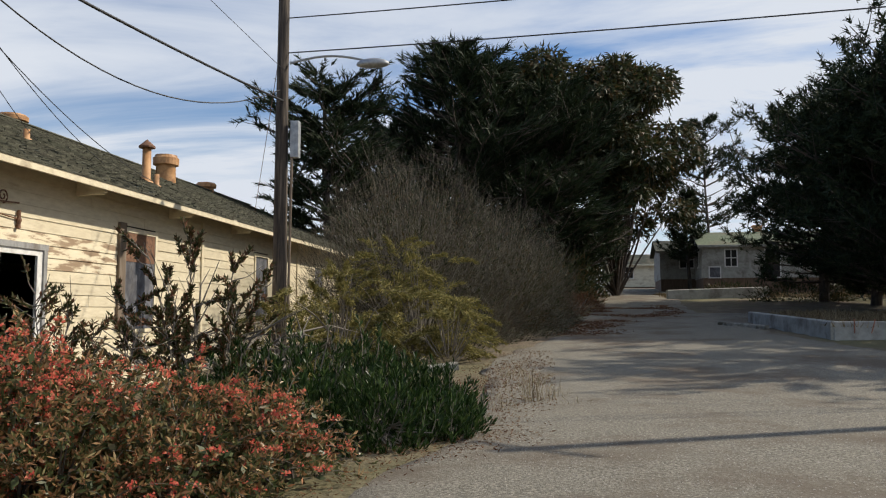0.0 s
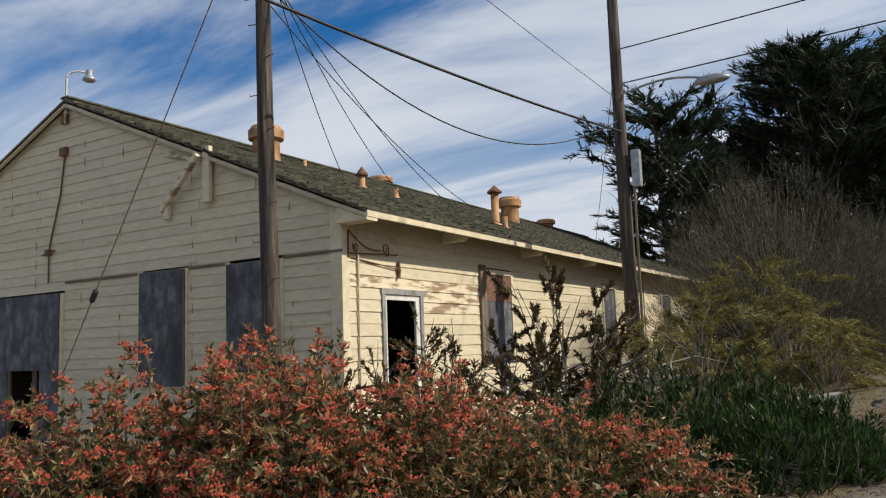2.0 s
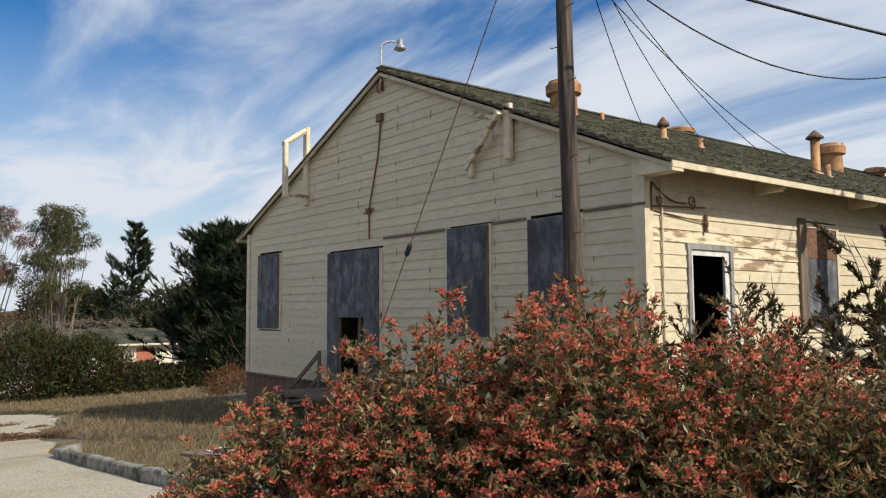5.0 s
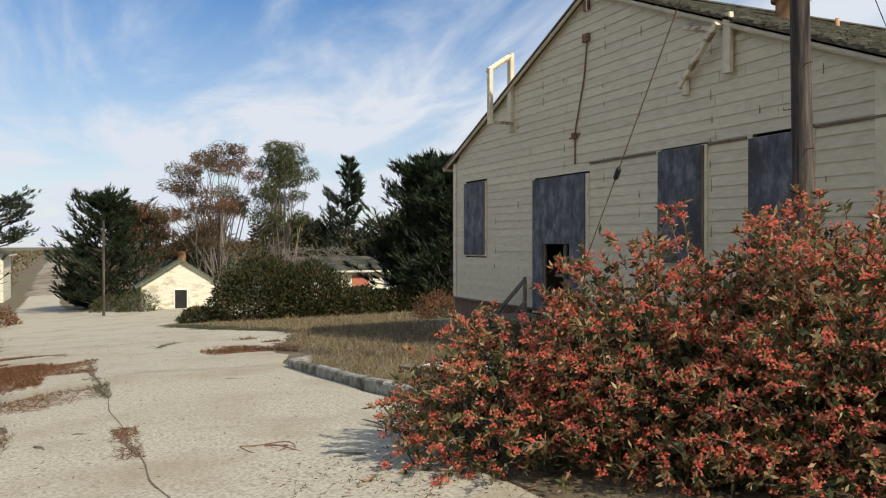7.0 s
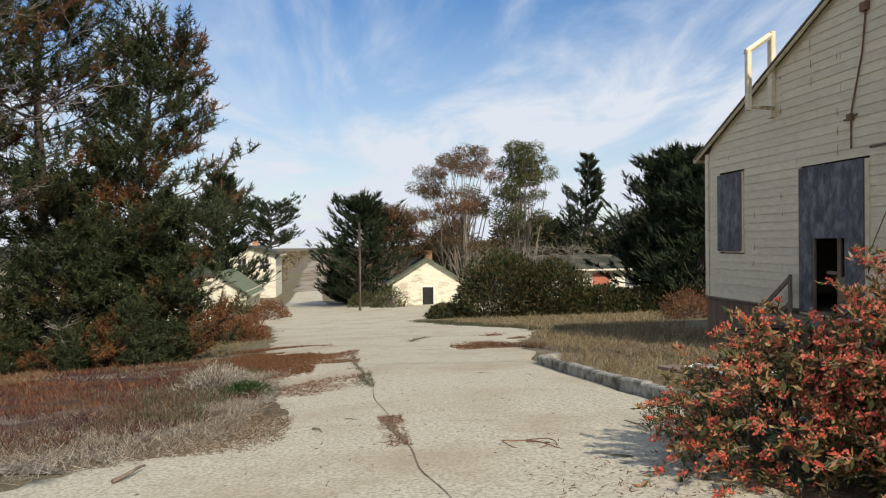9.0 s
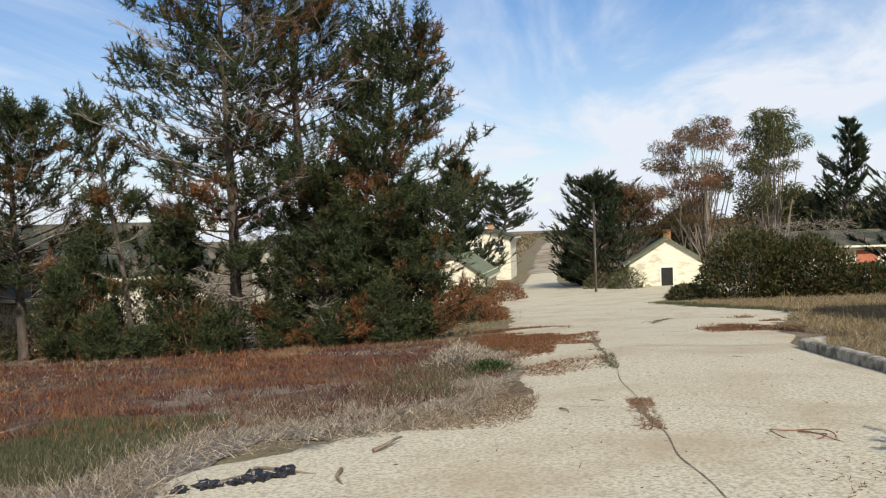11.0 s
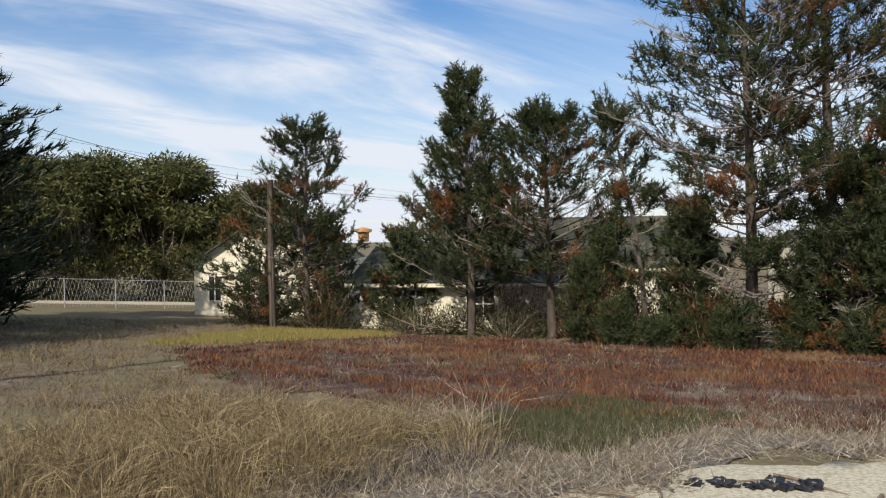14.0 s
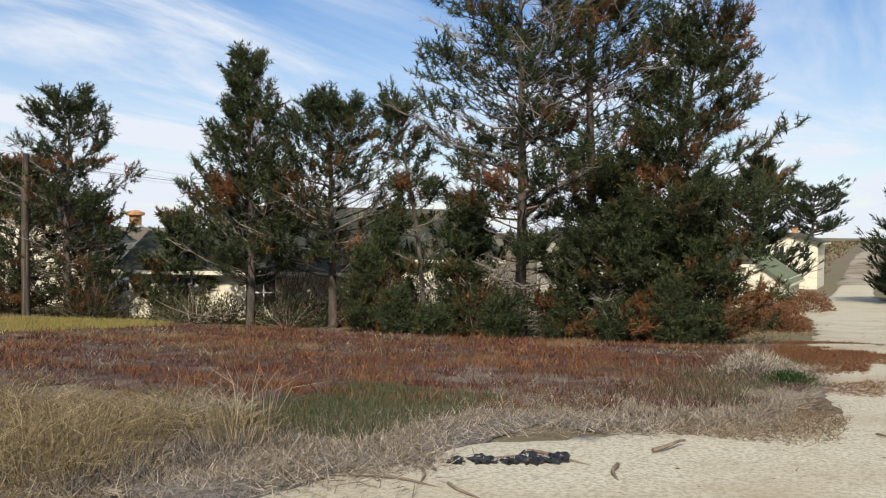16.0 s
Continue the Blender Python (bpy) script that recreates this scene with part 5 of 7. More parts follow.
def shrub(name, label, mounds, seed, n=9000, length=0.12, width=0.04, leaf=None, up=0.5, stems=60, category="shrub", shell=0.45, ragged=0.12, group=""):
    """A dense shrub made of leafy mounds (x, y, rx, ry, height)."""
    r = np.random.default_rng(seed)
    e = empty(name, label, category, group, at=(mounds[0][0], mounds[0][1], gz(mounds[0][0], mounds[0][1])))
    wood, leaves = Geo(), Geo()
    o = np.array(e.location)
    area = np.array([m[2] * m[3] + m[4] * (m[2] + m[3]) for m in mounds]); area = area / area.sum()
    for m, sh in zip(mounds, area):
        k = int(n * sh)
        d = r.normal(0, 1, (k, 3)); d[:, 2] = np.abs(d[:, 2]) * 1.1 - 0.12; d = unit(d)
        bump = 1 + ragged * (np.sin(d[:, 0] * 7 + seed) * np.sin(d[:, 1] * 8 + m[0]) + 0.6 * np.sin(d[:, 2] * 11 + d[:, 0] * 9)) + r.normal(0, ragged * 0.35, k)
        rad = (1 - shell * r.uniform(0, 1, k) ** 1.7) * bump
        c = d * rad[:, None] * [m[2], m[3], m[4]] + [m[0], m[1], gz(m[0], m[1])]
        c[:, 2] = np.maximum(c[:, 2], ground_z(c[:, 0], c[:, 1]) + 0.02)
        leaves.leaves(c - o, d + r.normal(0, 0.55, (k, 3)) + [0, 0, up], length, width * 1.15, blade=True, r=r)
        for s in range(int(stems * sh)):
            dd = r.normal(0, 1, 3); dd[2] = abs(dd[2]) + 0.4; dd = unit(dd)
            b = np.array([m[0] + dd[0] * 0.15, m[1] + dd[1] * 0.15, gz(m[0], m[1]) - 0.05])
            tip = np.array([m[0], m[1], gz(m[0], m[1])]) + dd * [m[2], m[3], m[4]] * r.uniform(0.7, 1.0)
            wood.tube(np.stack([b, (b + tip) / 2 + r.normal(0, 0.08, 3), tip]) - o, [0.02, 0.012, 0.004], 4, cap=False)
    leaves.obj("foliage", leaf or M_hedge, e)
    if stems:
        wood.obj("woody_frame", M_twig, e, kind="stuff")
    return e


# pines on the south-west side
tall = lambda q: (1 - q) ** 0.6 * (0.7 + 0.3 * min(1, q * 4))
open_top = lambda q: (0.45 + 0.55 * math.sin(min(1, max(0, q - 0.1) / 0.9) * 2.7)) * (1 - q ** 3) ** 0.6


def pine(label, x, y, h, reach, seed, low=0.08, step=0.5, per=5, profile=tall, trunk=0.18, lean=(0, 0), side=None, bare=0.2, needles=30, length=0.165, width=0.035, kids=8, rise=2.0, name="pine_tree", group="pine trees", size=1.0):
    """A pine: limbs that sweep up at their ends, foliage as brushes of needles on the outer shoots alone, and grey dead limbs between them."""
    r = np.random.default_rng(seed)
    e = empty(name, label, "tree", group, at=(x, y, gz(x, y)))
    wood, dead_wood, leaves = Geo(), Geo(), Geo()
    k = np.linspace(0, 1, 14)
    path = np.stack([lean[0] * k ** 1.4 + 0.010 * h * np.sin(k * 5 + seed), lean[1] * k ** 1.4 + 0.010 * h * np.cos(k * 4 + seed), k * h - 0.2], 1)
    wood.tube(path, trunk * (1 - 0.9 * k), 9)
    at = lambda q: np.array([np.interp(q, k, path[:, c]) for c in range(3)])
    t = np.linspace(0, 1, 6)[:, None]
    S, A = [], []
    turn = 0.0
    for level in np.arange(low * h, h * 0.985, step):
        turn += 1.1
        for b in range(per):
            q = min(0.985, level / h + r.uniform(-0.4, 0.4) * step / h)
            a = turn + b * 2 * math.pi / per + r.uniform(-0.5, 0.5)
            L = reach * profile(q) * r.choice([0.55, 0.8, 1.0, 1.2], p=[0.2, 0.3, 0.35, 0.15]) * r.uniform(0.85, 1.12)
            if side:
                L *= 1 + side[1] * math.cos(a - side[0])
            L = max(L, 0.28 * size)
            el = radians(rise + 26 * q ** 1.5 + r.uniform(-10, 12))
            out = np.array([math.cos(a), math.sin(a), 0.0])
            d = out * math.cos(el) + np.array([0, 0, math.sin(el)])
            p = at(q) + d * L * t + np.array([0, 0, 0.24 * L]) * t ** 2.6 + r.normal(0, 0.03 * L, (6, 3)) * t
            dead = r.random() < bare * (1.5 - q)
            (dead_wood if dead else wood).tube(p, (0.012 * L ** 0.8 + 0.006) * (1 - 0.8 * t[:, 0]), 4, cap=False)
            side_way = np.array([-out[1], out[0], 0.0])
            for m in range(kids + int(L > 2.2) * 2):
                i = 0.26 + 0.74 * (m + r.random()) / (kids + 1)
                o = np.array([np.interp(i, t[:, 0], p[:, c]) for c in range(3)])
                sd = unit(d * 0.75 + side_way * (1 if m % 2 else -1) * r.uniform(0.35, 1.0) + [0, 0, r.uniform(-0.05, 0.45)])
                sl = max(0.3 * size, L * r.uniform(0.24, 0.46) * (1.25 - 0.6 * i))
                tip = o + sd * sl + [0, 0, 0.15 * sl]
                (dead_wood if dead else wood).tube(np.stack([o, o + sd * sl * 0.5, tip]), np.array([0.010, 0.007, 0.004]) * (0.5 + 0.3 * L), 3, cap=False)
                if dead:
                    for u in range(3):
                        w = o + (tip - o) * r.uniform(0.3, 0.9)
                        dead_wood.tube(np.stack([w, w + unit(sd + r.normal(0, 0.8, 3)) * sl * 0.45]), [0.006, 0.003], 3, cap=False)
                    continue
                n = 3
                f = r.uniform(0.62, 1.0, n); f[0] = 1.0
                S.append(o + (tip - o) * f[:, None] + r.normal(0, 0.03, (n, 3)))
                A.append(np.repeat((sd * 0.65)[None], n, 0))
            if not dead:
                S.append(np.repeat(p[-1:], 2, 0)); A.append(np.repeat((unit(p[-1] - p[-2]) * 0.8)[None], 2, 0))
    S.append(np.repeat(path[-1:], 3, 0)); A.append(np.zeros((3, 3)))
    S, A = np.vstack(S), np.vstack(A)
    n = len(S)
    A = unit(A + [0, 0, 0.5] + r.normal(0, 0.36, (n, 3)))
    long = r.uniform(0.24, 0.46, n) * size
    c, ax = np.repeat(S, needles, 0), np.repeat(A, needles, 0)
    along = r.uniform(-0.35, 1.0, n * needles)
    c = c + ax * (along * np.repeat(long, needles))[:, None]
    leaves.leaves(c, ax * (0.55 + 0.5 * (along > 0.8)[:, None]) + unit(r.normal(0, 1, (n * needles, 3))) * 0.75, length * size, width, blade=True, r=r)
    leaves.obj("crown", M_needle, e)
    wood.obj("trunk", M_bark, e, smooth=True)
    if dead_wood.n:
        dead_wood.obj("dead_limb", M_deadlimb, e, "grey leafless limbs", kind="stuff")
    return e


M_deadlimb = surface("grey_dead_limbs", [(0.3, (0.16, 0.135, 0.115)), (0.6, (0.30, 0.265, 0.235))], 3, 0.95, bump=0)
spire = lambda q: (1 - q) ** 0.75 * (0.6 + 0.4 * min(1, q * 3)) + 0.05
round_top = lambda q: (0.5 + 0.5 * min(1, q * 2.2)) * (1 - q ** 4) ** 0.7
pine("tall dark green pine with bare lower branches", -13.0, -21.6, 12.6, 3.2, 11, low=0.10, step=0.42, profile=open_top, trunk=0.19, bare=0.30)
pine("big dark green pine with grey inner branches", -14.8, -20.1, 12.8, 3.2, 12, low=0.08, step=0.44, profile=open_top, trunk=0.22, bare=0.36)
pine("big bushy dark green pine leaning over the field", -15.2, -18.0, 8.9, 2.5, 13, low=0.04, step=0.42, per=6, profile=lambda q: 0.95 - 0.35 * q, trunk=0.2, lean=(0.15, 1.0), side=(1.2, 0.2), bare=0.06)
pine("dense low pine with brown tips", -13.5, -19.0, 5.2, 1.9, 14, low=0.03, step=0.42, per=6, trunk=0.14, bare=0.10)
pine("dense low pine with dark needles", -14.4, -16.9, 4.6, 1.5, 15, low=0.03, step=0.40, per=6, trunk=0.14, bare=0.05)
pine("slim sparse pine with dead grey branches", -12.2, -24.2, 7.4, 1.25, 16, low=0.1, step=0.55, per=4, profile=spire, trunk=0.10, lean=(0.5, -1.0), bare=0.4, kids=6)
pine("short dark pine among dead scrub", -12.9, -23.2, 4.2, 1.2, 31, low=0.03, step=0.42, per=5, trunk=0.09, bare=0.3)
pine("tall pine with upright candle-like shoots", -11.4, -30.6, 9.0, 2.6, 17, low=0.22, step=0.44, profile=spire, trunk=0.15, bare=0.2, rise=14)
pine("round-topped green pine with rusty needles", -13.2, -28.6, 7.7, 2.6, 18, low=0.26, step=0.38, per=6, profile=round_top, trunk=0.17, bare=0.16)
pine("dark pine with a flat broken top", -11.2, -39.9, 8.7, 2.7, 19, low=0.06, step=0.55, profile=lambda q: (1 - q) ** 0.5 * (0.65 + 0.35 * min(1, q * 4)) + 0.1, trunk=0.17, bare=0.25, needles=28, width=0.042)
far_pine = dict(needles=20, width=0.055, kids=7)
pine("low shaded pine beside the slim pole", -11.2, -43.0, 6.4, 3.2, 20, low=0.05, step=0.5, per=6, trunk=0.15, bare=0.2, **far_pine)
pine("dark pine beside the cream house", -14.6, -43.4, 5.0, 2.0, 28, low=0.05, step=0.5, trunk=0.15, bare=0.15, **far_pine)
pine("bushy pine crowding the low house", -14.0, -37.0, 4.2, 1.9, 29, low=0.1, step=0.5, per=6, trunk=0.12, bare=0.2, **far_pine)
pine("spreading pine against the green roof", -13.6, -32.8, 5.6, 2.2, 30, low=0.28, step=0.5, per=5, profile=round_top, trunk=0.14, bare=0.3, **far_pine)
for k, (x, y, h) in enumerate(((-11.6, -26.0, 2.4), (-11.2, -24.6, 1.1), (-12.4, -22.8, 1.5), (-11.9, -21.6, 1.0), (-13.0, -20.3, 1.2), (-13.2, -17.2, 1.6), (-12.9, -26.2, 3.4), (-12.6, -18.6, 1.0), (-11.2, -23.4, 0.8))):
    pine("young bushy pine at the edge of the field", x, y, h, 0.45 + 0.2 * h, 40 + k, low=0.04, step=0.2, per=5, trunk=0.04, bare=0.02, needles=22, kids=4, rise=25, length=0.18, width=0.026, name="young_pine", group="young pines", size=0.75)
shrub("thicket", "brown and olive thicket below the pines", [(-12.4, -29.8, 1.5, 1.4, 1.1), (-13.2, -25.4, 1.2, 1.8, 2.0), (-14.4, -22.5, 1.4, 1.6, 1.6), (-11.6, -34, 1.2, 1.4, 0.8)], 71, 6500, 0.14, 0.045, M_hedge, stems=200, shell=0.8)
# dead branches
def brushwood(name, label, x, y, rx, ry, h, n, seed, mat=None, lift=0.0):
    r = np.random.default_rng(seed)
    g = Geo()
    for k in range(n):
        a = r.uniform(0, 2 * np.pi); q = math.sqrt(r.random())
        b = np.array([q * rx * math.cos(a), q * ry * math.sin(a), 0.05 + r.random() * h * 0.5])
        d = unit(r.normal(0, 1, 3) * [1, 1, 0.45] + [0, 0, 0.25]) * r.uniform(0.4, 1.5)
        g.tube(np.stack([b, b + d * 0.5 + r.normal(0, 0.08, 3), b + d]), [0.022, 0.014, 0.005], 4, cap=False)
    ob = g.obj(name, mat or M_pale)
    ob.location = (x, y, gz(x, y) + lift)
    return tagged(ob, label, "branches", kind="stuff")


brushwood("dead_branches", "bleached fallen branches under the pines", -12.0, -33.0, 1.4, 1.0, 0.7, 70, 5)
brushwood("dead_branches", "grey dead branches among the pines", -13.6, -22.8, 1.3, 1.2, 3.4, 150, 6)
brushwood("dead_branches", "dead grey branches piled on the roof", -57.5, 3.5, 2.4, 6.0, 3.0, 460, 8, M_twig, lift=3.0)

# cypresses, eucalyptus and grove
cyp = dict(leaf=M_cypress, length=0.42, width=0.085, spread=0.30, needles=10, plume=0.5, flat=0.7, bare=0.03, group="cypress trees")
cone = lambda q: (1 - q) ** 0.8
tree("cypress_tree", "dark wind-shaped cypress with layered ragged branches", -2.6, 31.5, 13.0, 5.2, 101, low=0.12, whorls=22, per=7, clumps=30, rise=0.0, upward=0.1, profile=lambda q: 0.35 + 0.65 * (1 - q) ** 0.6, trunk=0.4, jitter=0.5, **cyp)
tree("cypress_tree", "huge dark cypress with a broad dense crown", 4.2, 38.5, 16.0, 7.6, 102, low=0.05, whorls=30, per=10, clumps=26, rise=0.08, profile=lambda q: 0.95 * (1 - q) ** 0.45, upward=0.08, trunk=0.6, **dict(cyp, length=0.55, width=0.095))
tree("cypress_tree", "dark dense cypress over the road", 9.8, 39.5, 13.5, 5.6, 103, low=0.05, whorls=26, per=9, clumps=24, rise=0.06, profile=lambda q: 0.95 * (1 - q) ** 0.35, upward=0.08, trunk=0.5, **dict(cyp, length=0.55, width=0.095))
tree("cypress_tree", "dark dense cypress behind the scrub", -0.5, 42, 12, 6.0, 104, low=0.05, whorls=22, per=9, clumps=22, rise=0.06, profile=lambda q: 0.95 * (1 - q) ** 0.4, upward=0.08, trunk=0.5, **dict(cyp, length=0.55, width=0.095))
broadleaf("eucalyptus_tree", "tall dark green eucalyptus with hanging foliage", 14.4, 45.5, 16.5, 5.0, 105, 62, 560, 1.55, 0.5, 0.17, leaf=M_hedge, low=0.12, droop=0.7, bark=M_bark)
broadleaf("eucalyptus_tree", "tall green eucalyptus behind the cypress", 8.5, 47, 17.5, 6.0, 106, 40, 420, 1.9, 0.5, 0.18, leaf=M_hedge, low=0.4, droop=0.5, bark=M_bark)
shrub("undergrowth", "dark undergrowth below the cypresses", [(5, 33, 5.5, 3, 3.0), (10.2, 36, 2.2, 4, 3.2), (11.5, 44, 2, 4, 3.5), (0, 34, 5, 3, 3.0)], 72, 16000, 0.32, 0.10, M_hedge, stems=80)
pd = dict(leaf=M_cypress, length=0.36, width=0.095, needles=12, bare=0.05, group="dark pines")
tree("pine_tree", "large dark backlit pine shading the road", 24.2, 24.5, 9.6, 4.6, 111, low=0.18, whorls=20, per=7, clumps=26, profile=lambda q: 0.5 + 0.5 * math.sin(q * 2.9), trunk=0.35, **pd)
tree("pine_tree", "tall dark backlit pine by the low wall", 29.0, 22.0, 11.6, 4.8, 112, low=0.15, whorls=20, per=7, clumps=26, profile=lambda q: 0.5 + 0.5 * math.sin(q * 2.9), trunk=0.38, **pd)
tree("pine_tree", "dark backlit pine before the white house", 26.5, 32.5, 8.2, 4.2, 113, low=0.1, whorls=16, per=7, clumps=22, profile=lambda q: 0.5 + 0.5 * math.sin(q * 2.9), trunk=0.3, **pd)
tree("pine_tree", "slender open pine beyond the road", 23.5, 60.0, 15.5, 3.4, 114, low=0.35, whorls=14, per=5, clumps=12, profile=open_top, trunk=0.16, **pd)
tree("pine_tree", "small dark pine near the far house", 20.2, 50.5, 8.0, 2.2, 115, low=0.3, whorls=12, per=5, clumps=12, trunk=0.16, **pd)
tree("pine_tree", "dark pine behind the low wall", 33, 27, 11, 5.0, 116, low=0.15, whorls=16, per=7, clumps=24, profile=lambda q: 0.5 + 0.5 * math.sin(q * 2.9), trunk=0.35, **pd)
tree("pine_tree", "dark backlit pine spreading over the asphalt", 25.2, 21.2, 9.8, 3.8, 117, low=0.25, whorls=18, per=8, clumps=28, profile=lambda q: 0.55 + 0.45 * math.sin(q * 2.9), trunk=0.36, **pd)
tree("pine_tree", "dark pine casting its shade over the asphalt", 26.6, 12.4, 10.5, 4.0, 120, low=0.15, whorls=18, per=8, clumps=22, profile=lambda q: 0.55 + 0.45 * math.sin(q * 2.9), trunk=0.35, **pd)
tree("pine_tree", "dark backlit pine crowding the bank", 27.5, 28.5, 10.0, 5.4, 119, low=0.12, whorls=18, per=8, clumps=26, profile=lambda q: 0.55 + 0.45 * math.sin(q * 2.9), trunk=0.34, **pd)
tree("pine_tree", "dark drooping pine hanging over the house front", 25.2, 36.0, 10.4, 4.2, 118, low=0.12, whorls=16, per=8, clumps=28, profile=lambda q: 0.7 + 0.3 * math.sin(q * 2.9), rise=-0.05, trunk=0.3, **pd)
# shrubs added to darken the bank in place of the trees' shade
shrub("shrub", "dark shrubs added as the shade on the bank before the house", [(24, 37, 3, 1.6, 1.1), (29, 38, 3.5, 2, 1.4), (21.5, 43, 2, 1.5, 0.9), (31, 31, 3, 2, 1.6)], 175, 7000, 0.22, 0.07, M_hedge, stems=40)
# west
wc = dict(cyp, length=0.5, width=0.12, needles=11)
tree("cypress_tree", "dark green conifer beside the cream house", -63.0, -22.8, 12.0, 4.2, 121, low=0.04, whorls=20, per=7, clumps=16, rise=0.35, profile=lambda q: 0.95 * (1 - q) ** 0.6, trunk=0.3, **wc)
tree("cypress_tree", "distant dark cypress with a flat top", -109, -23.3, 12.0, 3.6, 122, low=0.5, whorls=12, per=7, clumps=14, rise=0.1, profile=lambda q: 0.5 + 0.5 * math.sin(q * 2.6), trunk=0.35, **wc)
tree("cypress_tree", "dark green cypress with spreading ragged branches", -60.5, -10.6, 9.2, 4.4, 123, low=0.04, whorls=17, per=7, clumps=15, rise=0.3, profile=lambda q: 0.95 * (1 - q) ** 0.5, trunk=0.3, **wc)
tree("cypress_tree", "dark green cypress with low ragged branches", -65, -12.2, 5.5, 2.6, 124, low=0.04, whorls=12, per=7, clumps=14, rise=0.2, trunk=0.25, **wc)
broadleaf("eucalyptus_tree", "half-dead eucalyptus with rust-brown leaves and pale bark", -60.0, -2.1, 13.6, 5.2, 125, 58, 420, 0.95, 0.30, 0.055, trunks=3, low=0.3, bare=9, droop=0.9)
broadleaf("eucalyptus_tree", "eucalyptus with thinning olive foliage", -57, 2.6, 13.2, 2.6, 126, 34, 430, 0.95, 0.30, 0.06, leaf=M_grove, droop=0.8, trunks=1, low=0.45, bare=5)
broadleaf("eucalyptus_tree", "withered brown tree beside the road", -61.5, -7.6, 8.6, 2.8, 127, 30, 380, 1.0, 0.28, 0.06, trunks=2, low=0.3, bare=8)
tree("spruce_tree", "young star-shaped conifer with upturned branches", -73.0, 13.0, 14.4, 4.2, 128, low=0.08, whorls=15, per=6, clumps=13, rise=0.45, profile=cone, trunk=0.25, jitter=0.2, **wc)
tree("cypress_tree", "broad dark green cypress beside the hall", -41.5, 9.6, 9.6, 4.8, 129, low=0.03, whorls=22, per=8, clumps=18, rise=0.4, profile=lambda q: 0.95 * (1 - q) ** 0.55, trunk=0.3, **wc)
tree("cypress_tree", "dark green cypress with a pointed top", -36.5, 8.8, 9.4, 3.2, 130, low=0.03, whorls=20, per=7, clumps=16, rise=0.4, profile=cone, trunk=0.25, **wc)
tree("cypress_tree", "dark green cypress crowded by its neighbours", -45.5, 12.5, 8.4, 4.2, 131, low=0.03, whorls=18, per=7, clumps=16, rise=0.4, profile=lambda q: 0.95 * (1 - q) ** 0.6, trunk=0.3, **wc)
shrub("hedge", "dense dark green hedge with rusty shoots", [(-39.5, -2.4, 3, 3.0, 3.8), (-39, 0.4, 3, 2.6, 3.3), (-38.5, 3.4, 3, 3.0, 1.6), (-37.5, 6.5, 2.5, 3.0, 1.4), (-40.5, -5.8, 1.6, 1.2, 0.8)], 73, 34000, 0.22, 0.12, M_hedge, stems=60, shell=0.3, ragged=0.09)
shrub("shrub", "rusty brown low shrub at the roadside", [(-26.0, -16.6, 2.6, 1.5, 0.95), (-24.6, -16.0, 1.2, 1.0, 0.7)], 74, 6000, 0.15, 0.05, M_rusty)
shrub("shrub", "rusty brown shrub bank beside the road", [(-46.5, -20.0, 3.2, 2.6, 1.3), (-49, -17.6, 3, 1.6, 1.2), (-44, -22, 2.4, 2, 1.3)], 75, 7000, 0.2, 0.07, M_rusty)
shrub("shrub", "reddish dry shrub at the edge of the lawn", [(-27.5, 4.2, 1.6, 1.3, 1.3), (-25.6, 3.6, 1.0, 1.0, 0.9)], 76, 3500, 0.14, 0.045, M_rusty)
shrub("shrub", "round olive shrub by the far house", [(-55.5, -8.6, 1.5, 1.5, 1.6), (-57.5, -10.6, 1.3, 1.3, 1.3)], 77, 3000, 0.2, 0.07, M_olive)
# south: grove and the big cypress
for k, (x, y, h, rr) in enumerate(((-8.5, -78, 11.6, 5), (-14.5, -76, 11.4, 5), (-20.5, -74, 12.2, 5.2), (-26, -71.5, 10.2, 4.4), (-2, -80, 12, 5), (-31, -75, 9, 4.5), (-11.5, -82, 12, 5), (-18, -80, 12.5, 5))):
    broadleaf("grove_tree", "broad olive green tree in a dense grove", x, y, 0.92 * h, rr, 140 + k, 54, 300, 1.75, 0.46, 0.17, leaf=M_grove, low=0.34, group="grove trees", bare=10)
shrub("undergrowth", "dark undergrowth under the grove", [(-8, -76, 6, 3, 4.5), (-16, -73.5, 6, 3, 4.6), (-24, -70, 5, 3, 5.2), (0, -78, 6, 3, 5)], 78, 20000, 0.45, 0.14, M_hedge, stems=120)
tree("cypress_tree", "black-green cypress with drooping layered branches", 0.9, -48.0, 12.5, 5.0, 151, low=0.03, whorls=26, per=8, clumps=22, rise=0.05, profile=lambda q: 0.9 * (1 - q) ** 0.5, trunk=0.4, **cyp)
tree("cypress_tree", "black-green cypress with low skirts", 5.2, -40.5, 12.5, 5.0, 152, low=0.03, whorls=24, per=8, clumps=22, rise=0.05, profile=lambda q: 0.9 * (1 - q) ** 0.5, trunk=0.4, **cyp)
tree("cypress_tree", "dark cypress standing at the edge of the field", 13.5, -32.5, 12.5, 5.0, 153, low=0.03, whorls=22, per=8, clumps=20, rise=0.05, profile=lambda q: 0.9 * (1 - q) ** 0.5, trunk=0.4, **cyp)
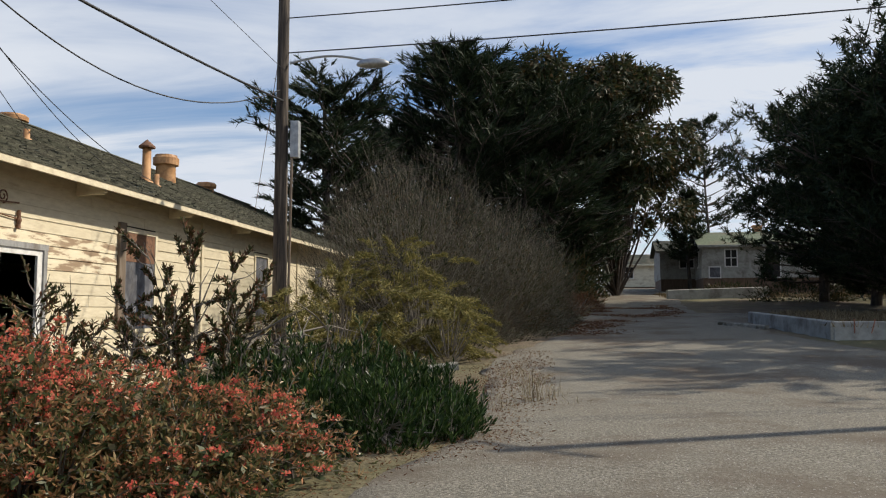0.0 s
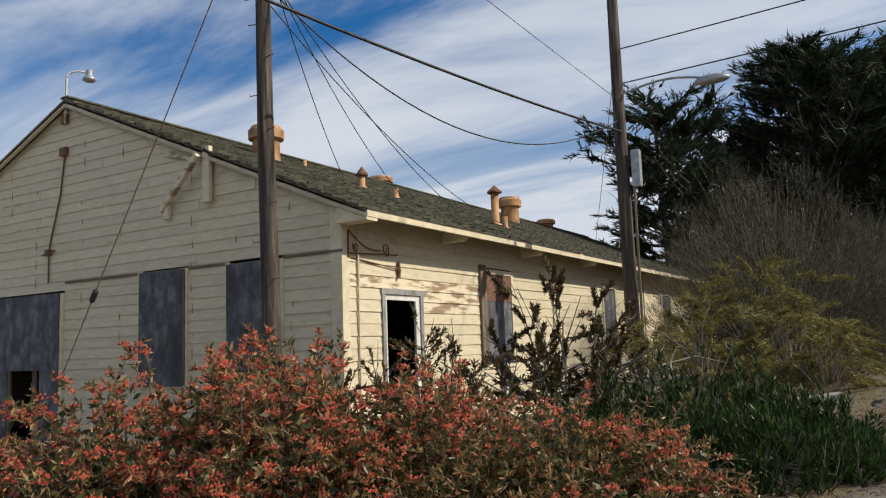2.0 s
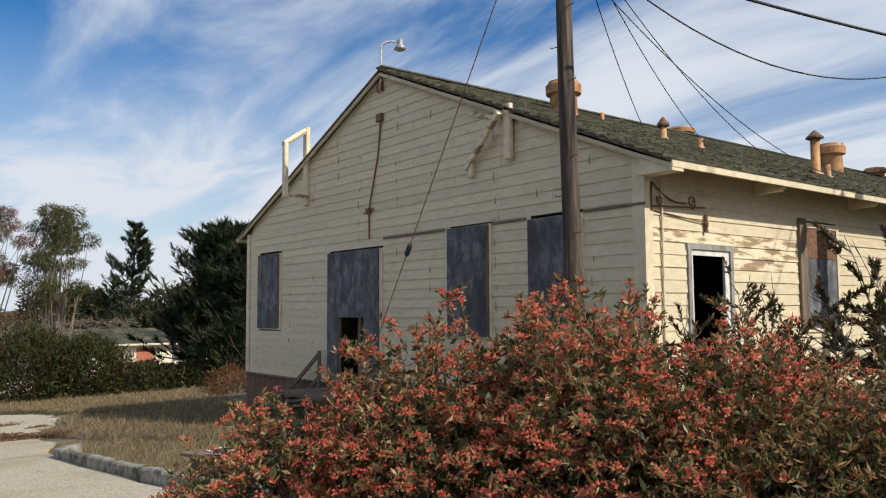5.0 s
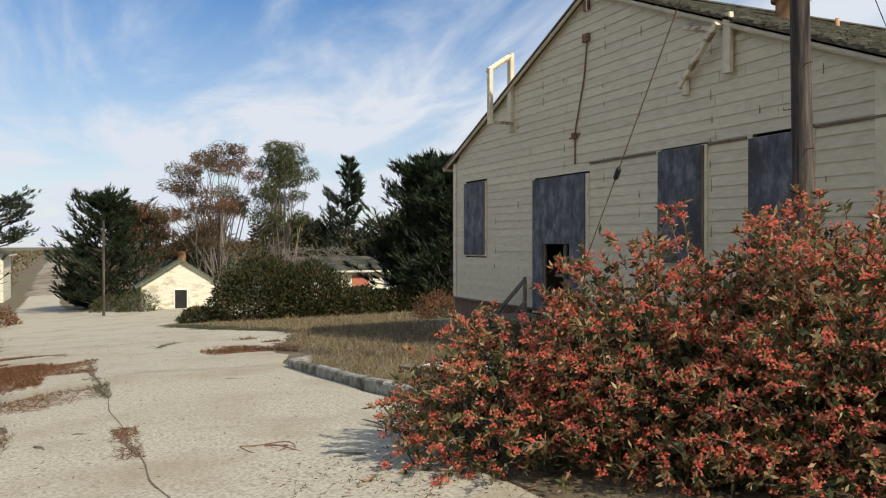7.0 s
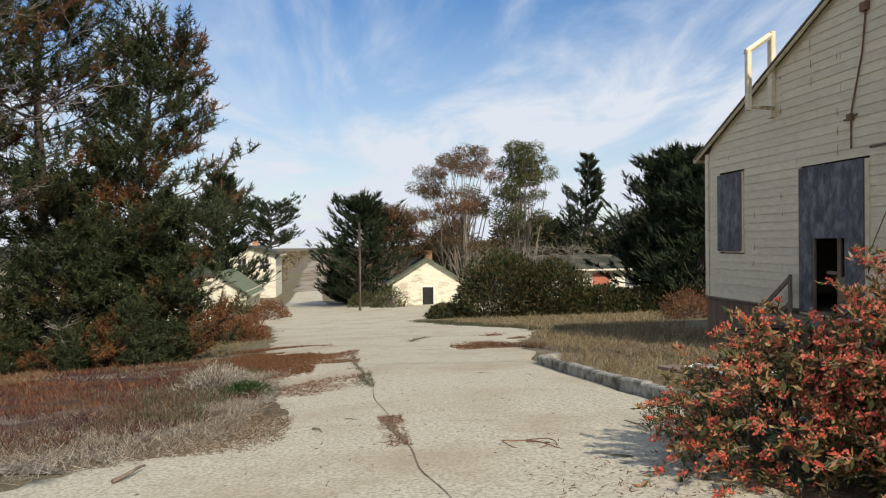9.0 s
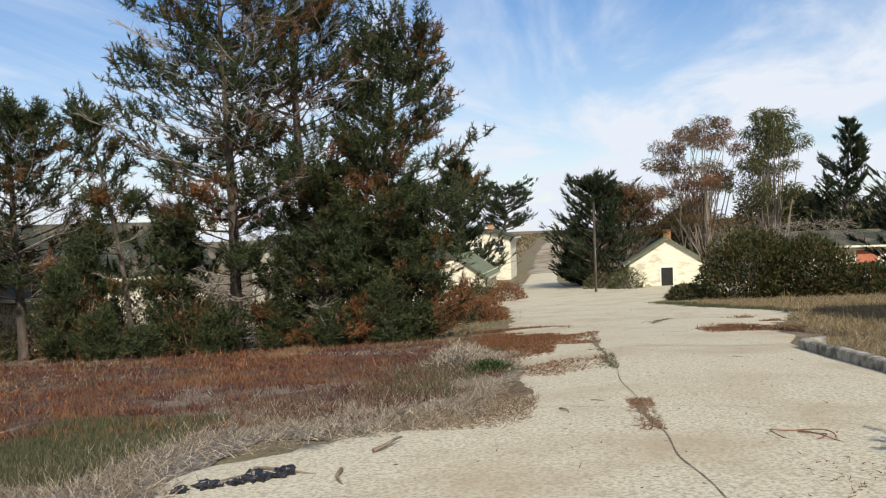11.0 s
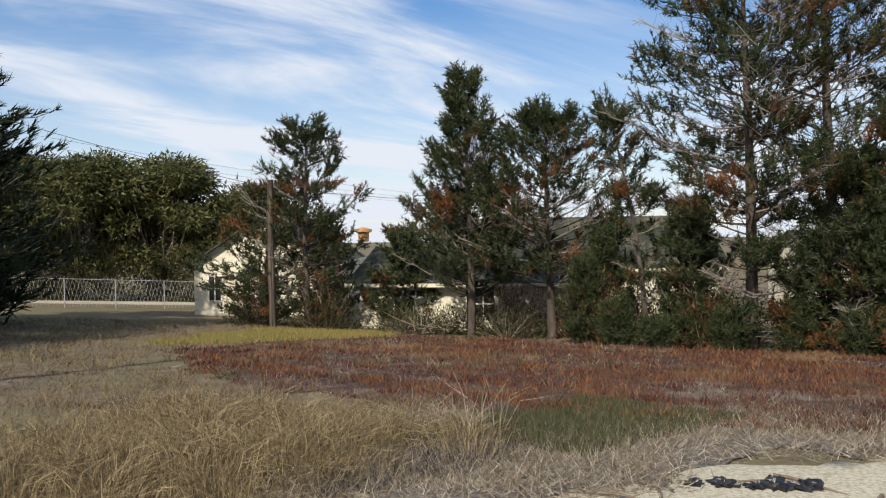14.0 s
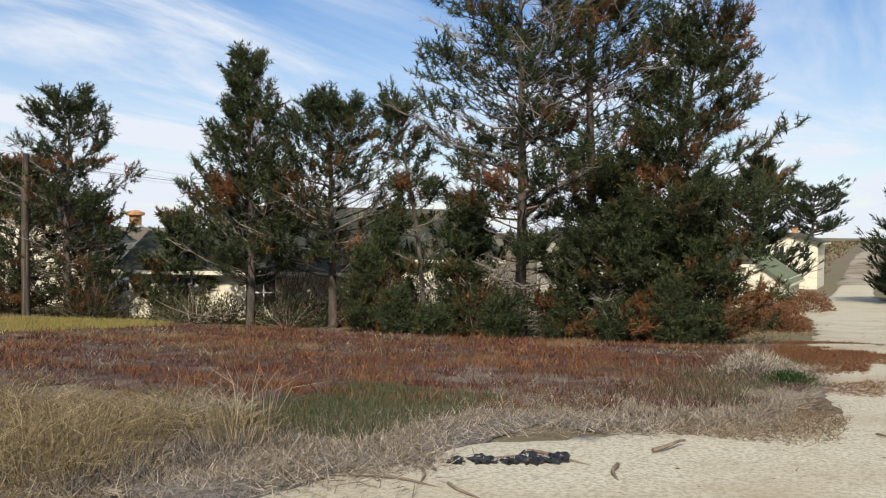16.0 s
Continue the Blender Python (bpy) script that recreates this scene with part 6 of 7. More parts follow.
shrub("thicket", "tangled brown thicket before the cream wall", [(-12.6, -33.0, 1.3, 2.0, 1.0), (-13.5, -36.5, 1.4, 2.0, 1.2), (-11.2, -38.6, 1.6, 1.6, 1.5), (-15.0, -28.6, 1.5, 2.4, 1.5), (-16.5, -25.5, 1.5, 2.4, 2.6), (-10.6, -43.0, 1.6, 1.8, 1.8)], 170, 17000, 0.17, 0.04, M_hedge, stems=300, shell=0.85)
shrub("thicket", "rusty dead scrub between the pines", [(-12.2, -25.8, 1.2, 1.6, 2.2), (-14.0, -30.8, 1.2, 1.6, 2.6), (-12.4, -22.6, 1.0, 1.2, 1.8), (-12.0, -40.0, 1.3, 1.5, 2.6)], 171, 9000, 0.15, 0.03, M_rusty, stems=260, shell=0.9)
for k, (x, y, h, rr) in enumerate(((-78, 8, 7.5, 5), (-72, 18, 8.5, 5), (-84, -2, 6.5, 5), (-66, 24, 8, 5), (-90, 14, 8, 6))):
    broadleaf("far_tree", "distant dark green tree behind the houses", x, y, h, rr, 180 + k, 22, 260, 1.9, 0.6, 0.22, leaf=M_hedge, low=0.25, group="far trees", bare=3)

# ---- shrubs beside the hall ----
def berry_bush():
    r = np.random.default_rng(61)
    mounds = [(2.45, -8.0, 1.15, 1.15, 1.30), (3.25, -7.1, 1.35, 1.3, 2.0), (4.3, -6.3, 1.4, 1.3, 2.15), (3.5, -5.6, 1.4, 1.3, 2.1), (5.1, -5.3, 1.35, 1.3, 1.7), (6.0, -4.5, 1.25, 1.2, 1.2), (6.6, -3.7, 0.9, 0.9, 0.95), (4.6, -4.4, 1.2, 1.2, 1.65)]
    e = empty("berry_bush", "large evergreen bush covered with clusters of red berries", "bush", at=(4.2, -6.2, gz(4.2, -6.2)))
    o = np.array(e.location)
    shoots, leaves, berries, core = Geo(), Geo(), Geo(), Geo()
    bip = np.array([(1, 0, -0.33), (-0.5, 0.87, -0.33), (-0.5, -0.87, -0.33), (0, 0, 1)], float)
    bf = np.array([(0, 1, 3), (1, 2, 3), (2, 0, 3), (2, 1, 0)])
    area = np.array([m[2] * m[4] for m in mounds]); area /= area.sum()
    LC, LD, LL, BC = [], [], [], []
    t = np.linspace(0, 1, 6)[:, None]
    for m, sh in zip(mounds, area):
        for k in range(int(6600 * sh)):
            d = r.normal(0, 1, 3); d[2] = abs(d[2]) - 0.1; d = unit(d)
            bump = 1 + 0.12 * math.sin(d[0] * 6 + m[0] * 3) * math.sin(d[1] * 7 + m[1]) + 0.09 * math.sin(9 * d[2] + 5 * d[0])
            base = np.array([m[0], m[1], gz(m[0], m[1]) + 0.05]) + d * [m[2], m[3], m[4]] * bump * r.uniform(0.50, 0.84)
            if base[2] < gz(base[0], base[1]) + 0.08:
                continue
            arch = r.random() < 0.13
            L = r.uniform(0.18, 0.38) if not arch else r.uniform(0.42, 0.80)
            dd = unit(d * 0.9 + unit(r.normal(0, 1, 3)) * 0.45 + [0, 0, 0.3 if arch else 0.15])
            p = base + dd * L * t + np.array([0, 0, -0.42 * L]) * t ** 2
            if k % 5 == 0 or arch:
                shoots.tube(p - o, 0.005 * (1.2 - t[:, 0]), 3, cap=False)
            n = int(10 + L * 32)
            q = r.uniform(0.05, 1, n)
            LC.append(np.stack([np.interp(q, t[:, 0], p[:, c]) for c in range(3)], 1))
            LD.append(unit(r.normal(0, 1, (n, 3))) + dd * 0.8); LL.append(r.uniform(0.05, 0.09, n))
            fruit = math.sin(base[0] * 3.1 + 1.3 * math.sin(base[1] * 2.3)) * math.sin(base[1] * 3.7 + base[2] * 4.1) + r.normal(0, 0.45)
            fruit -= 0.85 * min(1.2, max(0.0, base[0] - 4.7))
            if fruit > -0.5 or (arch and fruit > -0.9):
                for c in range(int(1 + L * 3.4)):
                    qc = r.uniform(0.3, 1)
                    pc = np.array([np.interp(qc, t[:, 0], p[:, c2]) for c2 in range(3)]) + r.normal(0, 0.012, 3) + [0, 0, 0.015]
                    BC.append(pc + r.normal(0, 1, (r.integers(9, 14), 3)) * [0.023, 0.023, 0.014])
    leaves.leaves(np.vstack(LC) - o, np.vstack(LD), np.concatenate(LL), 0.024, r=r)
    BC = np.vstack(BC) - o
    size = r.uniform(0.011, 0.0155, len(BC))
    v = (BC[:, None] + bip[None] * size[:, None, None]).reshape(-1, 3)
    f = (bf[None] + 4 * np.arange(len(BC))[:, None, None]).reshape(-1, 3)
    leaves.obj("foliage", M_cotleaf, e)
    inner = Geo()
    for m, sh in zip(mounds, area):
        n = int(10000 * sh)
        d = r.normal(0, 1, (n, 3)); d[:, 2] = np.abs(d[:, 2]) - 0.15; d = unit(d)
        c = d * r.uniform(0.45, 0.86, (n, 1)) * [m[2], m[3], m[4]] + [m[0], m[1], gz(m[0], m[1]) + 0.05]
        c = c[c[:, 2] > ground_z(c[:, 0], c[:, 1]) + 0.04]
        inner.leaves(c - o, r.normal(0, 1, c.shape), 0.11, 0.05, r=r)
    inner.obj("inner_foliage", M_olive, e, "dark green inner leaves")
    tagged(berries.add(v, f).obj("fruit", M_berry, e), "clustered red berries", kind="stuff")
    shoots.obj("shoot_wood", M_twig, e)
    # a dim heart of old wood
    for m in mounds:
        for k in range(26):
            d = r.normal(0, 1, 3); d[2] = abs(d[2]) + 0.25; d = unit(d)
            b = np.array([m[0] + d[0] * 0.2, m[1] + d[1] * 0.2, gz(m[0], m[1]) - 0.05])
            tip = np.array([m[0], m[1], gz(m[0], m[1])]) + d * [m[2], m[3], m[4]] * 0.72
            core.tube(np.stack([b, (b + tip) / 2 + r.normal(0, 0.1, 3), tip]) - o, [0.022, 0.014, 0.006], 4, cap=False)
    core.obj("old_wood", M_bark, e)


berry_bush()
def tuft_shrub(name, label, mounds, seed, tufts, leaf):
    """A shrub of upright shoots, each with its own brush of strap leaves."""
    r = np.random.default_rng(seed)
    e = empty(name, label, "shrub", at=(mounds[0][0], mounds[0][1], gz(mounds[0][0], mounds[0][1])))
    o = np.array(e.location)
    wood, leaves = Geo(), Geo()
    area = np.array([m[2] * m[3] + m[4] for m in mounds]); area = area / area.sum()
    for m, sh in zip(mounds, area):
        foot = np.array([m[0], m[1], gz(m[0], m[1])])
        for k in range(int(tufts * sh)):
            d = r.normal(0, 1, 3); d[2] = abs(d[2]) * 1.1 - 0.05; d = unit(d)
            bump = 1 + 0.28 * math.sin(d[0] * 6 + m[0] * 5) * math.sin(d[1] * 7 + m[1] * 3)
            tip = foot + d * [m[2], m[3], m[4]] * bump * r.uniform(0.62, 1.08)
            tip[2] = max(tip[2], gz(tip[0], tip[1]) + 0.08)
            up = unit(d * 0.55 + [0, 0, 1.0] + r.normal(0, 0.2, 3))
            L = r.uniform(0.12, 0.26)
            if k % 2 == 0:
                wood.tube(np.stack([foot + (tip - foot) * 0.35, tip - up * L * 1.6, tip]) - o, [0.012, 0.008, 0.004], 4, cap=False)
            n = r.integers(13, 22)
            c = tip - up * r.uniform(0, 1, (n, 1)) * L
            leaves.leaves(c - o, up * 1.0 + unit(r.normal(0, 1, (n, 3))) * 0.62, r.uniform(0.09, 0.14), 0.023, r=r)
    leaves.obj("foliage", leaf, e)
    wood.obj("woody_frame", M_twig, e)


tuft_shrub("shrub", "glossy dark green shrub with upright strap leaves", [(7.35, -1.9, 0.9, 0.8, 0.85), (6.5, -2.0, 0.8, 0.8, 0.95), (6.3, -1.2, 0.9, 0.9, 1.3), (5.5, -2.3, 0.8, 0.8, 0.95), (8.1, -1.4, 0.6, 0.7, 0.5), (7.5, -0.9, 0.9, 0.9, 1.0), (6.9, -0.3, 0.9, 0.9, 1.2), (5.4, -1.4, 0.8, 0.8, 1.15), (7.9, -0.4, 0.7, 0.8, 0.75)], 62, 2300, M_strap)


def open_shrub(name, label, stems, seed, leaf, per=34, length=0.11, width=0.026):
    """A loose shrub: crooked bare stems that fork and end in leafy tufts. stems: foot and head."""
    r = np.random.default_rng(seed)
    foot = stems[0][0]
    e = empty(name, label, "shrub", at=(foot[0], foot[1], gz(*foot)))
    o = np.array(e.location)
    wood, leaves = Geo(), Geo()
    for (fx, fy), (hx, hy, hz) in stems:
        a, b = np.array((fx, fy, gz(fx, fy) - 0.05)), np.array((hx, hy, hz))
        t = np.linspace(0, 1, 8)[:, None]
        p = a * (1 - t) + b * t + r.normal(0, 0.05, (8, 3)) * t
        wood.tube(p - o, 0.022 * (1.15 - t[:, 0]), 5, cap=False)
        for k in range(24):
            i = r.uniform(0.35, 1)
            s = np.array([np.interp(i, t[:, 0], p[:, c]) for c in range(3)])
            d = unit(unit(b - a) * 0.6 + r.normal(0, 0.6, 3) + [0, 0, 0.3]) * r.uniform(0.2, 0.55)
            q = np.stack([s, s + d * 0.5 + r.normal(0, 0.03, 3), s + d])
            wood.tube(q - o, [0.009, 0.006, 0.003], 4, cap=False)
            if r.random() < 0.72:
                n = int(per * r.uniform(0.6, 1.3))
                back = r.uniform(-0.05, 0.22, (n, 1))
                leaves.leaves(s + d - unit(d) * back - o, unit(d) * 0.9 + r.normal(0, 0.5, (n, 3)) + [0, 0, 0.25], length, width, r=r)
    leaves.obj("foliage", leaf, e)
    wood.obj("woody_frame", M_twig, e)


open_shrub("shrub", "open leggy shrub with bronze-green leaf tufts", [((4.9, -1.2), (4.0, -1.2, 2.9)), ((4.9, -1.2), (4.5, -0.9, 3.0)), ((5.0, -1.1), (5.1, -0.7, 2.6)), ((5.0, -1.1), (5.5, -0.5, 2.5)), ((4.8, -1.3), (3.7, -1.5, 2.3)), ((5.1, -1.2), (5.4, -1.3, 2.0)), ((4.9, -1.3), (4.6, -1.8, 1.9)), ((5.0, -1.2), (4.3, -1.4, 2.75))], 63, M_bronze, per=95, length=0.085, width=0.025)
open_shrub("shrub", "slender shoots of a leafy shrub against the wall", [((3.4, -2.3), (3.0, -2.0, 2.2)), ((3.4, -2.3), (3.4, -1.9, 1.9)), ((3.6, -2.2), (3.8, -2.0, 1.8)), ((3.0, -2.6), (2.5, -2.4, 1.9)), ((4.0, -2.1), (4.3, -2.0, 1.7)), ((2.6, -2.9), (2.0, -2.8, 1.9))], 64, M_bronze, per=44, length=0.085, width=0.024)
brushwood("bare_shrub", "leafless twiggy shrub against the side wall", 4.6, 0.6, 1.6, 1.0, 2.6, 130, 65, M_twig)
# the grey thicket and the feathery one before it
M_twigleaf = leafy("grey_fine_twigs", [(0.0, (0.06, 0.05, 0.035)), (0.6, (0.13, 0.115, 0.085)), (1.0, (0.22, 0.20, 0.155))], 0.9, 0.1)
shrub("bare_thicket", "tall grey thicket of fine leafless twigs", [(5.2, 13.8, 3.3, 3.6, 6.0), (7.6, 17.5, 2.6, 4.0, 4.6), (8.9, 21.5, 1.9, 4.0, 3.4), (3.2, 15.5, 2.4, 3.0, 5.0)], 66, 60000, 0.42, 0.012, M_twigleaf, up=0.9, stems=700, shell=0.7, ragged=0.10)
shrub("thicket_leaves", "dull olive leaves growing through the grey thicket", [(5.4, 13.4, 3.0, 3.4, 5.2), (7.8, 17.5, 2.4, 4.0, 4.0), (8.9, 21.5, 1.8, 4.0, 3.0)], 67, 24000, 0.12, 0.035, M_hedge, up=0.3, stems=0, shell=0.6)
def plumes(name, label, mounds, seed, count, leaf, per=230, size=0.42):
    """A soft shrub of drooping plumes that stand clear of one another."""
    r = np.random.default_rng(seed)
    e = empty(name, label, "shrub", at=(mounds[0][0], mounds[0][1], gz(mounds[0][0], mounds[0][1])))
    o = np.array(e.location)
    wood, leaves = Geo(), Geo()
    area = np.array([m[2] * m[3] + m[4] * m[2] for m in mounds]); area = area / area.sum()
    for m, sh in zip(mounds, area):
        foot = np.array([m[0], m[1], gz(m[0], m[1])])
        for k in range(int(count * sh)):
            d = r.normal(0, 1, 3); d[2] = abs(d[2]) * 1.1 - 0.1; d = unit(d)
            c = foot + d * [m[2], m[3], m[4]] * r.uniform(0.6, 1.05)
            c[2] = max(c[2], gz(c[0], c[1]) + 0.2)
            out = unit(np.array([d[0], d[1], -0.35 + 0.5 * d[2]]) + r.normal(0, 0.2, 3))
            z = size * r.uniform(0.6, 1.4)
            wood.tube(np.stack([foot + (c - foot) * 0.3, foot + (c - foot) * 0.7 + [0, 0, 0.15], c, c + out * z]) - o, [0.016, 0.01, 0.006, 0.002], 4, cap=False)
            n = int(per * r.uniform(0.6, 1.4))
            q = r.uniform(-0.7, 1, n)
            w = 0.30 * z * (1.05 - q) * r.uniform(0.3, 1, n)
            p = c + out * (q * z)[:, None] + unit(r.normal(0, 1, (n, 3))) * w[:, None] * [1, 1, 0.7] - np.array([0, 0, 0.25 * z]) * (np.maximum(q, 0) ** 2)[:, None]
            leaves.leaves(p - o, out * 0.8 + r.normal(0, 0.45, (n, 3)) - [0, 0, 0.3], 0.12, 0.028, blade=True, r=r)
    leaves.obj("foliage", leaf, e)
    wood.obj("woody_frame", M_twig, e)


plumes("feathery_shrub", "olive green feathery shrub leaning over the road edge", [(6.2, 9.0, 1.9, 1.9, 3.0), (7.1, 7.6, 1.1, 1.4, 1.9), (4.6, 7.0, 1.5, 1.4, 2.9), (5.4, 10.5, 1.8, 1.6, 3.6), (3.9, 5.2, 1.1, 1.2, 2.2)], 68, 300, M_acacia)
tagged(Geo().bar((6.7, 6.4, gz(6.7, 6.4) + 0.06), (7.4, 6.7, gz(7.4, 6.7) + 0.08), 0.3, 0.2).obj("concrete_block", M_stone), "pale concrete block lying at the road edge", "block")
shrub("brush_heap", "heap of dry brushwood and leaves at the road edge", [(9.6, 25.5, 1.6, 2.2, 0.9), (11.0, 29, 1.5, 2.5, 0.9), (8.8, 20.5, 1.0, 2.5, 0.6)], 69, 5000, 0.2, 0.03, M_rusty, stems=150)

# ---- ground cover ----
EYE_AT = np.array((8.3, -11.5))


def scatter(poly, n, r, bias=1.0):
    p = np.asarray(poly, float)
    out = []
    got = 0
    while got < n:
        q = r.uniform(p.min(0), p.max(0), (n * 2, 2))
        d = np.hypot(*(q - EYE_AT).T)
        q = q[(poly_dist(q[:, 0], q[:, 1], p) + 0.6 * wobble(q[:, 0], q[:, 1], 0.8) + r.normal(0, 0.3, len(q)) < 0) & (r.random(len(q)) < np.minimum(1, (7.0 / d) ** bias))]
        out.append(q); got += len(q)
    return np.vstack(out)[:n]


def cover(name, label, poly, n, length, width, mat, seed, upright=1.0, bias=1.0, patch=0.0, lift=0.0, category="grass"):
    r = np.random.default_rng(seed)
    q = scatter(poly, n, r, bias)
    if patch:
        keep = wobble(q[:, 0], q[:, 1], 0.45) + 0.5 * wobble(q[:, 1] + 3, q[:, 0], 1.1) > patch - 1
        q = q[keep]
    k = len(q)
    d = r.normal(0, 1, (k, 3)); d[:, 2] = np.abs(d[:, 2]) * 0.4 + upright * 1.6
    far = np.clip(np.hypot(*(q - EYE_AT).T) / 12, 1, 3)
    c = np.column_stack([q, ground_z(q[:, 0], q[:, 1]) + lift - 0.01])
    ob = Geo().leaves(c, d, length, width * far * 1.1, blade=True, r=r).obj(name, mat)
    return tagged(ob, label, category, kind="stuff")


def mat_sheet(name, label, poly, mat, lift, category):
    p = np.asarray(poly, float)
    v, f = paved(poly, 0.35, lift, 0.45)
    v[:, 2] += 0.35 * lift * wobble(v[:, 0], v[:, 1], 2.4)
    return tagged(Geo().add(v, f).obj(name, mat, smooth=True), label, category, kind="structure")


def tufts(name, label, poly, n, mat, seed, leaves=9, length=0.09, width=0.018, spread=0.06, upright=0.8, bias=1.0, lift=0.05, pick=None, category="grass"):
    """Low plants, each a knot of leaves of its own height, on a ground that swells and dips."""
    r = np.random.default_rng(seed)
    q = scatter(poly, n, r, bias)
    if pick:
        q = q[pick(q, r)]
    k = len(q)
    far = np.clip(np.hypot(*(q - EYE_AT).T) / 12, 1, 2.6)
    tall_ = np.exp(r.normal(0, 0.35, k)) * (1 + 0.35 * wobble(q[:, 0], q[:, 1], 1.7))
    foot = np.repeat(q, leaves, 0) + r.normal(0, 1, (k * leaves, 2)) * np.repeat(spread * far, leaves)[:, None]
    z = ground_z(foot[:, 0], foot[:, 1]) + lift + 0.4 * lift * wobble(foot[:, 0], foot[:, 1], 2.4) - 0.02
    d = r.normal(0, 1, (k * leaves, 3)) * [0.8, 0.8, 0.3]; d[:, 2] = np.abs(d[:, 2]) + upright
    ob = Geo().leaves(np.column_stack([foot, z]), d, np.repeat(length * np.maximum(0.35, tall_), leaves), np.repeat(width * far, leaves), blade=True, r=r).obj(name, mat)
    return tagged(ob, label, category, kind="stuff")


def arching(name, label, poly, clumps, per, length, width, mat, seed, spread=0.16, fan=0.75, bias=0.5):
    """Clumps of long dry stalks that bend over at their tips."""
    r = np.random.default_rng(seed)
    q = np.repeat(scatter(poly, clumps, r, bias), per, 0)
    size = np.repeat(r.uniform(0.55, 1.25, clumps), per)
    n = len(q)
    off = r.normal(0, 1, (n, 2)) * spread
    foot = np.column_stack([q + off, ground_z(q[:, 0] + off[:, 0], q[:, 1] + off[:, 1]) - 0.02])
    out = np.column_stack([off / spread * 0.6 + r.normal(0, 0.7, (n, 2)), np.zeros(n)]) * fan
    L = (length * size * r.uniform(0.5, 1.15, n))[:, None]
    mid = foot + unit(out * 0.5 + [0, 0, 1.0]) * L * 0.55
    tip = mid + unit(out * r.uniform(0.6, 2.2, (n, 1)) + [0, 0, 0.35]) * L * 0.5
    s = unit(np.cross(tip - foot, r.normal(size=(n, 3)))) * width / 2
    v = np.stack([foot - s, foot + s, mid + s * 0.8, mid - s * 0.8, tip], 1).reshape(-1, 3)
    b = 5 * np.arange(n)[:, None]
    g = Geo().add(v, b + [0, 1, 2, 3])
    g.f.append(b + [3, 2, 4]); g.m.append(np.zeros(n))
    return tagged(g.obj(name, mat), label, "grass", kind="stuff")


def mix_a(q):
    return wobble(q[:, 0], q[:, 1], 0.5) + 0.7 * wobble(q[:, 1] + 3, q[:, 0], 1.2)


def mix_b(q):
    return wobble(q[:, 1] * 0.7 + 9, q[:, 0] + 4, 0.6) + 0.7 * wobble(q[:, 0] + 7, q[:, 1], 1.5)


ICE = [(0.6, -16.7), (-0.8, -14.9), (-3, -13.9), (-8, -14.2), (-12.6, -15.2), (-13.2, -19), (-11.8, -21.2), (-11, -24.5), (-10.8, -29), (-9.4, -31.5), (-5, -31.5), (-1.2, -30.0), (0.8, -26.5), (1.7, -22.5), (1.2, -18.8)]
# dull red bed, its colour darkened to give the shaded gaps between plants
M_icemat = surface("iceplant_gap_shade", [(0.3, (0.030, 0.015, 0.012)), (0.5, (0.06, 0.032, 0.022)), (0.7, (0.11, 0.075, 0.05))], 3.5, 0.85, bump=1.0, bump_scale=26, stain=(0.16, 0.13, 0.10), stain_scale=0.5, stain_at=(0.52, 0.62), dist=0.06)
M_deadmat = surface("dead_plant_litter", [(0.32, (0.05, 0.042, 0.036)), (0.5, (0.14, 0.122, 0.105)), (0.66, (0.30, 0.27, 0.24))], 14, 0.95, bump=1.0, bump_scale=40, stretch=(1, 1, 1), dist=0.05)
mat_sheet("iceplant_bed", "low dull red iceplant mat darkened as shade between the plants", ICE, M_icemat, 0.07, "ground cover")
M_rustice = leafy("rust_iceplant", [(0.0, (0.09, 0.035, 0.016)), (0.5, (0.19, 0.075, 0.032)), (1.0, (0.27, 0.14, 0.06))], 0.6, 0.15)
M_maroon = leafy("maroon_iceplant", [(0.0, (0.030, 0.012, 0.012)), (0.5, (0.075, 0.026, 0.024)), (1.0, (0.13, 0.060, 0.048))], 0.55, 0.12)
tufts("iceplant", "dull red iceplant covering the field", ICE, 13000, M_icered, 81, 9, 0.10, 0.022, 0.06, bias=1.1, pick=lambda q, r: mix_a(q) + r.normal(0, 0.35, len(q)) > -0.25, category="iceplant")
tufts("iceplant", "dark maroon iceplant in hollows of the field", ICE, 9000, M_maroon, 103, 9, 0.085, 0.020, 0.06, bias=1.4, pick=lambda q, r: mix_a(q) + r.normal(0, 0.35, len(q)) < 0.1, category="iceplant")
tufts("iceplant", "rust-brown iceplant in patches", ICE, 9000, M_rustice, 133, 8, 0.10, 0.022, 0.07, bias=0.8, pick=lambda q, r: mix_b(q) + r.normal(0, 0.3, len(q)) > 0.25, category="iceplant")
tufts("dead_stems", "grey dead stems in patches of the iceplant", ICE, 7000, M_greydead, 134, 8, 0.12, 0.011, 0.09, 0.35, 1.3, pick=lambda q, r: mix_b(q) + r.normal(0, 0.3, len(q)) < -0.55, category="litter")
tufts("iceplant_green", "dull green iceplant patches in the red field", ICE, 7000, M_icegreen, 105, 8, 0.09, 0.02, 0.06, bias=1.5, pick=lambda q, r: mix_a(q) - mix_b(q) + r.normal(0, 0.3, len(q)) > 1.0, category="iceplant")
cover("iceplant_green", "green iceplant at the field edge", [(2.2, -16.6), (0.2, -15.9), (-0.8, -16.6), (-0.5, -17.8), (1.4, -18.2), (2.4, -17.6)], 20000, 0.10, 0.018, M_icegreen, 82, 0.9, 0.5, lift=0.06, category="iceplant")
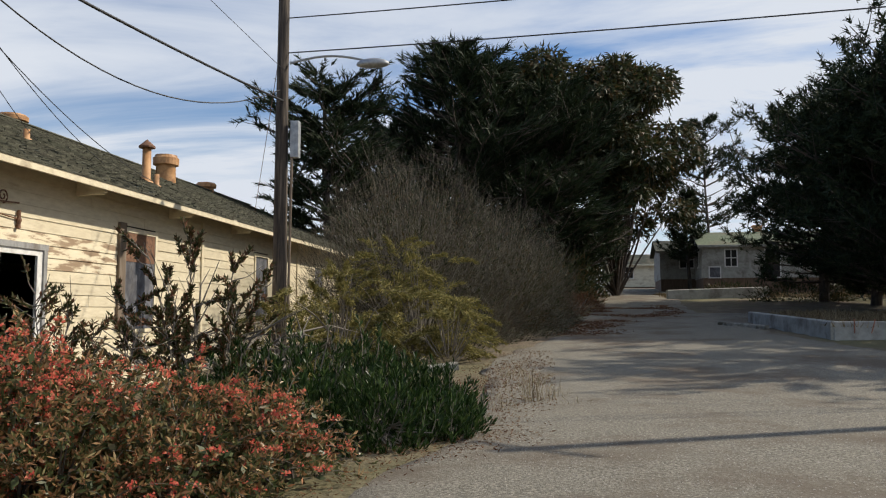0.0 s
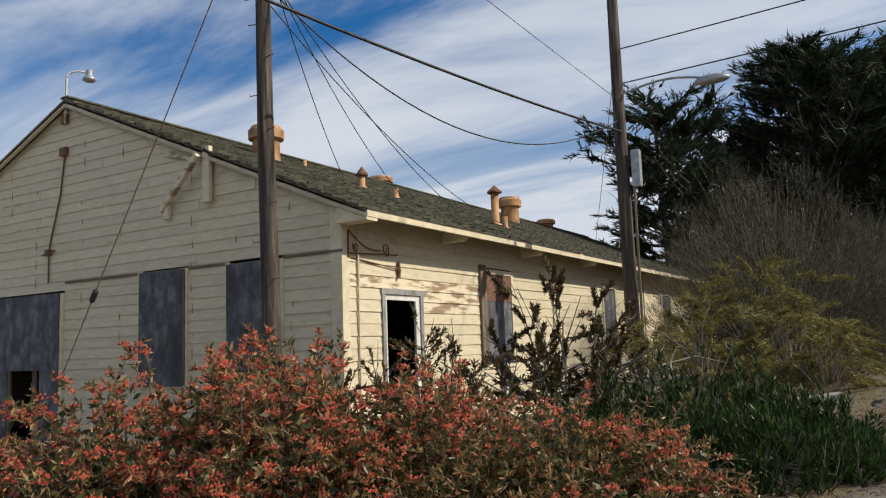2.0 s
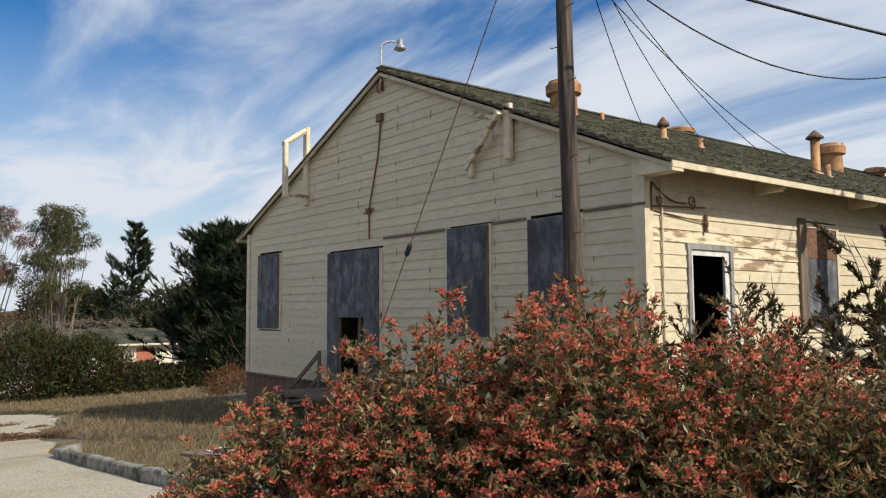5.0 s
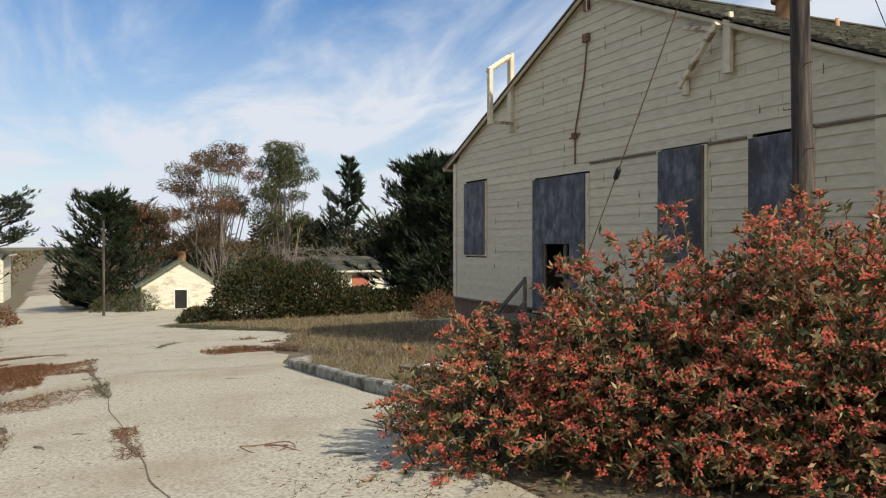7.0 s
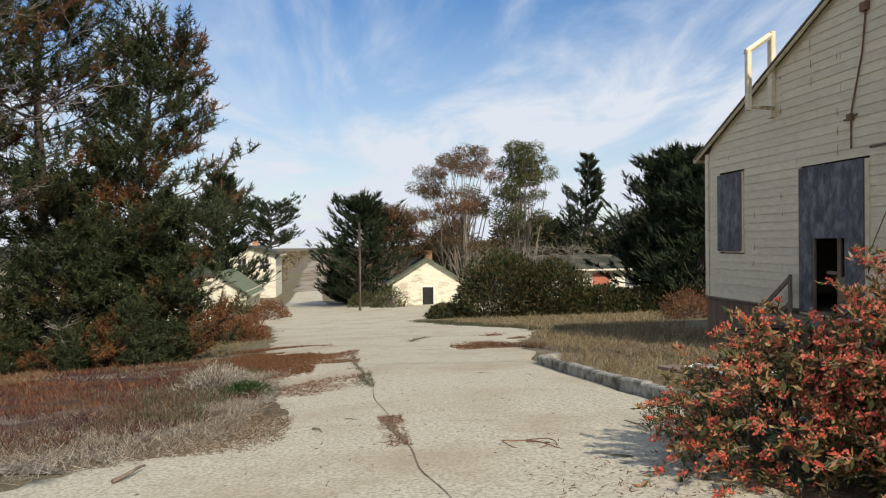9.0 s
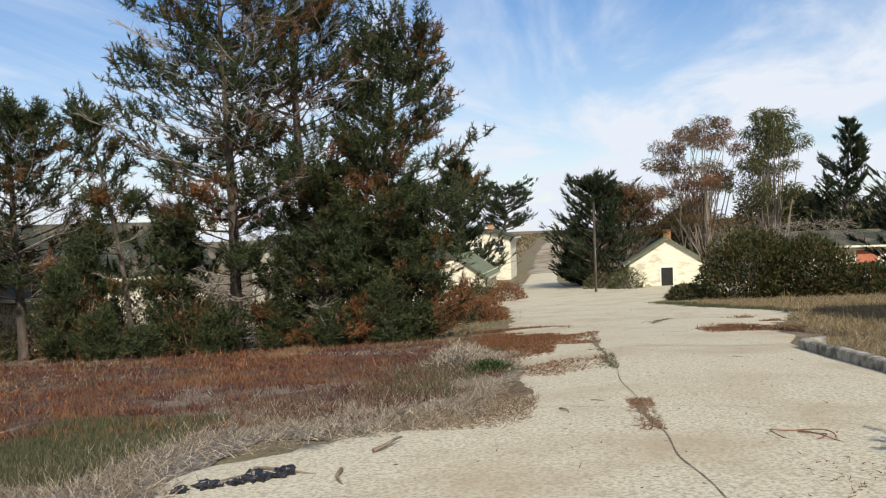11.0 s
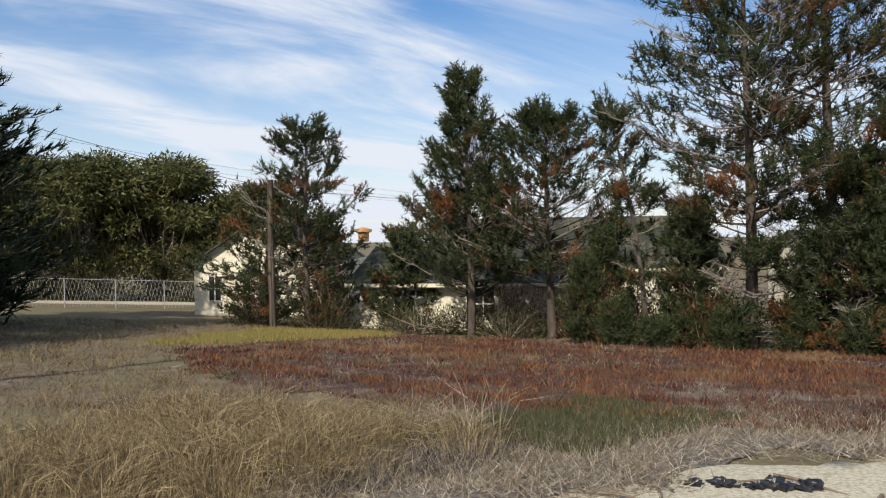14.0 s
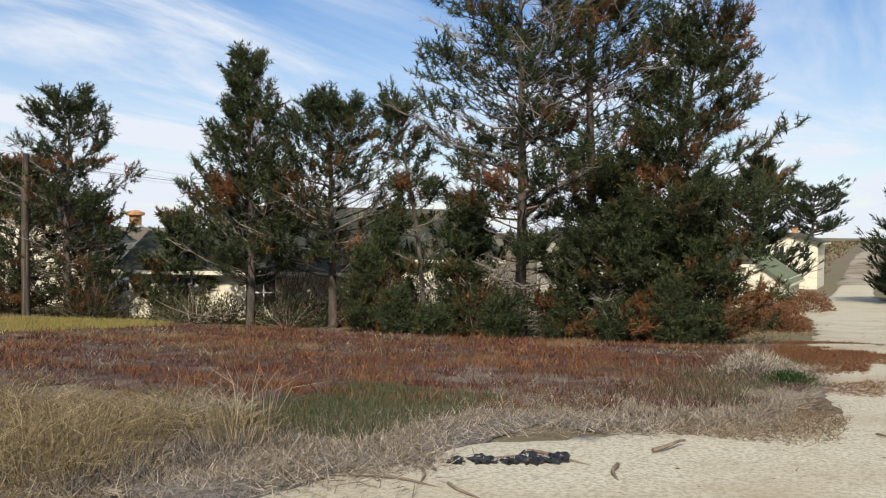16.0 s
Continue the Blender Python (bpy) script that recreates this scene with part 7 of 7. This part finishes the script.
cover("iceplant_green", "greenish iceplant among dead stems by the road", [(-1.8, -13.5), (-5, -13.4), (-9, -13.9), (-8, -15), (-2, -14.8)], 14000, 0.10, 0.02, M_icegreen, 83, 0.9, 0.5, patch=0.7, lift=0.05, category="iceplant")
DEAD = [(4.6, -15.4), (1.9, -15.2), (0.5, -14.5), (-0.6, -13.7), (-2.4, -12.8), (-6, -13.0), (-8.5, -13.6), (-5, -14.4), (-1.5, -15.0), (-0.2, -16.4), (1.8, -16.7), (3.2, -17.4), (5.2, -16.6)]
mat_sheet("litter_bed", "grey litter of dead iceplant stems", DEAD, M_deadmat, 0.05, "ground cover")
cover("dead_stems", "grey dead iceplant stems and litter at the road edge", DEAD, 36000, 0.16, 0.0075, M_greydead, 84, 0.10, 0.7, lift=0.04, category="litter")
M_darkdead = leafy("dark_grey_dead_iceplant", [(0.0, (0.03, 0.026, 0.026)), (0.6, (0.085, 0.075, 0.072)), (1.0, (0.22, 0.195, 0.18))], 0.85, 0.1)
TALL = [(6.2, -16.2), (4.4, -16.2), (2.8, -17.2), (2.2, -18.4), (2.6, -20.0), (3.8, -20.8), (5.5, -20.2), (7.2, -18)]
arching("tall_grass", "tall tangled straw-coloured grass", TALL, 130, 150, 0.50, 0.0055, M_gold, 85)
arching("tall_grass", "thin tangled straw around the tall grass", [(8.6, -15.8), (4.6, -16.4), (2.2, -17.6), (0.9, -19.4), (0.6, -22.5), (2, -25), (9.5, -24)], 90, 80, 0.17, 0.006, M_straw, 132, 0.22)
arching("dry_weeds", "pale leafless weed standing above the iceplant", [(2.7, -17.1), (2.1, -17.0), (2.0, -17.8), (2.7, -17.9)], 5, 70, 0.62, 0.006, M_greydead, 86, 0.12, 0.5)
tufts("dead_weeds", "dark dead iceplant heaps beside the litter", [(4.4, -16.2), (3.0, -16.6), (2.4, -17.4), (3.2, -18.0), (4.8, -17.0)], 1300, M_darkdead, 135, 12, 0.09, 0.011, 0.05, 0.45, 0.3, category="litter")
cover("green_grass", "short green grass between the straw", [(8.5, -15.5), (3.2, -17.2), (4, -19), (9, -18)], 2500, 0.12, 0.008, M_icegreen, 87, 0.7, 0.4, patch=0.8)
tufts("dry_grass", "dry grass and litter between the pines and the road", [(-8, -14.3), (-13, -15.2), (-30, -15.4), (-40, -17.2), (-38, -24), (-14, -21), (-11.5, -17)], 3600, M_straw, 136, 8, 0.14, 0.011, 0.10, 0.6, 0.3, lift=0.0)
tufts("grey_weeds", "grey-brown weeds among the dry grass", [(9, -16.4), (3, -18.4), (1.6, -22), (0.8, -27), (-1.5, -31), (8, -40), (14, -30), (12, -18)], 4500, M_darkdead, 137, 7, 0.10, 0.009, 0.07, 0.4, 1.0, lift=0.0, category="weeds")
tufts("dry_grass", "short dry grass across the open field", [(9, -16.4), (3, -19), (1.6, -22), (0.8, -27), (-1.5, -31), (-11, -33), (-10.5, -38), (-9, -46), (-4, -50), (14, -50), (16, -20)], 9500, M_straw, 88, 8, 0.16, 0.009, 0.06, 0.7, 0.9, lift=0.0, pick=lambda q, r: mix_a(q) + 0.5 * wobble(q[:, 0], q[:, 1], 3.0) + r.normal(0, 0.3, len(q)) > -0.75)
M_yellow = leafy("yellow_green_grass", [(0.0, (0.19, 0.17, 0.045)), (0.6, (0.30, 0.25, 0.08)), (1.0, (0.36, 0.30, 0.12))], 0.8, 0.25)
cover("yellow_grass", "strip of yellow-green grass before the pines", [(-3.5, -31.8), (-9.0, -32.2), (-11, -34.5), (-9, -39.5), (-4.5, -36), (-1.5, -33)], 22000, 0.16, 0.012, M_yellow, 89, 0.9, 0.0)
LAWN = [(-7.6, -7.3), (-3, -7.3), (1.2, -7.0), (1.0, -3), (0, -0.3), (-16.2, -0.3), (-26, 2), (-33, 6), (-36, 1), (-37, -6.5), (-29, -5.0), (-23, -3.9), (-19, -4.9), (-16, -6.0), (-11, -6.7)]
tufts("lawn_grass", "dry straw-coloured lawn beside the hall", LAWN, 9000, M_gold, 90, 8, 0.17, 0.009, 0.06, 0.8, 0.7, lift=0.0)
cover("weeds", "thin green weeds edging the road", [(-28, -6.6), (-36.5, -8.6), (-36, -7), (-28, -5.2), (-20, -2.6), (-20, -3.2)], 5000, 0.10, 0.02, M_icegreen, 91, 0.6, 0.0)
cover("lawn_grass", "dry grass on the bank behind the low wall", [(18, 14.2), (32, 13), (32, 20.5), (17.8, 20.8)], 14000, 0.25, 0.014, M_straw, 92, 0.8, 0.0, lift=0.41)
cover("lawn_grass", "dry grass on the bank below the white house", [(17, 40.5), (28, 42), (34, 38), (38, 46), (17, 47)], 9000, 0.25, 0.02, M_straw, 93, 0.8, 0.0)
arching("weeds", "dry weeds and stalks at the road edge", [(8.2, -0.6), (9.9, -1.0), (9.7, 2.0), (9.2, 6.5), (8.2, 6.0)], 26, 14, 0.34, 0.006, M_gold, 94, 0.08, 0.5)
arching("weeds", "dry upright weed stalks in the asphalt", [(9.0, 1.0), (9.5, 1.0), (9.5, 1.8), (9.0, 1.8)], 3, 22, 0.75, 0.007, M_gold, 95, 0.07, 0.35)
cover("leaf_litter", "brown leaf litter along the asphalt edge", [(7.2, -4.6), (8.4, -3.4), (9.2, -1.6), (9.6, 4), (9.4, 10), (8.2, 8), (7.8, -2)], 4500, 0.05, 0.012, M_rusty, 96, 0.02, 0.0, lift=0.05, category="litter")
cover("needle_litter", "rust-brown pine needles drifted over the road", [(-4.0, -12.2), (-8, -11.4), (-13, -11.6), (-18, -13.0), (-17, -15.2), (-8, -14.2)], 26000, 0.09, 0.008, M_rusty, 97, 0.02, 0.0, patch=0.85, lift=0.04, category="litter")
cover("needle_litter", "rust-brown litter streaks on the concrete", [(-9, -7.6), (-16, -6.0), (-20, -6.5), (-14, -8.8)], 7000, 0.10, 0.012, M_rusty, 98, 0.02, 0.0, patch=1.0, lift=0.04, category="litter")
cover("leaf_litter", "fallen leaves and berries under the bush", [(1.6, -9.6), (3.4, -10.2), (4.6, -9.0), (3.4, -7.6), (1.8, -8.2)], 700, 0.045, 0.011, M_rusty, 99, 0.02, 0.0, lift=0.045, category="litter")
cover("leaf_litter", "scattered dry leaves on the concrete", [(9, -15), (0, -13), (-16, -13), (-30, -14), (-30, -8), (-8, -8.2), (3, -9.2), (9, -9)], 500, 0.04, 0.013, M_rusty, 100, 0.02, 0.6, lift=0.04, category="litter")


cover("iceplant", "red iceplant straggling over the litter", [(-0.8, -13.8), (-2.4, -13.0), (-6, -13.2), (-8.5, -13.7), (-5, -14.6), (-1.5, -15.2), (-0.4, -15.0)], 11000, 0.10, 0.018, M_maroon, 104, 0.8, 0.6, patch=0.8, lift=0.05, category="iceplant")

cover("dead_stems", "bleached straw lying over the field edge", [(5, -15.6), (1.4, -15.3), (-2.5, -13.2), (-7, -13.8), (-1, -16.5), (3, -18), (5.5, -17)], 9000, 0.16, 0.005, M_straw, 106, 0.1, 0.6, lift=0.06, category="litter")

cover("leaf_litter", "brown litter of twigs across the far asphalt", [(9.6, 15), (11, 24), (12.2, 31), (16, 33), (15.5, 27), (13, 22), (11, 15)], 9000, 0.09, 0.014, M_rusty, 108, 0.03, 0.0, patch=0.8, lift=0.05, category="litter")
# weeds and soil in the joints of the concrete
def crack(name, label, pts, w, seed, weeds=0):
    r = np.random.default_rng(seed)
    p = np.asarray(pts, float)
    s = np.linspace(0, len(p) - 1, 40 * len(p))
    x, y = np.interp(s, range(len(p)), p[:, 0]), np.interp(s, range(len(p)), p[:, 1])
    x, y = x + 0.03 * np.sin(s * 9), y + 0.03 * np.sin(s * 7 + 1)
    d = unit(np.gradient(np.stack([x, y], 1), axis=0))
    half = w * (0.5 + 0.5 * np.abs(np.sin(s * 3.1) * np.sin(s * 7.7))) * r.uniform(0.6, 1.3, len(s))
    L, R = np.stack([x - d[:, 1] * half, y + d[:, 0] * half], 1), np.stack([x + d[:, 1] * half, y - d[:, 0] * half], 1)
    v = np.vstack([np.column_stack([q, ground_z(q[:, 0], q[:, 1]) + 0.036]) for q in (L, R)])
    n = len(s)
    g = Geo().add(v, [(k + 1, k, n + k, n + k + 1) for k in range(n - 1)])
    ob = tagged(g.obj(name, M_crack), label, "crack", kind="structure")
    if weeds:
        i = r.integers(0, n, weeds)
        c = np.column_stack([x[i] + r.normal(0, w, weeds), y[i] + r.normal(0, w, weeds), ground_z(x[i], y[i]) + 0.03])
        dd = r.normal(0, 1, (weeds, 3)); dd[:, 2] = np.abs(dd[:, 2]) * 0.5
        tagged(Geo().leaves(c, dd, 0.06, 0.016, r=r).obj("crack_weeds", M_hedge), "small brown weeds growing in the road joint", "weeds", kind="stuff")


M_brownlitter = leafy("brown_twig_litter", [(0.0, (0.07, 0.048, 0.03)), (0.6, (0.17, 0.12, 0.075)), (1.0, (0.32, 0.25, 0.17))], 0.85, 0.05)
M_crack = surface("crack_soil", [(0.3, (0.10, 0.075, 0.05)), (0.6, (0.19, 0.15, 0.10))], 20, 0.95, bump=0.5, bump_scale=60)
crack("road_joint", "dark soil-filled joint in the concrete", [(5.6, -10.65), (2.63, -10.89), (0.47, -11.06)], 0.008, 1)
crack("road_joint", "joint choked with rust-brown needles", [(0.5, -11.06), (-1.35, -11.15)], 0.045, 2)
crack("road_joint", "thin joint along the concrete road", [(-1.35, -11.15), (-4.7, -11.28)], 0.007, 3)
crack("road_joint", "weedy joint in the concrete", [(-4.7, -11.28), (-7.3, -11.39), (-13.3, -11.63)], 0.05, 6, 160)
crack("road_joint", "thin crack across the concrete", [(-1.0, -12.8), (-0.8, -11.0), (-0.5, -8.8)], 0.006, 4)
crack("road_joint", "weedy joint near the junction", [(-17, -9.8), (-19.5, -9.0)], 0.12, 5, 150)
cover("needle_litter", "rust-brown needles caught in the road joint", [(0.6, -10.98), (0.6, -11.14), (-1.4, -11.26), (-1.4, -11.06)], 700, 0.07, 0.008, M_rusty, 138, 0.05, 0.0, lift=0.04, category="litter")
cover("twig_litter", "brown twig litter washed onto the concrete", [(0.3, -13.5), (-0.1, -12.75), (-1.5, -12.3), (-3.4, -12.7), (-2.6, -13.7), (-0.8, -13.9)], 9000, 0.10, 0.008, M_brownlitter, 139, 0.05, 0.0, lift=0.035, category="litter")
cover("needle_litter", "rust-coloured needles thick on the road edge", [(-13.3, -15.2), (-14.2, -12.7), (-8.65, -12.4), (-6.8, -13.2), (-9, -14.2)], 15000, 0.09, 0.012, M_rusty, 140, 0.03, 0.0, lift=0.04, category="litter")
shrub("shrub", "small dark green cushion plant at the road edge", [(-4.7, -13.25, 0.5, 0.42, 0.24)], 141, 1500, 0.06, 0.02, M_strap, stems=8)
shrub("shrub", "low grey twiggy shrub at the road edge", [(-5.7, -13.9, 0.95, 0.7, 0.42), (-7.2, -14.1, 0.8, 0.6, 0.35)], 142, 3600, 0.09, 0.012, M_greydead, stems=60)
cover("weeds", "weed patches in the road joint", [(-4.7, -11.2), (-8.5, -11.35), (-8.5, -11.5), (-4.7, -11.36)], 500, 0.06, 0.014, M_icegreen, 102, 0.5, 0.0, lift=0.03)

# ---- litter ----
def lump(name, label, x, y, size, seed, mat, category, flat=0.5):
    r = np.random.default_rng(seed)
    u, w = np.meshgrid(np.linspace(0, 2 * np.pi, 19)[:-1], np.linspace(0.0, np.pi, 10), indexing="ij")
    d = np.stack([np.cos(u) * np.sin(w), np.sin(u) * np.sin(w), np.cos(w)], -1)
    k = 1 + 0.35 * np.sin(d[..., 0] * 7 + seed) * np.sin(d[..., 1] * 6 + 1) + 0.25 * np.sin(d[..., 2] * 9 + d[..., 0] * 8 + seed) + r.normal(0, 0.05, u.shape)
    v = (d * k[..., None] * size * [1, 0.75, flat]).reshape(-1, 3)
    v[:, 2] = np.maximum(v[:, 2], -0.02)
    f = [(i * 10 + j, ((i + 1) % 18) * 10 + j, ((i + 1) % 18) * 10 + j + 1, i * 10 + j + 1) for i in range(18) for j in range(9)]
    ob = Geo().add(v, [q[::-1] for q in f]).obj(name, mat)
    ob.matrix_basis = pose(x, y, gz(x, y) + 0.03, 0, 0, seed * 47)
    return tagged(ob, label, category)


M_plast = surface("black_plastic", [(0.4, (0.010, 0.010, 0.012)), (0.6, (0.025, 0.025, 0.03))], 8, 0.35, bump=0.6, bump_scale=18, dist=0.03)
for k, (x, y, s) in enumerate(((2.20, -14.33, 0.14), (2.42, -14.62, 0.11), (2.08, -14.16, 0.12), (2.55, -14.80, 0.08), (2.33, -14.44, 0.08))):
    lump("plastic_scrap", "crumpled scrap of black plastic on the concrete", x, y, s, k + 1, M_plast, "litter")
def stick(x, y, a, l, rr, seed, mat=None, label="dry stick lying on the concrete"):
    r = np.random.default_rng(seed)
    t = np.linspace(0, 1, 7)
    p = np.stack([t * l, 0.05 * l * np.sin(t * 5 + seed), 0.03 + rr + 0.02 * np.sin(t * 3)], 1)
    ob = Geo().tube(p, rr * (1 - 0.5 * t), 6).obj("stick", mat or M_wood)
    ob.matrix_basis = pose(x, y, gz(x, y), 0, 0, a)
    return tagged(ob, label, "stick", "sticks")


for k, (x, y, a, l, rr) in enumerate(((2.9, -14.9, 30, 0.7, 0.012), (1.9, -14.5, 80, 0.8, 0.014), (2.0, -13.7, 20, 0.45, 0.02), (1.3, -13.6, 160, 0.5, 0.02), (0.2, -13.9, 170, 1.1, 0.016), (-1.2, -13.2, 150, 0.9, 0.014), (-0.4, -13.6, 10, 0.8, 0.012), (2.4, -14.6, 140, 0.6, 0.01), (-2.2, -12.9, 165, 1.0, 0.013), (3.2, -14.5, 60, 0.5, 0.012), (0.6, -8.6, 185, 0.5, 0.012), (-0.8, -12.0, 20, 0.3, 0.012), (3.4, -15.3, 100, 0.9, 0.012))):
    stick(x, y, a, l, rr, k)
a = np.linspace(0, 11, 60)
coil = np.stack([0.28 * np.cos(a) * (1 - a / 25) + np.maximum(0, a - 8) * 0.35, 0.2 * np.sin(a) * (1 - a / 25) - np.maximum(0, a - 8) * 0.1, 0.045 + 0.02 * np.sin(a * 2.3)], 1)
ob = Geo().tube(coil, 0.006, 5).obj("wire_coil", M_rust)
ob.matrix_basis = pose(0.9, -9.9, gz(0.9, -9.9), 0, 0, 70)
tagged(ob, "tangled coil of rusty wire on the concrete", "wire")
for k, (x, y, a, l, m) in enumerate(((-1.6, -7.0, 15, 1.5, M_wood), (-1.3, -6.75, 30, 1.2, M_white), (-0.9, -7.1, -5, 1.0, M_stone))):
    ob = Geo().bar((-l / 2, 0, 0.33 + 0.05 * k), (l / 2, 0, 0.36 + 0.06 * k), 0.32, 0.05).obj("broken_slab", m)
    ob.matrix_basis = pose(x, y, gz(x, y), 0, 0, a)
    tagged(ob, "broken weathered slab lying on the kerb", "slab", "broken slabs")
shrub("shrub", "small green weed clump at the foot of the kerb", [(0.6, -8.2, 0.55, 0.45, 0.4), (-0.1, -7.9, 0.4, 0.35, 0.3)], 110, 1800, 0.05, 0.015, M_hedge, stems=10)

M_pebble = surface("pale_pebbles", [(0.35, (0.26, 0.24, 0.20)), (0.6, (0.46, 0.43, 0.37))], 30, 0.9, bump=0)
# loose stones on the asphalt, and rough growth in the near field
def gravel(name, label, poly, n, lo, hi, mat, seed):
    r = np.random.default_rng(seed)
    q = scatter(poly, n, r, 0.8)
    size = r.uniform(lo, hi, len(q))
    tet = np.array([(1, 0, 0), (-0.4, 0.9, 0), (-0.7, -0.7, 0), (0.1, 0.1, 0.4)])
    a = r.uniform(0, 6.28, len(q)); c, s2 = np.cos(a)[:, None], np.sin(a)[:, None]
    x, y, z = tet[:, 0][None], tet[:, 1][None], tet[:, 2][None]
    off = np.stack([c * x - s2 * y, s2 * x + c * y, np.repeat(z, len(q), 0)], -1) * size[:, None, None]
    v = (np.column_stack([q, ground_z(q[:, 0], q[:, 1]) + 0.037])[:, None] + off).reshape(-1, 3)
    f = (np.array([(0, 1, 3), (1, 2, 3), (2, 0, 3)])[None] + 4 * np.arange(len(q))[:, None, None]).reshape(-1, 3)
    tagged(Geo().add(v, f).obj(name, mat), label, "gravel", kind="stuff")


gravel("gravel", "loose grey gravel on the worn asphalt", [(8.2, -7.5), (14, -7.5), (17, 4), (16, 14), (10.5, 14), (8.6, 4), (8.4, -3)], 14000, 0.005, 0.015, M_pebble, 120)
gravel("gravel", "small stones scattered on the concrete", [(9, -15), (1, -13.4), (-12, -12.6), (-12, -7.5), (3, -9.2), (9, -9)], 6000, 0.003, 0.009, M_pebble, 121)
M_deadbrown = leafy("dark_dead_stems", [(0.0, (0.035, 0.027, 0.02)), (0.6, (0.085, 0.066, 0.046)), (1.0, (0.16, 0.125, 0.085))], 0.85, 0.1)
NEARF = [(8.6, -15.9), (5, -16.4), (3.0, -17.4), (1.8, -19.6), (2.2, -22), (6, -23), (9.4, -19)]
cover("dead_weeds", "dark dead stems tangled under the grass", NEARF, 16000, 0.14, 0.008, M_deadbrown, 122, 0.25, 0.6, patch=0.9)
cover("grey_weeds", "grey weathered stems in the rough grass", NEARF, 3000, 0.18, 0.006, M_greydead, 123, 0.2, 0.6, patch=1.0)
cover("green_weeds", "low green weeds in the rough grass", NEARF, 5000, 0.05, 0.014, M_icegreen, 124, 0.6, 0.6, patch=1.1)
for far_side in ([(-98, -22), (-150, -24), (-330, -28), (-330, -70), (-150, -60), (-104, -45)], [(-98, -13), (-150, -14), (-330, -17), (-330, 60), (-150, 40), (-100, 20)]):
    cover("hill_grass", "dry grass and low scrub on the distant rise", far_side, 8000, 0.6, 0.10, M_straw, 130, 0.7, 0.0)
    cover("hill_scrub", "dark low scrub on the distant rise", far_side, 3000, 0.8, 0.2, M_hedge, 131, 0.4, 0.0, patch=1.05)
